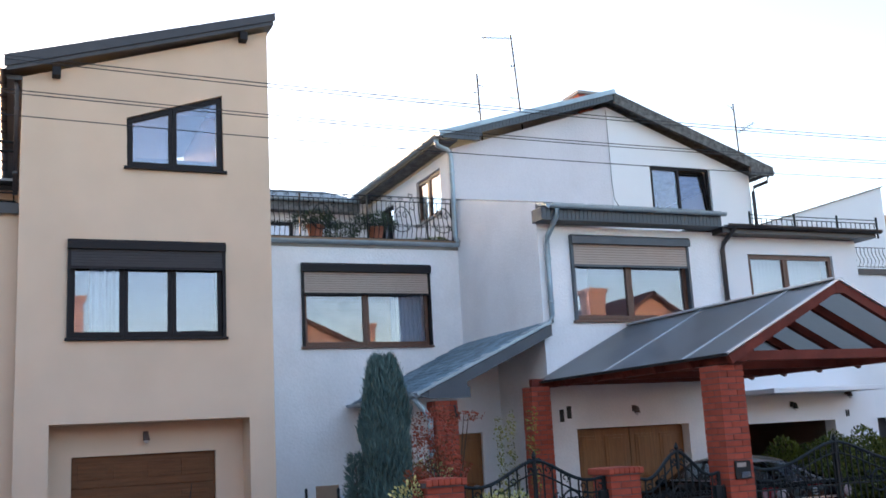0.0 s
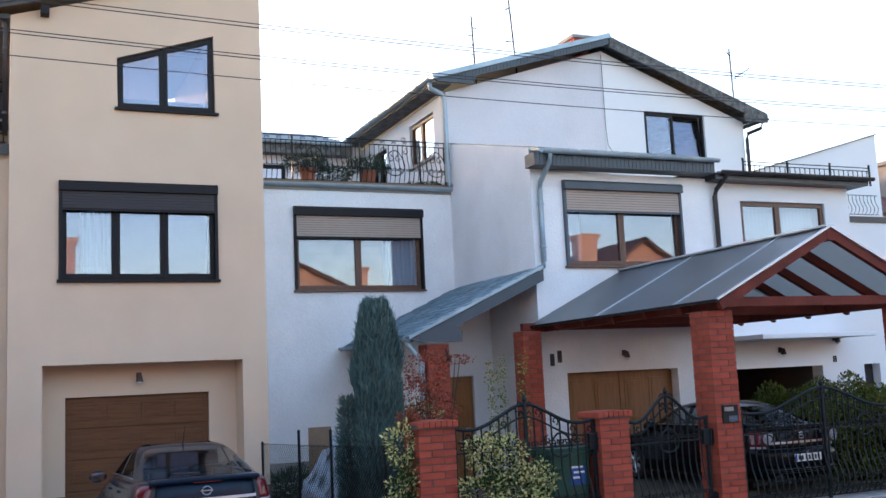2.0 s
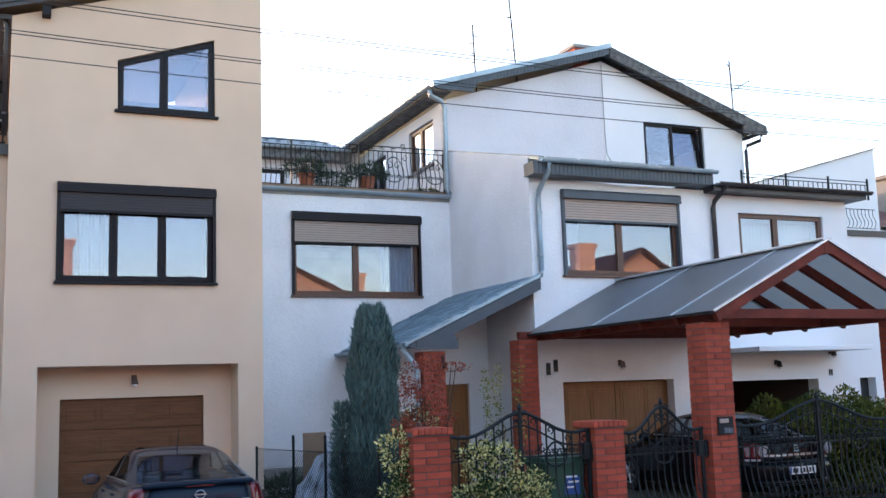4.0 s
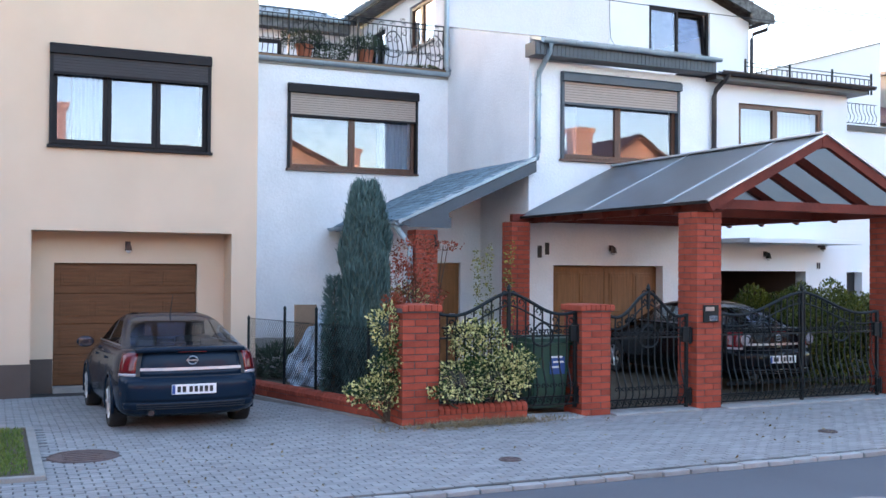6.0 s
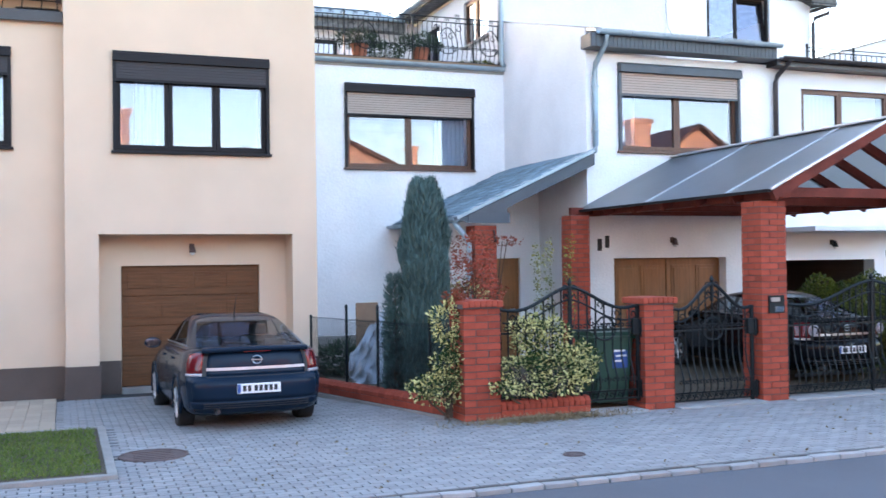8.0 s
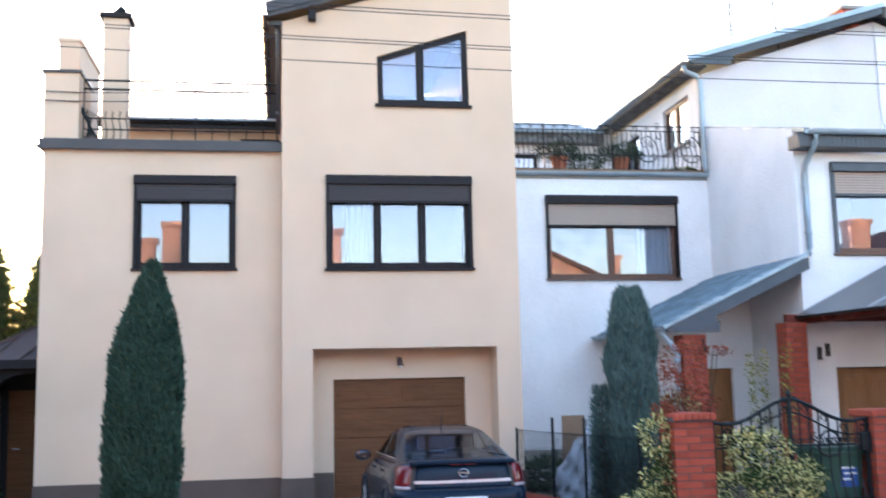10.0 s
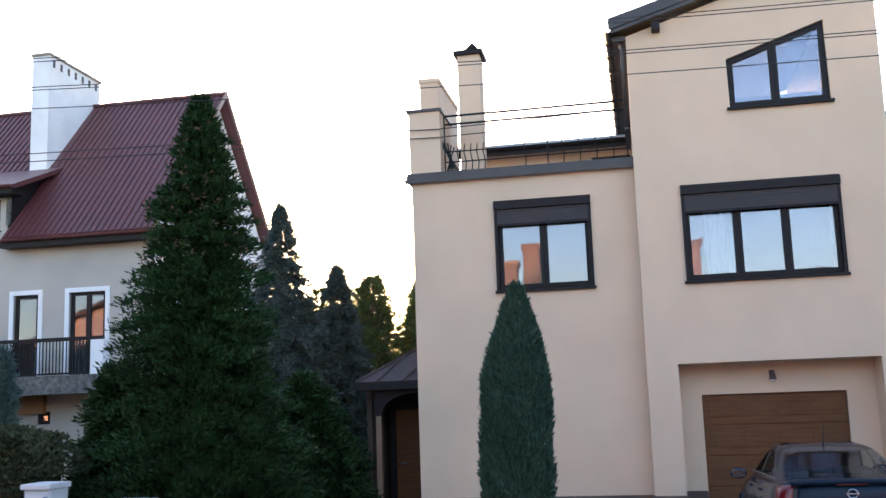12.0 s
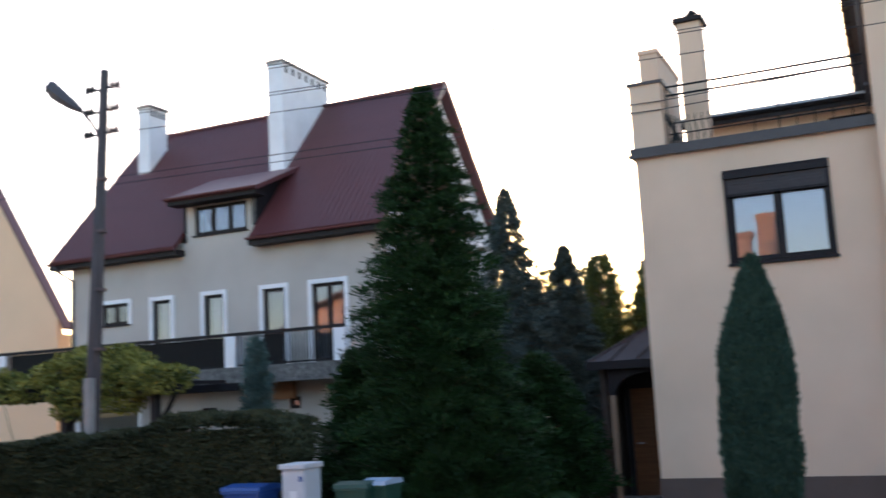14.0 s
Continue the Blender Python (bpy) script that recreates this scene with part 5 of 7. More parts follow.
# ---- carport ----
cp = thing("carport", "red-stained timber carport with a smoky sheet gable roof", "carport", at=(0, 0, 0))
CX, CE, CR, CF, CB = 11.73, 3.05, 4.17, -5.80, -0.02
CW, CP = 2.29, 1.93     # half widths to the eaves and to the wall plates
SEAMS = (CB, -2.5, -4.75, CF)
for sgn in (-1, 1):
    xe = CX + sgn * CW
    for k in range(3):
        ya, yb = SEAMS[k] - 0.008, SEAMS[k + 1] + 0.008
        part("roof_sheet", slab(bmesh.new(), (xe, ya, CE), (xe, yb, CE), (CX, yb, CR), (CX, ya, CR), 0.014), M_CARPORT, cp, "smoky translucent plastic roof sheet")
        if k:
            part("seam_strip", slab(bmesh.new(), (xe, ya - 0.028, CE + 0.022), (xe, ya + 0.028, CE + 0.022), (CX, ya + 0.028, CR + 0.022), (CX, ya - 0.028, CR + 0.022), 0.018), M_SEAM, cp)
    part("verge_strip", slab(bmesh.new(), (xe, CF - 0.03, CE + 0.02), (xe, CF + 0.03, CE + 0.02), (CX, CF + 0.03, CR + 0.02), (CX, CF - 0.03, CR + 0.02), 0.03), M_SEAM, cp)
    part("eave_strip", boxes((xe - 0.03, xe + 0.03, CF, CB, CE - 0.03, CE + 0.01)), M_FRAME, cp)
    for i in range(7):
        y = CF + 0.05 + i * (CB - CF - 0.1) / 6
        sl = bmesh.new()
        slab(sl, (xe - sgn * 0.05, y - 0.045, CE - 0.02), (xe - sgn * 0.05, y + 0.045, CE - 0.02), (CX, y + 0.045, CR - 0.02), (CX, y - 0.045, CR - 0.02), 0.14)
        part("rafter", sl, M_REDWOOD, cp)
    xp = CX + sgn * CP
    part("wall_plate", boxes((xp - 0.08, xp + 0.08, CF + 0.1, CB, CE - 0.11, CE + 0.06), bevel=0.008), M_REDWOOD, cp)
part("ridge_beam", boxes((CX - 0.06, CX + 0.06, CF, CB, CR - 0.22, CR - 0.04)), M_REDWOOD, cp)
part("ridge_strip", boxes((CX - 0.09, CX + 0.09, CF - 0.02, CB, CR - 0.01, CR + 0.03), bevel=0.008), M_SEAM, cp)
for y in (-5.55, -3.6, -1.6, -0.15):
    part("tie_beam", boxes((CX - CP - (0.55 if y > -0.5 else 0.12), CX + CP + 0.12, y - 0.06, y + 0.06, CE - 0.09, CE + 0.055), bevel=0.008), M_REDWOOD, cp)
for x in (CX - CW + 0.04, CX + CW - 0.04):
    part("brace", tube(bmesh.new(), [(x, -0.06, 2.3), (x - 0.12, -0.06, 2.6), (x - 0.18, -0.05, 2.95)], 0.03, 6), M_FRAME, cp)
downpipe(cp, [(9.42, -0.1, 2.95), (9.46, -0.1, 2.6), (9.62, -0.09, 2.2), (9.66, -0.09, 2.0), (9.66, -0.09, 0.1)], 0.035, M_DARKMETAL)


# ---- brick pillars ----
BL, BW, BH, BJ = 0.31, 0.15, 0.0795, 0.0115
brick_me = link_mesh("brick", boxes((-BL / 2, BL / 2, -BW / 2, BW / 2, 0, BH), bevel=0.004), M_BRICK)


def brick_pillar(name, label, x, y, courses, z0=0.03, cap=True, scale=1.0, parent=None):
    """A square pillar of pinwheel courses round a mortar core; (x, y) is its middle."""
    p = thing(name, label, "pillar", at=(x, y, z0)) if parent is None else parent
    ox, oy, oz = (0, 0, 0) if parent is None else (x, y, z0)
    W = (BL + BJ + BW) * scale
    H = courses * (BH + BJ)
    part("mortar_core", boxes((ox - W / 2 + 0.008, ox + W / 2 - 0.008, oy - W / 2 + 0.008, oy + W / 2 - 0.008, oz, oz + H)), M_MORTAR, p)
    part("footing", boxes((ox - W / 2 - 0.03, ox + W / 2 + 0.03, oy - W / 2 - 0.03, oy + W / 2 + 0.03, oz - 0.1, oz), bevel=0.01), M_CONCRETE, p)
    o1, o2 = (W - BL * scale) / 2, (W - BW * scale) / 2
    for c in range(courses):
        for k in range(4):
            a = 90 * k
            dx, dy = (-o1, -o2) if c % 2 else (o1, -o2)
            m = pose(ox, oy, oz + c * (BH + BJ) + BJ * 0.5) @ pose(0, 0, 0, 0, 0, a) @ pose(dx + random.uniform(-0.002, 0.002), dy + random.uniform(-0.003, 0.003), 0) @ Matrix.Diagonal((scale, scale, 1, 1))
            shared("brick", brick_me, p, m)
    if cap:
        me = link_mesh("cap_brick", boxes((-0.038, 0.038, -W * 0.60, W * 0.60, 0, 0.085), bevel=0.012), M_BRICK)
        n = int((W * 1.22) / 0.08)
        for i in range(n):
            shared("cap_brick", me, p, pose(ox + (i - (n - 1) / 2) * 0.08, oy, oz + H + 0.012 + 0.012 * (0 if abs(i - (n - 1) / 2) < n / 2 - 1 else -0.6), 0, 0, 0))
        part("cap_bed", boxes((ox - W * 0.55, ox + W * 0.55, oy - W * 0.55, oy + W * 0.55, oz + H - 0.01, oz + H + 0.05)), M_MORTAR, p)
    return p


brick_pillar("brick_pillar", "red clinker brick gate pillar with a soldier-brick cap on the corner", 5.06, -5.31, 16, z0=0.02, scale=1.08)
brick_pillar("brick_pillar", "red clinker brick gate pillar with a soldier-brick cap by the wicket", 7.73, -5.315, 16, z0=0.0)
brick_pillar("brick_column", "tall red clinker brick column carrying the carport", 9.70, -5.32, 32, z0=0.0, cap=False, scale=0.95)
brick_pillar("brick_column", "tall red clinker brick column carrying the far side of the carport", 13.65, -5.30, 32, cap=False, scale=0.95)
brick_pillar("brick_pier", "red brick pier under the carport against the house", 9.30, -0.26, 32, cap=False, scale=0.85)
brick_pillar("brick_pier", "red brick pier carrying the porch roof", 7.48, 0.12, 30, cap=False, scale=0.95)
mb = thing("intercom", "dark intercom plate with a paper label on the brick column", "intercom", at=(9.72, -5.55, 1.40))
part("plate", boxes((-0.14, 0.14, -0.02, 0.0, -0.13, 0.13), bevel=0.006), M_IRON, mb)
part("speaker_grille", boxes((-0.11, 0.05, -0.028, -0.02, 0.04, 0.10)), M_CHROME, mb)
part("paper_label", boxes((-0.04, 0.12, -0.026, -0.02, -0.11, -0.03)), M_CURTAIN, mb)

# low brick walls with a rounded coping
def low_wall(label, p0, p1, zt):
    p0, p1 = Vector(p0), Vector(p1)
    L = (p1 - p0).length
    ang = math.degrees(math.atan2(p1.y - p0.y, p1.x - p0.x))
    w = thing("low_brick_wall", label, "garden wall", at=p0)
    w.rotation_euler = (0, -math.asin((p1.z - p0.z) / L), radians(ang))
    part("footing", boxes((0, L, -0.15, 0.15, -0.1, 0.06), bevel=0.01), M_CONCRETE, w)
    part("mortar_core", boxes((0.0, L, -0.11, 0.11, 0.06, zt - 0.02)), M_MORTAR, w)
    n = int(L / 0.32)
    me = link_mesh("brick", boxes((-L / n / 2 + 0.006, L / n / 2 - 0.006, -0.12, 0.12, 0, 0.085), bevel=0.004), M_BRICK)
    for i in range(n):
        shared("brick", me, w, pose((i + 0.5) * L / n, random.uniform(-0.003, 0.003), 0.068))
    bm = bmesh.new()
    prism(bm, [(-0.13, 0), (0.13, 0), (0.13, zt * 0.28), (0.09, zt * 0.5), (0.0, zt * 0.56), (-0.09, zt * 0.5), (-0.13, zt * 0.28)], -0.036, 0.036, "x")
    me = link_mesh("coping_brick", bm, M_BRICK)
    n = int(L / 0.082)
    for i in range(n):
        shared("coping_brick", me, w, pose((i + 0.5) * L / n, random.uniform(-0.003, 0.003), 0.162 + random.uniform(-0.002, 0.002)))
    return w


low_wall("low red brick garden wall with rounded coping along the driveway", (3.85, -0.95, -0.075), (4.84, -5.08, -0.02), 0.20)
low_wall("short low red brick wall under the front railing", (5.33, -5.41, -0.03), (6.65, -5.41, -0.03), 0.22)
for x0, x1, lab in ((6.68, 7.49, "pale stone sill under the bin gate"), (7.97, 9.47, "pale stone sill under the wicket gate"), (9.93, 13.42, "pale concrete sill under the drive gates")):
    s = part("stone_sill", boxes((x0, x1, -5.70, -5.20, -0.04, 0.025), bevel=0.01), M_KERB)
    tagged(s, lab, "sill", kind="structure")


# ---- wrought-iron gates and railings ----
def scroll(bm, cx, cz, r, turn, flip, th=0.008, y=0.0):
    pts = []
    for i in range(15):
        a = turn + flip * i * 0.42
        q = r * (1 - i / 18)
        pts.append((cx + q * math.cos(a), y, cz + q * math.sin(a)))
    tube(bm, pts, th, 4)


def iron_panel(name, label, x0, x1, y, zb, zs, zp, leaves_n, bars, cat="gate", finial=True):
    """A bell-topped panel with bellied bars, scrolls and a finial; hung in one, two leaves."""
    t = thing(name, label, cat, at=(x0, y, zb))
    w, hs, hp = x1 - x0, zs - zb, zp - zb
    def top(u):
        v = abs(2 * u - 1)
        return hs - 0.05 * math.sin(math.pi * v) + (hp - hs) * (0.5 + 0.5 * math.cos(math.pi * min(1, v * 1.12))) ** 1.1
    crest = [(w * i / 40, 0, top(i / 40)) for i in range(41)]
    part("top_rail", tube(bmesh.new(), crest, 0.025, 6), M_IRON, t)
    part("inner_rail", tube(bmesh.new(), [(p[0], 0, p[2] - 0.17) for p in crest[1:-1]], 0.013, 5), M_IRON, t)
    mid = hs - 0.32
    for z in (0.03, 0.14, mid):
        part("rail", boxes((0, w, -0.012, 0.012, z - 0.012, z + 0.012)), M_IRON, t)
    n = leaves_n
    for i in range(n + 1):
        x = w * i / n
        hh = top(min(max(i / n, 0.001), 0.999)) if 0 < i < n else hs + 0.02
        part("stile", boxes((x - 0.022, x + 0.022, -0.022, 0.022, -0.02, hh)), M_IRON, t)
    bm = bmesh.new()
    tube(bm, [(0, 0, 0.03), (0, -0.05, 0.10), (0, -0.115, 0.22), (0, -0.10, 0.36), (0, -0.03, 0.54), (0, 0.0, 0.70), (0, 0, mid)], 0.0115, 5)
    me = link_mesh("bar", bm, M_IRON)
    bm = bmesh.new()
    scroll(bm, -0.028, 0.0, 0.036, 0, 1, 0.009, -0.09)
    scroll(bm, 0.028, 0.0, 0.036, math.pi, -1, 0.009, -0.09)
    sc = link_mesh("scroll", bm, M_IRON)
    bm = bmesh.new()
    scroll(bm, 0.0, 0.0, 0.058, -1.2, 1, 0.010)
    sc2 = link_mesh("scroll", bm, M_IRON)
    for i in range(1, bars):
        x = w * i / bars
        shared("bar", me, t, pose(x, 0, 0))
        shared("scroll", sc, t, pose(x, 0, 0.30))
        shared("scroll", sc, t, pose(x, 0.09, 0.085))
        zt_ = top(i / bars)
        part("upper_bar", boxes((x - 0.009, x + 0.009, -0.009, 0.009, mid, zt_ - 0.02)), M_IRON, t)
        shared("scroll", sc, t, pose(x, 0.09, mid + 0.055))
        if i % 2:
            shared("scroll", sc2, t, pose(x + 0.06, 0, zt_ - 0.10, 0, 0, 0))
    for i in range(n):
        c = w * (i + 0.5) / n if n == 1 else w * (i + 0.5) / n
        bm = bmesh.new()
        for sg in (-1, 1):
            pts = [(c + sg * 0.16 * math.sin(a * 0.0175) * (1 + 0.2 * math.cos(a * 0.0175)), -0.015, mid + 0.02 - 0.16 * math.cos(a * 0.0175)) for a in range(0, 215, 14)]
            tube(bm, pts, 0.014, 5)
            scroll(bm, c + sg * 0.07, mid + 0.03, 0.06, 1.5, sg, 0.011, -0.015)
            scroll(bm, c + sg * 0.20, mid + 0.10, 0.06, 1.5, -sg, 0.011, -0.015)
        part("heart_scroll", bm, M_IRON, t)
    if finial:
        bm = bmesh.new()
        c = w / 2
        tube(bm, [(c, 0, hp - 0.25), (c, 0, hp + 0.02)], 0.028, 8)
        tube(bm, [(c, 0, hp), (c, 0, hp + 0.05), (c, 0, hp + 0.09), (c, 0, hp + 0.12)], [0.012, 0.035, 0.02, 0.005], 8)
        for sg in (-1, 1):
            scroll(bm, c + sg * 0.06, hp - 0.02, 0.05, 0 if sg > 0 else math.pi, sg, 0.01)
            tube(bm, [(c, 0, hp - 0.18), (c + sg * 0.07, 0, hp - 0.10), (c + sg * 0.10, 0, hp - 0.16)], 0.012, 5)
        part("finial", bm, M_IRON, t)
    bm = bmesh.new()
    box(bm, w - 0.09, w + 0.02, -0.04, 0.04, hs - 0.40, hs - 0.18, bevel=0.012)
    part("lock_case", bm, M_IRON, t)
    for z in (0.15, hs - 0.3):
        bm = bmesh.new()
        box(bm, w + 0.0, w + 0.09, -0.035, 0.035, z - 0.11, z + 0.11, bevel=0.01)
        tube(bm, [(w + 0.04, -0.04, z - 0.13), (w + 0.04, -0.04, z + 0.13)], 0.018, 8)
        part("hinge", bm, M_IRON, t)
    return t


iron_panel("iron_railing_gate", "black wrought-iron bell-topped railing with scrolls over the low wall", 5.36, 7.46, -5.42, 0.14, 1.44, 1.72, 2, 16)
iron_panel("wicket_gate", "black wrought-iron wicket gate with bellied bars and scrolls", 8.02, 9.38, -5.42, 0.035, 1.38, 1.72, 1, 12)
iron_panel("drive_gate", "pair of black wrought-iron drive gates with bellied bars", 10.01, 13.22, -5.42, 0.035, 1.39, 1.71, 2, 27)

# terrace railing of the white house
tr = thing("terrace_railing", "black wrought-iron terrace railing with bellied bars and heart scrolls", "railing", at=(4.3, 4.02, 6.66))
Lr = 5.35
for z in (0.04, 0.95, 1.06):
    part("rail", tube(bmesh.new(), [(0, 0, z), (Lr, 0, z)], 0.014, 5), M_IRON, tr)
bm = bmesh.new()
tube(bm, [(0, 0, 0.04), (0, -0.06, 0.14), (0, -0.11, 0.27), (0, -0.08, 0.42), (0, -0.01, 0.6), (0, 0.02, 0.75), (0, 0, 0.95)], 0.0105, 5)
me = link_mesh("bar", bm, M_IRON)
bm = bmesh.new()
scroll(bm, -0.03, 0.0, 0.04, 0, 1, 0.007, -0.09)
scroll(bm, 0.03, 0.0, 0.04, math.pi, -1, 0.007, -0.09)
sc = link_mesh("scroll", bm, M_IRON)
bm = bmesh.new()
for sg in (-1, 1):
    pts = [(sg * 0.24 * math.sin(radians(a)) * (1 + 0.25 * math.cos(radians(a))), -0.03, 0.52 - 0.30 * math.cos(radians(a))) for a in range(0, 220, 12)]
    tube(bm, pts, 0.012, 5)
    scroll(bm, sg * 0.10, 0.62, 0.09, 1.5, sg, 0.010, -0.03)
    scroll(bm, sg * 0.27, 0.80, 0.08, 1.5, -sg, 0.010, -0.03)
    scroll(bm, sg * 0.12, 0.36, 0.07, -1.5, sg, 0.009, -0.03)
heart = link_mesh("heart_scroll", bm, M_IRON)
for i in range(46):
    x = 0.06 + i * 0.117
    shared("bar", me, tr, pose(x, 0, 0))
    shared("scroll", sc, tr, pose(x, 0, 0.34))
for x in (2.1, 4.05, 5.1):
    shared("heart_scroll", heart, tr, pose(x, 0, 0))
for i in range(19):
    shared("scroll", sc, tr, pose(0.2 + i * 0.275, 0.09, 1.005))
for x in (1.2, 2.1, 4.3):
    shared("scroll", sc, tr, pose(x, 0.09, 1.11))
for x in (0.0, 1.6, 3.2, 4.7, Lr):
    part("post", boxes((x - 0.016, x + 0.016, -0.016, 0.016, 0, 1.08)), M_IRON, tr)
cp_rail = thing("terrace_railing", "black wrought-iron railing along the side of the terrace", "railing", at=(4.32, 4.1, 6.66))
for z in (0.04, 0.95, 1.06):
    part("rail", tube(bmesh.new(), [(0, 0, z), (0, 5.5, z)], 0.014, 5), M_IRON, cp_rail)

# mesh fence on the low wall
mf = thing("mesh_fence", "dark wire-mesh fence on thin posts along the driveway", "fence", at=(3.89, -1.0, 0.19))
V = Vector((0.96, -3.95, 0.05))
for q, h in ((0.0, 1.0), (0.30, 1.20), (0.535, 1.22), (0.88, 1.15)):
    p = V * q
    bm = bmesh.new()
    tube(bm, [(p.x, p.y, p.z - 0.06), (p.x, p.y, h)], 0.022, 7)
    tube(bm, [(p.x, p.y, h), (p.x, p.y, h + 0.04)], [0.03, 0.01], 7)
    part("post", bm, M_IRON, mf)
bm = bmesh.new()
n = 62
for i in range(n):
    for sg in (1, -1):
        a, b = i / n, (i + sg * 12) / n
        zb = 1.0
        if b > 1:
            zb, b = (1 - a) / (b - a), 1.0
        if b < 0:
            zb, b = a / (a - b), 0.0
        tube(bm, [tuple(V * a + Vector((0, 0, 0.05))), tuple(V * b + Vector((0, 0, 0.05 + 0.95 * zb)))], 0.0032, 3, False)
for i in range(1, 12):
    for sg in (1, -1):
        s = 0.0 if sg > 0 else 1.0
        e = (12 - i) / n if sg > 0 else 1 - (12 - i) / n
        tube(bm, [tuple(V * s + Vector((0, 0, 0.05 + 0.95 * i / 12))), tuple(V * e + Vector((0, 0, 1.0)))], 0.0022, 3, False)
m = part("wire_mesh", bm, M_IRON, mf)
tagged(m, kind="stuff")
for z in (0.06, 1.0):
    part("tension_wire", tube(bmesh.new(), [(0, 0, z), (V.x, V.y, z)], 0.004, 4), M_IRON, mf)


# ---- cars ----
def pick(table, v):
    """A row of a table, blended at v between the rows whose first number lies on either side."""
    if v <= table[0][0]:
        return table[0][1:]
    for a, b in zip(table, table[1:]):
        if v <= b[0]:
            q = (v - a[0]) / (b[0] - a[0])
            return tuple(p + (r - p) * q for p, r in zip(a[1:], b[1:]))
    return table[-1][1:]


# body: height, rear end, front end, half width
CAR_BODY = [(.20, .16, 4.30, .78), (.24, .05, 4.42, .83), (.30, .00, 4.52, .862), (.40, -.035, 4.58, .878), (.50, -.045, 4.60, .886), (.58, -.045, 4.60, .89), (.64, -.035, 4.57, .89),
            (.675, -.005, 4.53, .887), (.70, .03, 4.48, .885), (.76, .045, 4.34, .88), (.82, .052, 4.12, .872), (.88, .060, 3.88, .862), (.94, .072, 3.62, .845), (.985, .09, 3.44, .82), (1.015, .13, 3.36, .785), (1.03, .20, 3.32, .74)]
REAR = [(0, 0, 0), (1, .20, .002), (2, .40, .012), (3, .56, .035), (4, .70, .075), (5, .81, .125), (6, .89, .19), (7, .95, .28), (8, .985, .42), (9, 1.0, .62)]
# cabin: height, rear end, front end, half width
CAR_CABIN = [(1.015, .27, 3.40, .775), (1.05, .37, 3.32, .758), (1.12, .58, 3.18, .728), (1.20, .80, 3.03, .690), (1.28, 1.02, 2.88, .650), (1.345, 1.22, 2.73, .610), (1.385, 1.38, 2.60, .575), (1.42, 1.58, 2.42, .515), (1.445, 1.80, 2.24, .40)]


def car_outline(z, sides=40):
    """The half outline of the body at one height, rear middle to front middle."""
    yr, yf, hw = pick(CAR_BODY, z)
    pts = []
    for i in range(19):
        fx, dy = pick(REAR, i * 0.5)
        pts.append((fx * hw, yr + dy))
    y0 = pts[-1][1]
    y1 = yf - 0.95
    pts += [(hw, y0 + (y1 - y0) * i / sides) for i in range(1, sides)]
    for fx, dy in ((1, .95), (.985, .62), (.94, .36), (.86, .20), (.72, .10), (.5, .04), (.25, .01), (0, 0)):
        pts.append((fx * hw, yf - dy))
    return pts


def car_patch(i0, i1, z0, z1, sg, off, zn=6):
    """A patch that follows the body's tail, raised by off."""
    bm = bmesh.new()
    grid = []
    for j in range(zn + 1):
        z = z0 + (z1 - z0) * j / zn
        pts = car_outline(z)
        row = []
        for i in range(i0, i1 + 1):
            x, y = pts[i]
            xa, ya = pts[max(i - 1, 0)]
            xb, yb = pts[i + 1]
            d = Vector((xb - xa, yb - ya)).normalized() if i else Vector((1, 0))
            row.append(bm.verts.new((sg * (x + d.y * off), y - d.x * off, z)))
        grid.append(row)
    for a, b in zip(grid, grid[1:]):
        for k in range(len(a) - 1):
            bm.faces.new((a[k], a[k + 1], b[k + 1], b[k]))
    r = bmesh.ops.extrude_face_region(bm, geom=list(bm.faces))
    bmesh.ops.translate(bm, vec=(0, off + 0.012, 0), verts=[v for v in r["geom"] if isinstance(v, bmesh.types.BMVert)])
    return bm


def car_both(i1, z0, z1, off, zn=6):
    """The same patch across the whole tail."""
    bm = car_patch(0, i1, z0, z1, 1, off, zn)
    me = bpy.data.meshes.new("half")
    other = car_patch(0, i1, z0, z1, -1, off, zn)
    other.to_mesh(me)
    other.free()
    bm.from_mesh(me)
    bpy.data.meshes.remove(me)
    bmesh.ops.remove_doubles(bm, verts=bm.verts, dist=0.0005)
    return bm


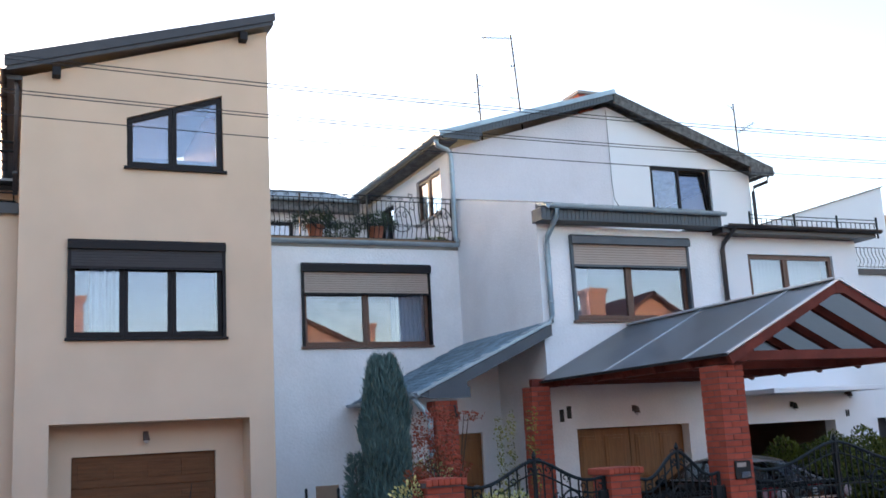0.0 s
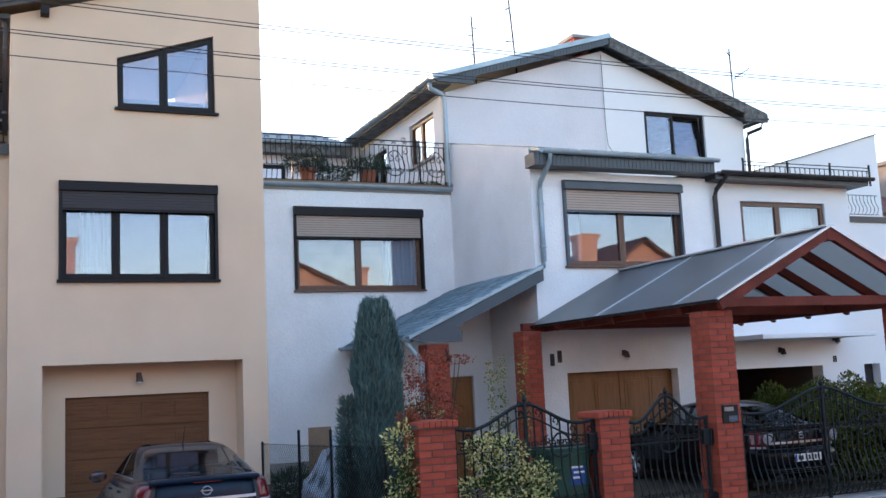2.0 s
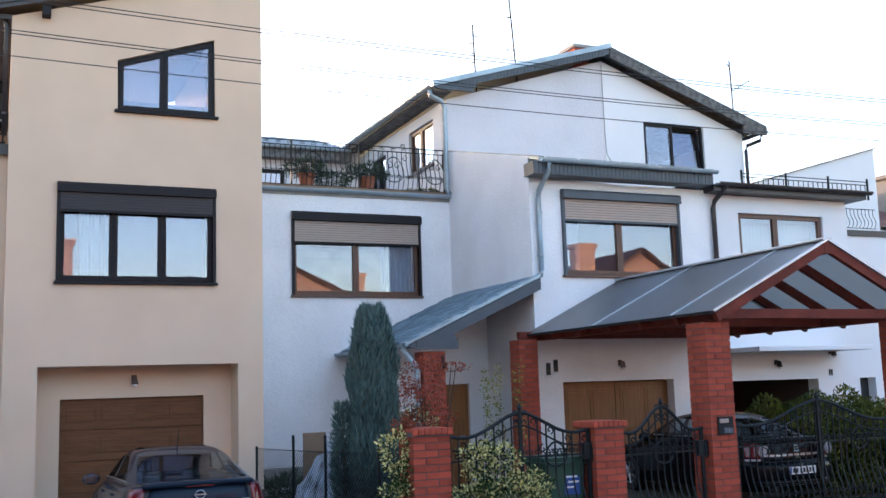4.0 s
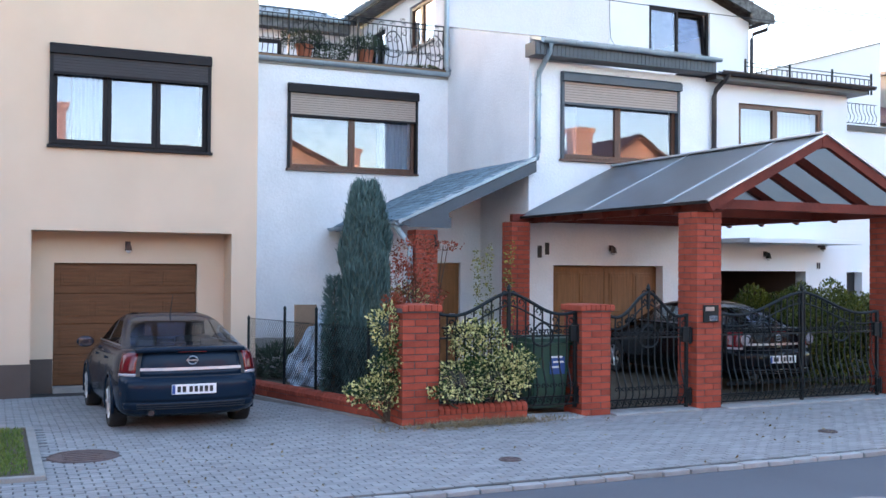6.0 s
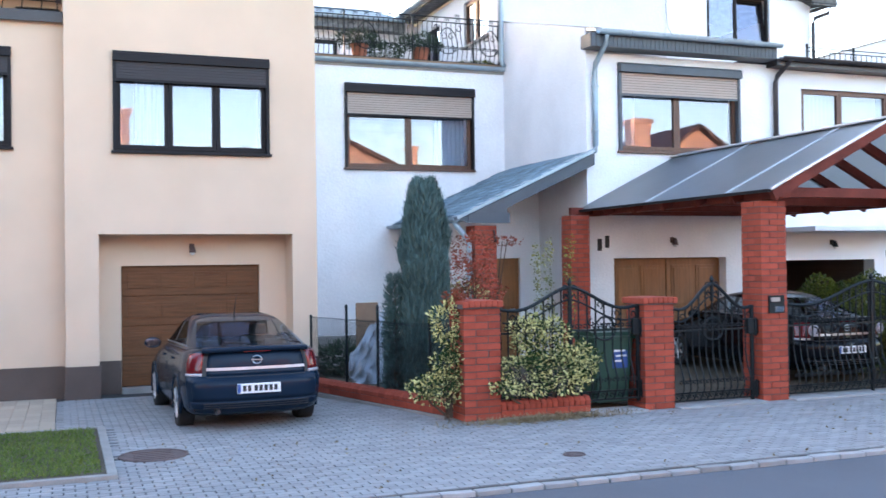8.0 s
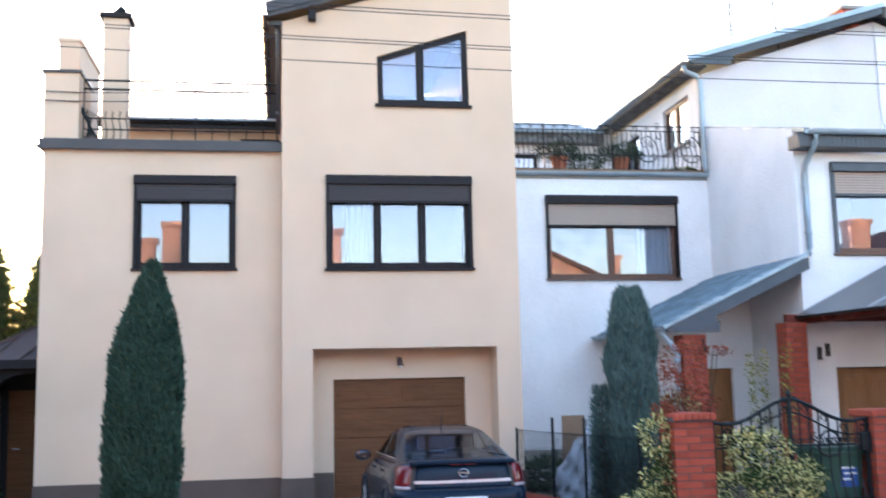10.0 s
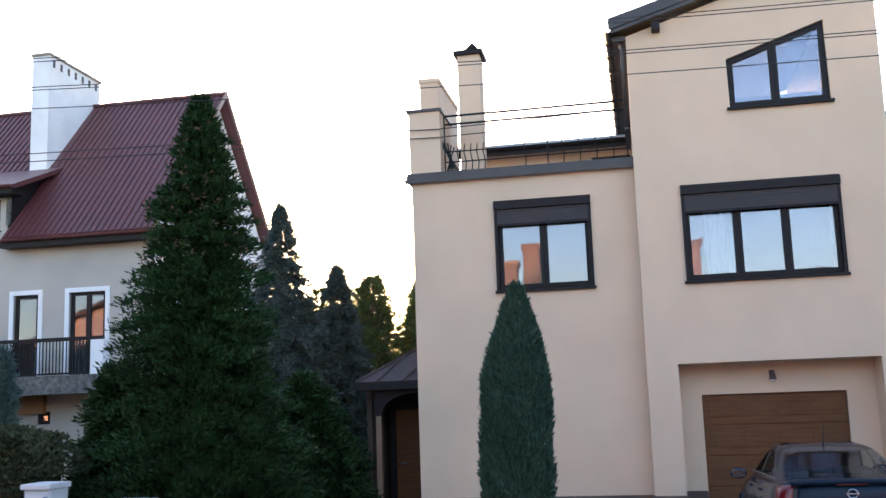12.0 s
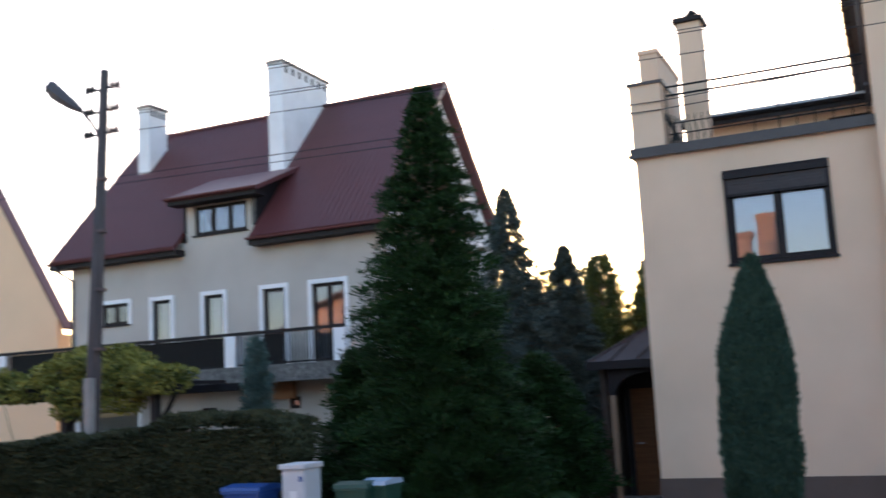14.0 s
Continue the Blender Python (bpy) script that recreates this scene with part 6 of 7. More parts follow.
def car(label, paint, at, rz, rx=0.0, ring_lamps=False):
    c = thing("parked_car", label, "car", at=at)
    c.rotation_euler = (radians(rx), 0, radians(rz))
    axles = (.95, 3.65)
    # body shell with wheel openings
    bm = bmesh.new()
    rings = []
    for i in range(43):
        z = .20 + .83 * i / 42
        half = car_outline(z)
        full = half + [(-x, y) for x, y in reversed(half[1:-1])]
        rings.append([bm.verts.new((x, y, z)) for x, y in full])
    n = len(rings[0])
    for a, b in zip(rings, rings[1:]):
        for k in range(n):
            vs = (a[k], a[(k + 1) % n], b[(k + 1) % n], b[k])
            m = sum((v.co for v in vs), Vector()) / 4
            if abs(m.x) > .6 and any((m.y - y) ** 2 + (m.z - .33) ** 2 < .365 ** 2 for y in axles):
                continue
            bm.faces.new(vs)
    bm.faces.new(rings[-1])
    part("body", bm, paint, c, smooth=True)
    for sg in (-1, 1):
        for y in axles:
            pts = [(sg * .882, y + .37 * math.cos(a), .33 + .37 * math.sin(a)) for a in (math.pi * (-0.10 + 1.2 * i / 24) for i in range(25))]
            part("wheel_arch", tube(bmesh.new(), pts, .022, 8), paint, c, smooth=True)
            part("wheel_well", boxes((sg * .55, sg * .60, y - .42, y + .42, .2, .78)), M_TRIM, c)
    # cabin: one grid, split into glass, pillars and roof
    grid = []
    for z, yr, yf, hw in CAR_CABIN:
        half = [(0, yr), (.30, yr + .004), (.58, yr + .025), (.80, yr + .075), (.90, yr + .15), (.97, yr + .27), (1, yr + .46), (1, 1.98 + (z - 1) * .1), (1, 2.09 + (z - 1) * .1), (.985, yf - .42), (.93, yf - .22), (.82, yf - .09), (.55, yf - .02), (.28, yf), (0, yf)]
        grid.append([(x * hw, y, z) for x, y in half])
    cols = [("rear_window", M_CARGLASS, 0, 4), ("rear_pillar", paint, 4, 6), ("rear_side_window", M_CARGLASS, 6, 7), ("door_pillar", M_TRIM, 7, 8), ("front_side_window", M_CARGLASS, 8, 9), ("front_pillar", paint, 9, 11), ("windscreen", M_CARGLASS, 11, 14)]
    def shell(name, m, spans, r0, r1, thick):
        bm = bmesh.new()
        for sg, k0, k1 in spans:
            g = [[bm.verts.new((sg * x, y, z)) for x, y, z in grid[r][k0:k1 + 1]] for r in range(r0, r1 + 1)]
            for a, b in zip(g, g[1:]):
                for k in range(len(a) - 1):
                    bm.faces.new((a[k], a[k + 1], b[k + 1], b[k]))
        bmesh.ops.remove_doubles(bm, verts=bm.verts, dist=0.001)
        if r1 == len(grid) - 1:
            bm.faces.new([v for v in sorted((v for v in bm.verts if v.co.z > grid[-1][0][2] - .001), key=lambda v: math.atan2(v.co.y - 2.0, v.co.x))])
        return part(name, bm, m, c, smooth=True)
    for name, m, k0, k1 in cols:
        if k0 == 0 or k1 == 14:
            p = shell(name, m, ((1, k0, k1), (-1, k0, k1)), 1, 5, 0.01)
        else:
            for sg in (-1, 1):
                p = shell(name, m, ((sg, k0, k1),), 1, 5, 0.01)
    shell("roof", paint, ((1, 0, 14), (-1, 0, 14)), 5, 8, 0.02)
    shell("window_base", paint, ((1, 0, 14), (-1, 0, 14)), 0, 1, 0.02)
    for sg in (-1, 1):
        part("window_strip", tube(bmesh.new(), [(sg * .762, .85, 1.052), (sg * .765, 2.0, 1.055), (sg * .755, 2.95, 1.05)], 0.010, 5), M_CHROME, c)
        for y in (1.40, 2.40):
            part("door_handle", boxes((sg * .872 - .018, sg * .872 + .018, y, y + .2, .86, .888), bevel=0.008), paint, c)
        for y in (1.28, 2.06, 3.12):
            part("door_gap", boxes((sg * .886 - .004, sg * .886 + .004, y, y + .008, .40, .80)), M_TRIM, c)
        bm = bmesh.new()
        bmesh.ops.create_uvsphere(bm, u_segments=14, v_segments=8, radius=1, matrix=Matrix.Translation((sg * 0.98, 2.92, 1.02)) @ Matrix.Diagonal((.125, .07, .082, 1)))
        mir = part("wing_mirror", bm, paint, c, smooth=True)
        part("mirror_glass", boxes((sg * .985 - .09, sg * .985 + .09, 2.842, 2.856, .965, 1.075), bevel=0.01), M_CARGLASS, mir)
        tl = part("tail_lamp", car_patch(9, 14, .735, .985, sg, .010), M_REDLAMP, c, "red tail lamp with a clear strip", smooth=True)
        part("reversing_lamp", car_patch(9, 14, .70, .735, sg, .011, 2), M_CLEARLAMP, tl, smooth=True)
        part("lamp_frame", car_patch(8, 9, .70, .985, sg, .008), M_TRIM, tl)
        if ring_lamps:
            bm = bmesh.new()
            bmesh.ops.create_cone(bm, cap_ends=True, segments=22, radius1=.060, radius2=.052, depth=.05, matrix=pose(sg * .665, .058, .86, 90, 0, sg * 16))
            part("round_lens", bm, M_CLEARLAMP, tl, smooth=False)
            ring = tube(bmesh.new(), [(sg * .665 + .082 * math.cos(a), .040 + .3 * .082 * sg * math.cos(a), .86 + .082 * math.sin(a)) for a in (2 * math.pi * i / 22 for i in range(23))], .014, 6)
            part("lens_ring", ring, M_CLEARLAMP, tl, "bright ring round the lens")
        part("headrest", boxes((sg * .40 - .12, sg * .40 + .12, 1.95, 2.05, 1.10, 1.28), bevel=0.04), M_SEAT, c)
        part("rear_headrest", boxes((sg * .42 - .12, sg * .42 + .12, 1.02, 1.10, .98, 1.10), bevel=0.03), M_SEAT, c)
        part("front_seat", boxes((sg * .38 - .25, sg * .38 + .25, 1.9, 2.05, .5, 1.12), bevel=0.05), M_SEAT, c)
    part("parcel_shelf", boxes((-.66, .66, .42, 1.1, 1.0, 1.02)), M_TRIM, c)
    part("cabin_floor", boxes((-.78, .78, .3, 3.3, .35, .50)), M_TRIM, c)
    part("dashboard", boxes((-.70, .70, 2.85, 3.25, .9, 1.05), bevel=0.05), M_TRIM, c)
    part("rear_seat", boxes((-.66, .66, 1.05, 1.2, .5, 1.03), bevel=0.05), M_SEAT, c)
    # tail
    lid = part("boot_lid", car_both(8, .70, .995, .004, 8), paint, c, smooth=True)
    part("lid_gap", car_both(8, .682, .694, .003, 1), M_TRIM, c)
    part("chrome_strip", car_both(8, .765, .80, .014, 2), M_CHROME, lid)
    bm = bmesh.new()
    g = []
    for i in range(13):
        u = -1 + i / 6
        y = .03 + .06 * u * u
        g.append([bm.verts.new((.66 * u, y + dy, 1.03 - .012 * u * u + dz)) for dy, dz in ((0, -.035), (-.012, 0.0), (0, .018), (.16, .030), (.26, .02), (.2, -.035))])
    for a, b in zip(g, g[1:]):
        for k in range(6):
            bm.faces.new((a[k], a[(k + 1) % 6], b[(k + 1) % 6], b[k]))
    bm.faces.new(g[0])
    bm.faces.new(g[-1])
    part("spoiler_lip", bm, paint, lid, smooth=True)
    part("brake_lamp", boxes((-.17, .17, .036, .050, .985, 1.003)), M_REDLAMP, lid)
    bm = bmesh.new()
    tube(bm, [(.058 * math.cos(a), .045, .885 + .050 * math.sin(a)) for a in (2 * math.pi * i / 18 for i in range(19))], .008, 6)
    box(bm, -.075, .075, .038, .052, .878, .892)
    part("emblem_ring", bm, M_CHROME, lid, "round chrome emblem")
    bmp = part("bumper", car_both(12, .40, .66, .006, 6), paint, c, smooth=True)
    pl = part("number_plate", boxes((-.27, .27, -.075, -.050, .48, .60), bevel=0.004), M_PLATE, bmp, "white number plate with plain dark bars")
    part("plate_band", boxes((-.268, -.23, -.078, -.0755, .485, .595)), M_BLUE, pl)
    for i in range(7):
        x = -.205 + i * .062 + (.02 if i > 1 else 0)
        part("plate_bar", boxes((x, x + .042, -.078, -.0755, .505, .577)), M_INK, pl)
    part("lower_valance", car_both(13, .285, .385, .010, 3), paint, c, smooth=True)
    for i in range(3):
        part("valance_rib", car_both(9, .30 + i * .028, .312 + i * .028, .016, 1), M_TRIM, c)
    part("exhaust_tip", tube(bmesh.new(), [(-.50, -.015, .262), (-.50, .25, .262)], .040, 14, False), M_CHROME, c)
    part("exhaust_pipe", tube(bmesh.new(), [(-.50, .0, .262), (-.50, .4, .262)], .036, 12), M_INK, c)
    part("rear_wiper", tube(bmesh.new(), [(-.02, .36, 1.068), (-.02, .40, 1.085), (-.34, .43, 1.095)], .010, 5), M_TRIM, c)
    part("aerial", tube(bmesh.new(), [(0, 1.62, 1.425), (0, 1.42, 1.70)], [.009, .003], 5), M_TRIM, c)
    part("underbody", boxes((-.58, .58, .55, 4.3, .17, .30), bevel=0.03), M_RUBBER, c)
    # wheels
    for sg in (-1, 1):
        for y in (.95, 3.65):
            bm = bmesh.new()
            prof = [(.10, .20), (.105, .28), (.10, .315), (.06, .325), (-.06, .325), (-.10, .315), (-.105, .28), (-.10, .20)]
            rings = []
            for k in range(28):
                a = 2 * math.pi * k / 28
                rings.append([bm.verts.new((x, r * math.cos(a), r * math.sin(a))) for x, r in prof])
            for a, b in zip(rings, rings[1:] + rings[:1]):
                for i in range(len(prof)):
                    j = (i + 1) % len(prof)
                    bm.faces.new((a[i], a[j], b[j], b[i]))
            w = part("wheel", bm, M_RUBBER, c, "black tyre on a silver alloy rim", smooth=True)
            w.matrix_basis = pose(sg * .785, y, .325)
            bm = bmesh.new()
            bmesh.ops.create_cone(bm, cap_ends=True, segments=28, radius1=.215, radius2=.215, depth=.05, matrix=pose(sg * .03, 0, 0, 0, 90, 0))
            part("wheel_disc", bm, M_TRIM, w)
            bm = bmesh.new()
            tube(bm, [(sg * .085, .205 * math.cos(a), .205 * math.sin(a)) for a in (2 * math.pi * i / 24 for i in range(25))], .016, 6)
            for i in range(7):
                a = 2 * math.pi * i / 7
                tube(bm, [(sg * .085, .03 * math.cos(a), .03 * math.sin(a)), (sg * .095, .20 * math.cos(a), .20 * math.sin(a))], [.03, .02], 6)
            bmesh.ops.create_cone(bm, cap_ends=True, segments=14, radius1=.04, radius2=.035, depth=.04, matrix=pose(sg * .085, 0, 0, 0, 90, 0))
            part("rim", bm, M_RIM, w)
    return c


car("navy blue saloon parked nose-in on the driveway before the garage", M_NAVY, (2.285, -4.93, 0.0), 1.0, -1.6)
car("black saloon parked behind the drive gates under the carport", M_BLACKPAINT, (11.92, -4.62, 0.04), -1.0, 0.0, True)


# ---- bins and cabinets ----
def bin_(label, x, y, w, d, h, m, lidm, rz=0.0, sticker=False):
    b = thing("wheelie_bin", label, "bin", at=(x, y, 0.03))
    b.rotation_euler = (0, 0, radians(rz))
    bm = bmesh.new()
    lo = [(-w * .42, -d * .38), (w * .42, -d * .38), (w * .42, d * .40), (-w * .42, d * .40)]
    hi = [(-w * .5, -d * .5), (w * .5, -d * .5), (w * .5, d * .5), (-w * .5, d * .5)]
    A = [bm.verts.new((*p, 0.06)) for p in lo]
    B = [bm.verts.new((*p, h * .9)) for p in hi]
    bm.faces.new(A)
    bm.faces.new(B)
    for i in range(4):
        bm.faces.new((A[i], A[(i + 1) % 4], B[(i + 1) % 4], B[i]))
    bmesh.ops.bevel(bm, geom=list(bm.edges), offset=0.02, segments=2, affect="EDGES")
    part("body", bm, m, b)
    part("rim", boxes((-w * .53, w * .53, -d * .53, d * .53, h * .87, h * .91), bevel=0.01), m, b)
    bm = bmesh.new()
    prism(bm, [(-d * .54, h * .915), (d * .54, h * .915), (d * .50, h * .98), (0, h), (-d * .50, h * .965)], -w * .54, w * .54, "x")
    part("lid", bm, lidm, b)
    part("handle", tube(bmesh.new(), [(-w * .4, d * .56, h * .90), (w * .4, d * .56, h * .90)], 0.018, 6), m, b)
    for s in (-1, 1):
        part("wheel", tube(bmesh.new(), [(s * w * .46 - .025, d * .36, .1), (s * w * .46 + .025, d * .36, .1)], .1, 14), M_RUBBER, b)
    if sticker:
        st = part("sticker", boxes((-.02, .22, -d * .475, -d * .462, h * .50, h * .78)), M_BLUE, b, "blue sticker with white bars of writing")
        for i, (a, e) in enumerate(((0.0, .18), (0.03, .2), (0.0, .12))):
            part("sticker_bar", boxes((a, e, -d * .48, -d * .4755, h * (.71 - .065 * i), h * (.735 - .065 * i))), M_PLATE, st)
    return b


bin_("dark green wheelie bin with a blue sticker behind the railing", 7.16, -5.0, 0.62, 0.6, 1.08, M_GREENBIN, M_GREENBIN, 0, True)
bin_("blue plastic bin by the hedge", -8.27, -5.80, 0.58, 0.52, 0.98, M_BLUE, M_BLUE)
bin_("dark green wheelie bin by the big conifer", -6.84, -5.4, 0.46, 0.45, 0.96, M_GREENBIN, M_GREENBIN, 6)
bin_("green bin with a pale blue lid by the big conifer", -6.57, -5.2, 0.36, 0.45, 0.98, M_GREENBIN, M_PALEBIN, -4)
cab = thing("utility_cabinet", "light grey plastic utility cabinet by the hedge", "cabinet", at=(-7.46, -5.80, 0.0))
part("body", boxes((-.18, .18, -.2, .2, 0, 1.20), bevel=0.015), M_CABINET, cab)
part("door", boxes((-.155, .155, -.222, -.2, .12, 1.17), bevel=0.008), M_CABINET, cab)
part("roof", boxes((-.205, .205, -.25, .23, 1.20, 1.27), bevel=0.015), M_CABINET, cab)
part("lock", boxes((-.15, -.11, -.24, -.222, .55, .70), bevel=0.006), M_INK, cab)
part("sticker", boxes((-.05, .06, -.226, -.222, .82, .92)), M_PLATE, cab)
part("badge", boxes((.10, .15, -.226, -.222, 1.04, 1.11)), M_BLUE, cab)

# ---- garden clutter behind the mesh fence ----
tp = bmesh.new()
N = 14
gridv = [[tp.verts.new((4.56 + 0.80 * i / N + 0.05 * math.sin(j * 1.7), -0.9 - 0.25 * j / N + 0.08 * math.sin(i * 1.3 + j), 0.03 + (1.42 * (1 - j / N) * (0.25 + 0.75 * (i / N) ** 0.8)) + 0.03 * math.sin(i * 2.1 + j * 1.4))) for j in range(N + 1)] for i in range(N + 1)]
for i in range(N):
    for j in range(N):
        tp.faces.new((gridv[i][j], gridv[i + 1][j], gridv[i + 1][j + 1], gridv[i][j + 1]))
r = bmesh.ops.extrude_face_region(tp, geom=list(tp.faces))
bmesh.ops.translate(tp, vec=(0, 0.02, -0.02), verts=[v for v in r["geom"] if isinstance(v, bmesh.types.BMVert)])
o = part("tarpaulin", tp, M_TARP, smooth=True)
tagged(o, "pale plastic tarpaulin draped over stacked garden things", "tarpaulin")
o = part("board", boxes((4.82, 5.22, -0.5, -0.45, 0.02, 1.38), bevel=0.006), M_BOARD)
tagged(o, "brown fibre board propped upright behind the mesh fence", "board")
gw = part("garden_wall", boxes((4.5, 6.8, 2.0, 2.2, -0.1, 0.62)), M_CONCRETE)
tagged(gw, "low grey concrete wall at the back of the bed", "wall", kind="structure")


# ---- plants ----
def lumps(rng, k=7):
    return rng.uniform(0, 6.28, k), rng.integers(2, 9, k), rng.uniform(2, 14, k)


def column_points(n, h, prof, rng, rough=0.16, fill=0.35):
    """Points in the outer shell of an upright plant; prof(u): radius at the height u * h."""
    ph, ka, kz = lumps(rng)
    u = rng.uniform(0, 1, n * 3)
    rmax = max(prof(i / 40) for i in range(41))
    pr = np.array([prof(a) for a in u])
    keep = rng.uniform(0, rmax, len(u)) < pr + 0.12 * rmax
    u, pr = u[keep][:n], pr[keep][:n]
    a = rng.uniform(0, 2 * np.pi, len(u))
    bump = sum(np.sin(ka[i] * a + kz[i] * u * 3 + ph[i]) for i in range(len(ph))) / 3.0
    r = pr * (1 + rough * bump) * (1 - fill * rng.uniform(0, 1, len(u)) ** 2.0)
    out = np.stack([np.cos(a), np.sin(a), np.zeros_like(a)], 1)
    return out * r[:, None] + np.stack([np.zeros_like(u), np.zeros_like(u), u * h], 1), out


def conifer(label, x, y, z, h, prof, n, ln, wd, m, seed, up=1.0, outw=0.7, rough=0.16, fill=0.35, jitter=0.35, name="conifer_tree", core=True, lean=0.0):
    rng = np.random.default_rng(seed)
    t = thing(name, label, "tree", at=(x, y, z))
    P, out = column_points(n, h, prof, rng, rough, fill)
    P[:, 0] += lean * (P[:, 2] / h) ** 2
    Nn = out * outw + np.array([0, 0, up])
    part("trunk", tube(bmesh.new(), [(0, 0, 0), (0.02, 0, h * .5), (0, 0, h * .93)], [max(0.05, h * .018), h * .011, 0.012], 8), M_BARK, t)
    bm = bmesh.new()
    for i in range(10):
        a = i * 2.4
        zz = h * (0.1 + 0.075 * i)
        rr = prof(zz / h) * 0.7
        tube(bm, [(0, 0, zz), (rr * math.cos(a), rr * math.sin(a), zz + 0.12 * h * 0.3)], [0.03, 0.008], 5)
    tagged(part("limb", bm, M_BARK, t), kind="stuff")
    if core:
        bm = bmesh.new()
        K = 14
        ringsv = []
        for i in range(15):
            u = 0.02 + 0.9 * i / 14
            rr, dx = prof(u) * 0.78, lean * u * u
            ringsv.append([bm.verts.new((dx + rr * math.cos(2 * math.pi * k / K) * (1 + 0.1 * math.sin(3 * k + i)), rr * math.sin(2 * math.pi * k / K), u * h)) for k in range(K)])
        for a, b in zip(ringsv, ringsv[1:]):
            for k in range(K):
                bm.faces.new((a[k], a[(k + 1) % K], b[(k + 1) % K], b[k]))
        part("inner_foliage", bm, m, t)
    leaves("crown", P, Nn, ln, wd, m, t, jitter=jitter, seed=seed)
    return t


def branchy(label, x, y, z, h, prof, nb, per, ln, wd, m, seed, droop=-0.15, rise=0.35, low=0.02, name="conifer_tree", spread=0.16, jitter=0.5, whorl=0.0):
    """A conifer of many single branches, each with its own cloud of sprays, with gaps between them."""
    rng = np.random.default_rng(seed)
    t = thing(name, label, "tree", at=(x, y, z))
    part("trunk", tube(bmesh.new(), [(0, 0, 0), (0.03, 0, h * .5), (0, 0, h * .97)], [max(0.06, h * .02), h * .011, 0.01], 8), M_BARK, t)
    P, D = [], []
    bm = bmesh.new()
    golden = 2.39996
    for i in range(nb):
        u = low + (1 - low) * (1 - (1 - (i + 0.5) / nb) ** 0.92)
        a = i * golden + rng.uniform(-0.4, 0.4)
        if whorl and u < 0.86:
            u = min(0.995, (round(u * h / whorl) * whorl + rng.normal(0, whorl * 0.30)) / h)
        R = prof(max(0.0, min(u, 1.0))) * rng.uniform(0.72, 1.16)
        out = np.array([math.cos(a), math.sin(a), 0.0])
        k = max(14, int(per * (0.2 + 0.95 * R / max(0.1, prof(0.1)))))
        q = rng.uniform(0.15, 1.0, k) ** 0.7
        base = np.array([0, 0, u * h])
        lift = rise * R * q - (rise - droop) * R * q * q
        pos = base + out * (R * q)[:, None] + np.array([0, 0, 1.0]) * lift[:, None]
        pos += rng.normal(0, 1, (k, 3)) * (spread * (0.35 + 0.65 * R) * (1.1 - 0.55 * q))[:, None] * np.array([1, 1, 0.55])
        P.append(pos)
        D.append(np.tile(out + np.array([0, 0, rise * 0.8]), (k, 1)))
        if i % 3 == 0 and R > 0.25:
            tube(bm, [(0, 0, u * h), tuple(base + out * R * 0.85 + np.array([0, 0, rise * R * 0.4]))], [0.022, 0.006], 4)
    tagged(part("limb", bm, M_BARK, t), kind="stuff")
    K = 12
    bm = bmesh.new()
    rv = []
    for i in range(12):
        u = low + 0.74 * i / 11
        rr = prof(u) * 0.46 * (1 - 0.5 * i / 11)
        rv.append([bm.verts.new((rr * math.cos(6.2832 * k / K) * (1 + 0.25 * math.sin(3 * k + 2 * i)), rr * math.sin(6.2832 * k / K) * (1 + 0.25 * math.cos(2 * k + 3 * i)), u * h)) for k in range(K)])
    for p0, p1 in zip(rv, rv[1:]):
        for k in range(K):
            bm.faces.new((p0[k], p0[(k + 1) % K], p1[(k + 1) % K], p1[k]))
    part("inner_foliage", bm, m, t)
    P, D = np.concatenate(P), np.concatenate(D)
    ok = P[:, 2] > 0.02
    leaves("crown", P[ok], D[ok], ln, wd, m, t, jitter=jitter, seed=seed)
    return t


def blob_points(n, blobs, rng):
    """Points near the skins of overlapping ellipsoids."""
    P, O = [], []
    vol = np.array([a[3] * a[4] + a[4] * a[5] + a[3] * a[5] for a in blobs])
    for b, k in zip(blobs, (n * vol / vol.sum()).astype(int)):
        d = rng.normal(0, 1, (k, 3))
        d /= np.linalg.norm(d, axis=1)[:, None]
        r = 1 - 0.5 * rng.uniform(0, 1, k) ** 2
        r *= 1 + 0.13 * np.sin(5 * d[:, 0] + b[0] * 3) + 0.13 * np.sin(6 * d[:, 2] + b[1])
        P.append(np.array(b[:3]) + d * r[:, None] * np.array(b[3:6]))
        O.append(d)
    P, O = np.concatenate(P), np.concatenate(O)
    ok = P[:, 2] > 0.0
    return P[ok], O[ok]


def bush(label, x, y, z, blobs, n, ln, wd, m, seed, name="shrub", stems=5, jitter=0.8, up=0.3, cat="shrub"):
    rng = np.random.default_rng(seed)
    t = thing(name, label, cat, at=(x, y, z))
    P, O = blob_points(n, blobs, rng)
    for i in range(stems):
        b = blobs[i % len(blobs)]
        part("stem", tube(bmesh.new(), [(b[0] * .3 + .03 * i, b[1] * .3, 0), (b[0] * .7, b[1] * .7, b[2] * .5), (b[0] + .1 * math.sin(i), b[1], b[2])], [.02, .014, .006], 5), M_BARK, t)
    leaves("foliage", P, O + np.array([0, 0, up]), ln, wd, m, t, jitter=jitter, seed=seed)
    return t


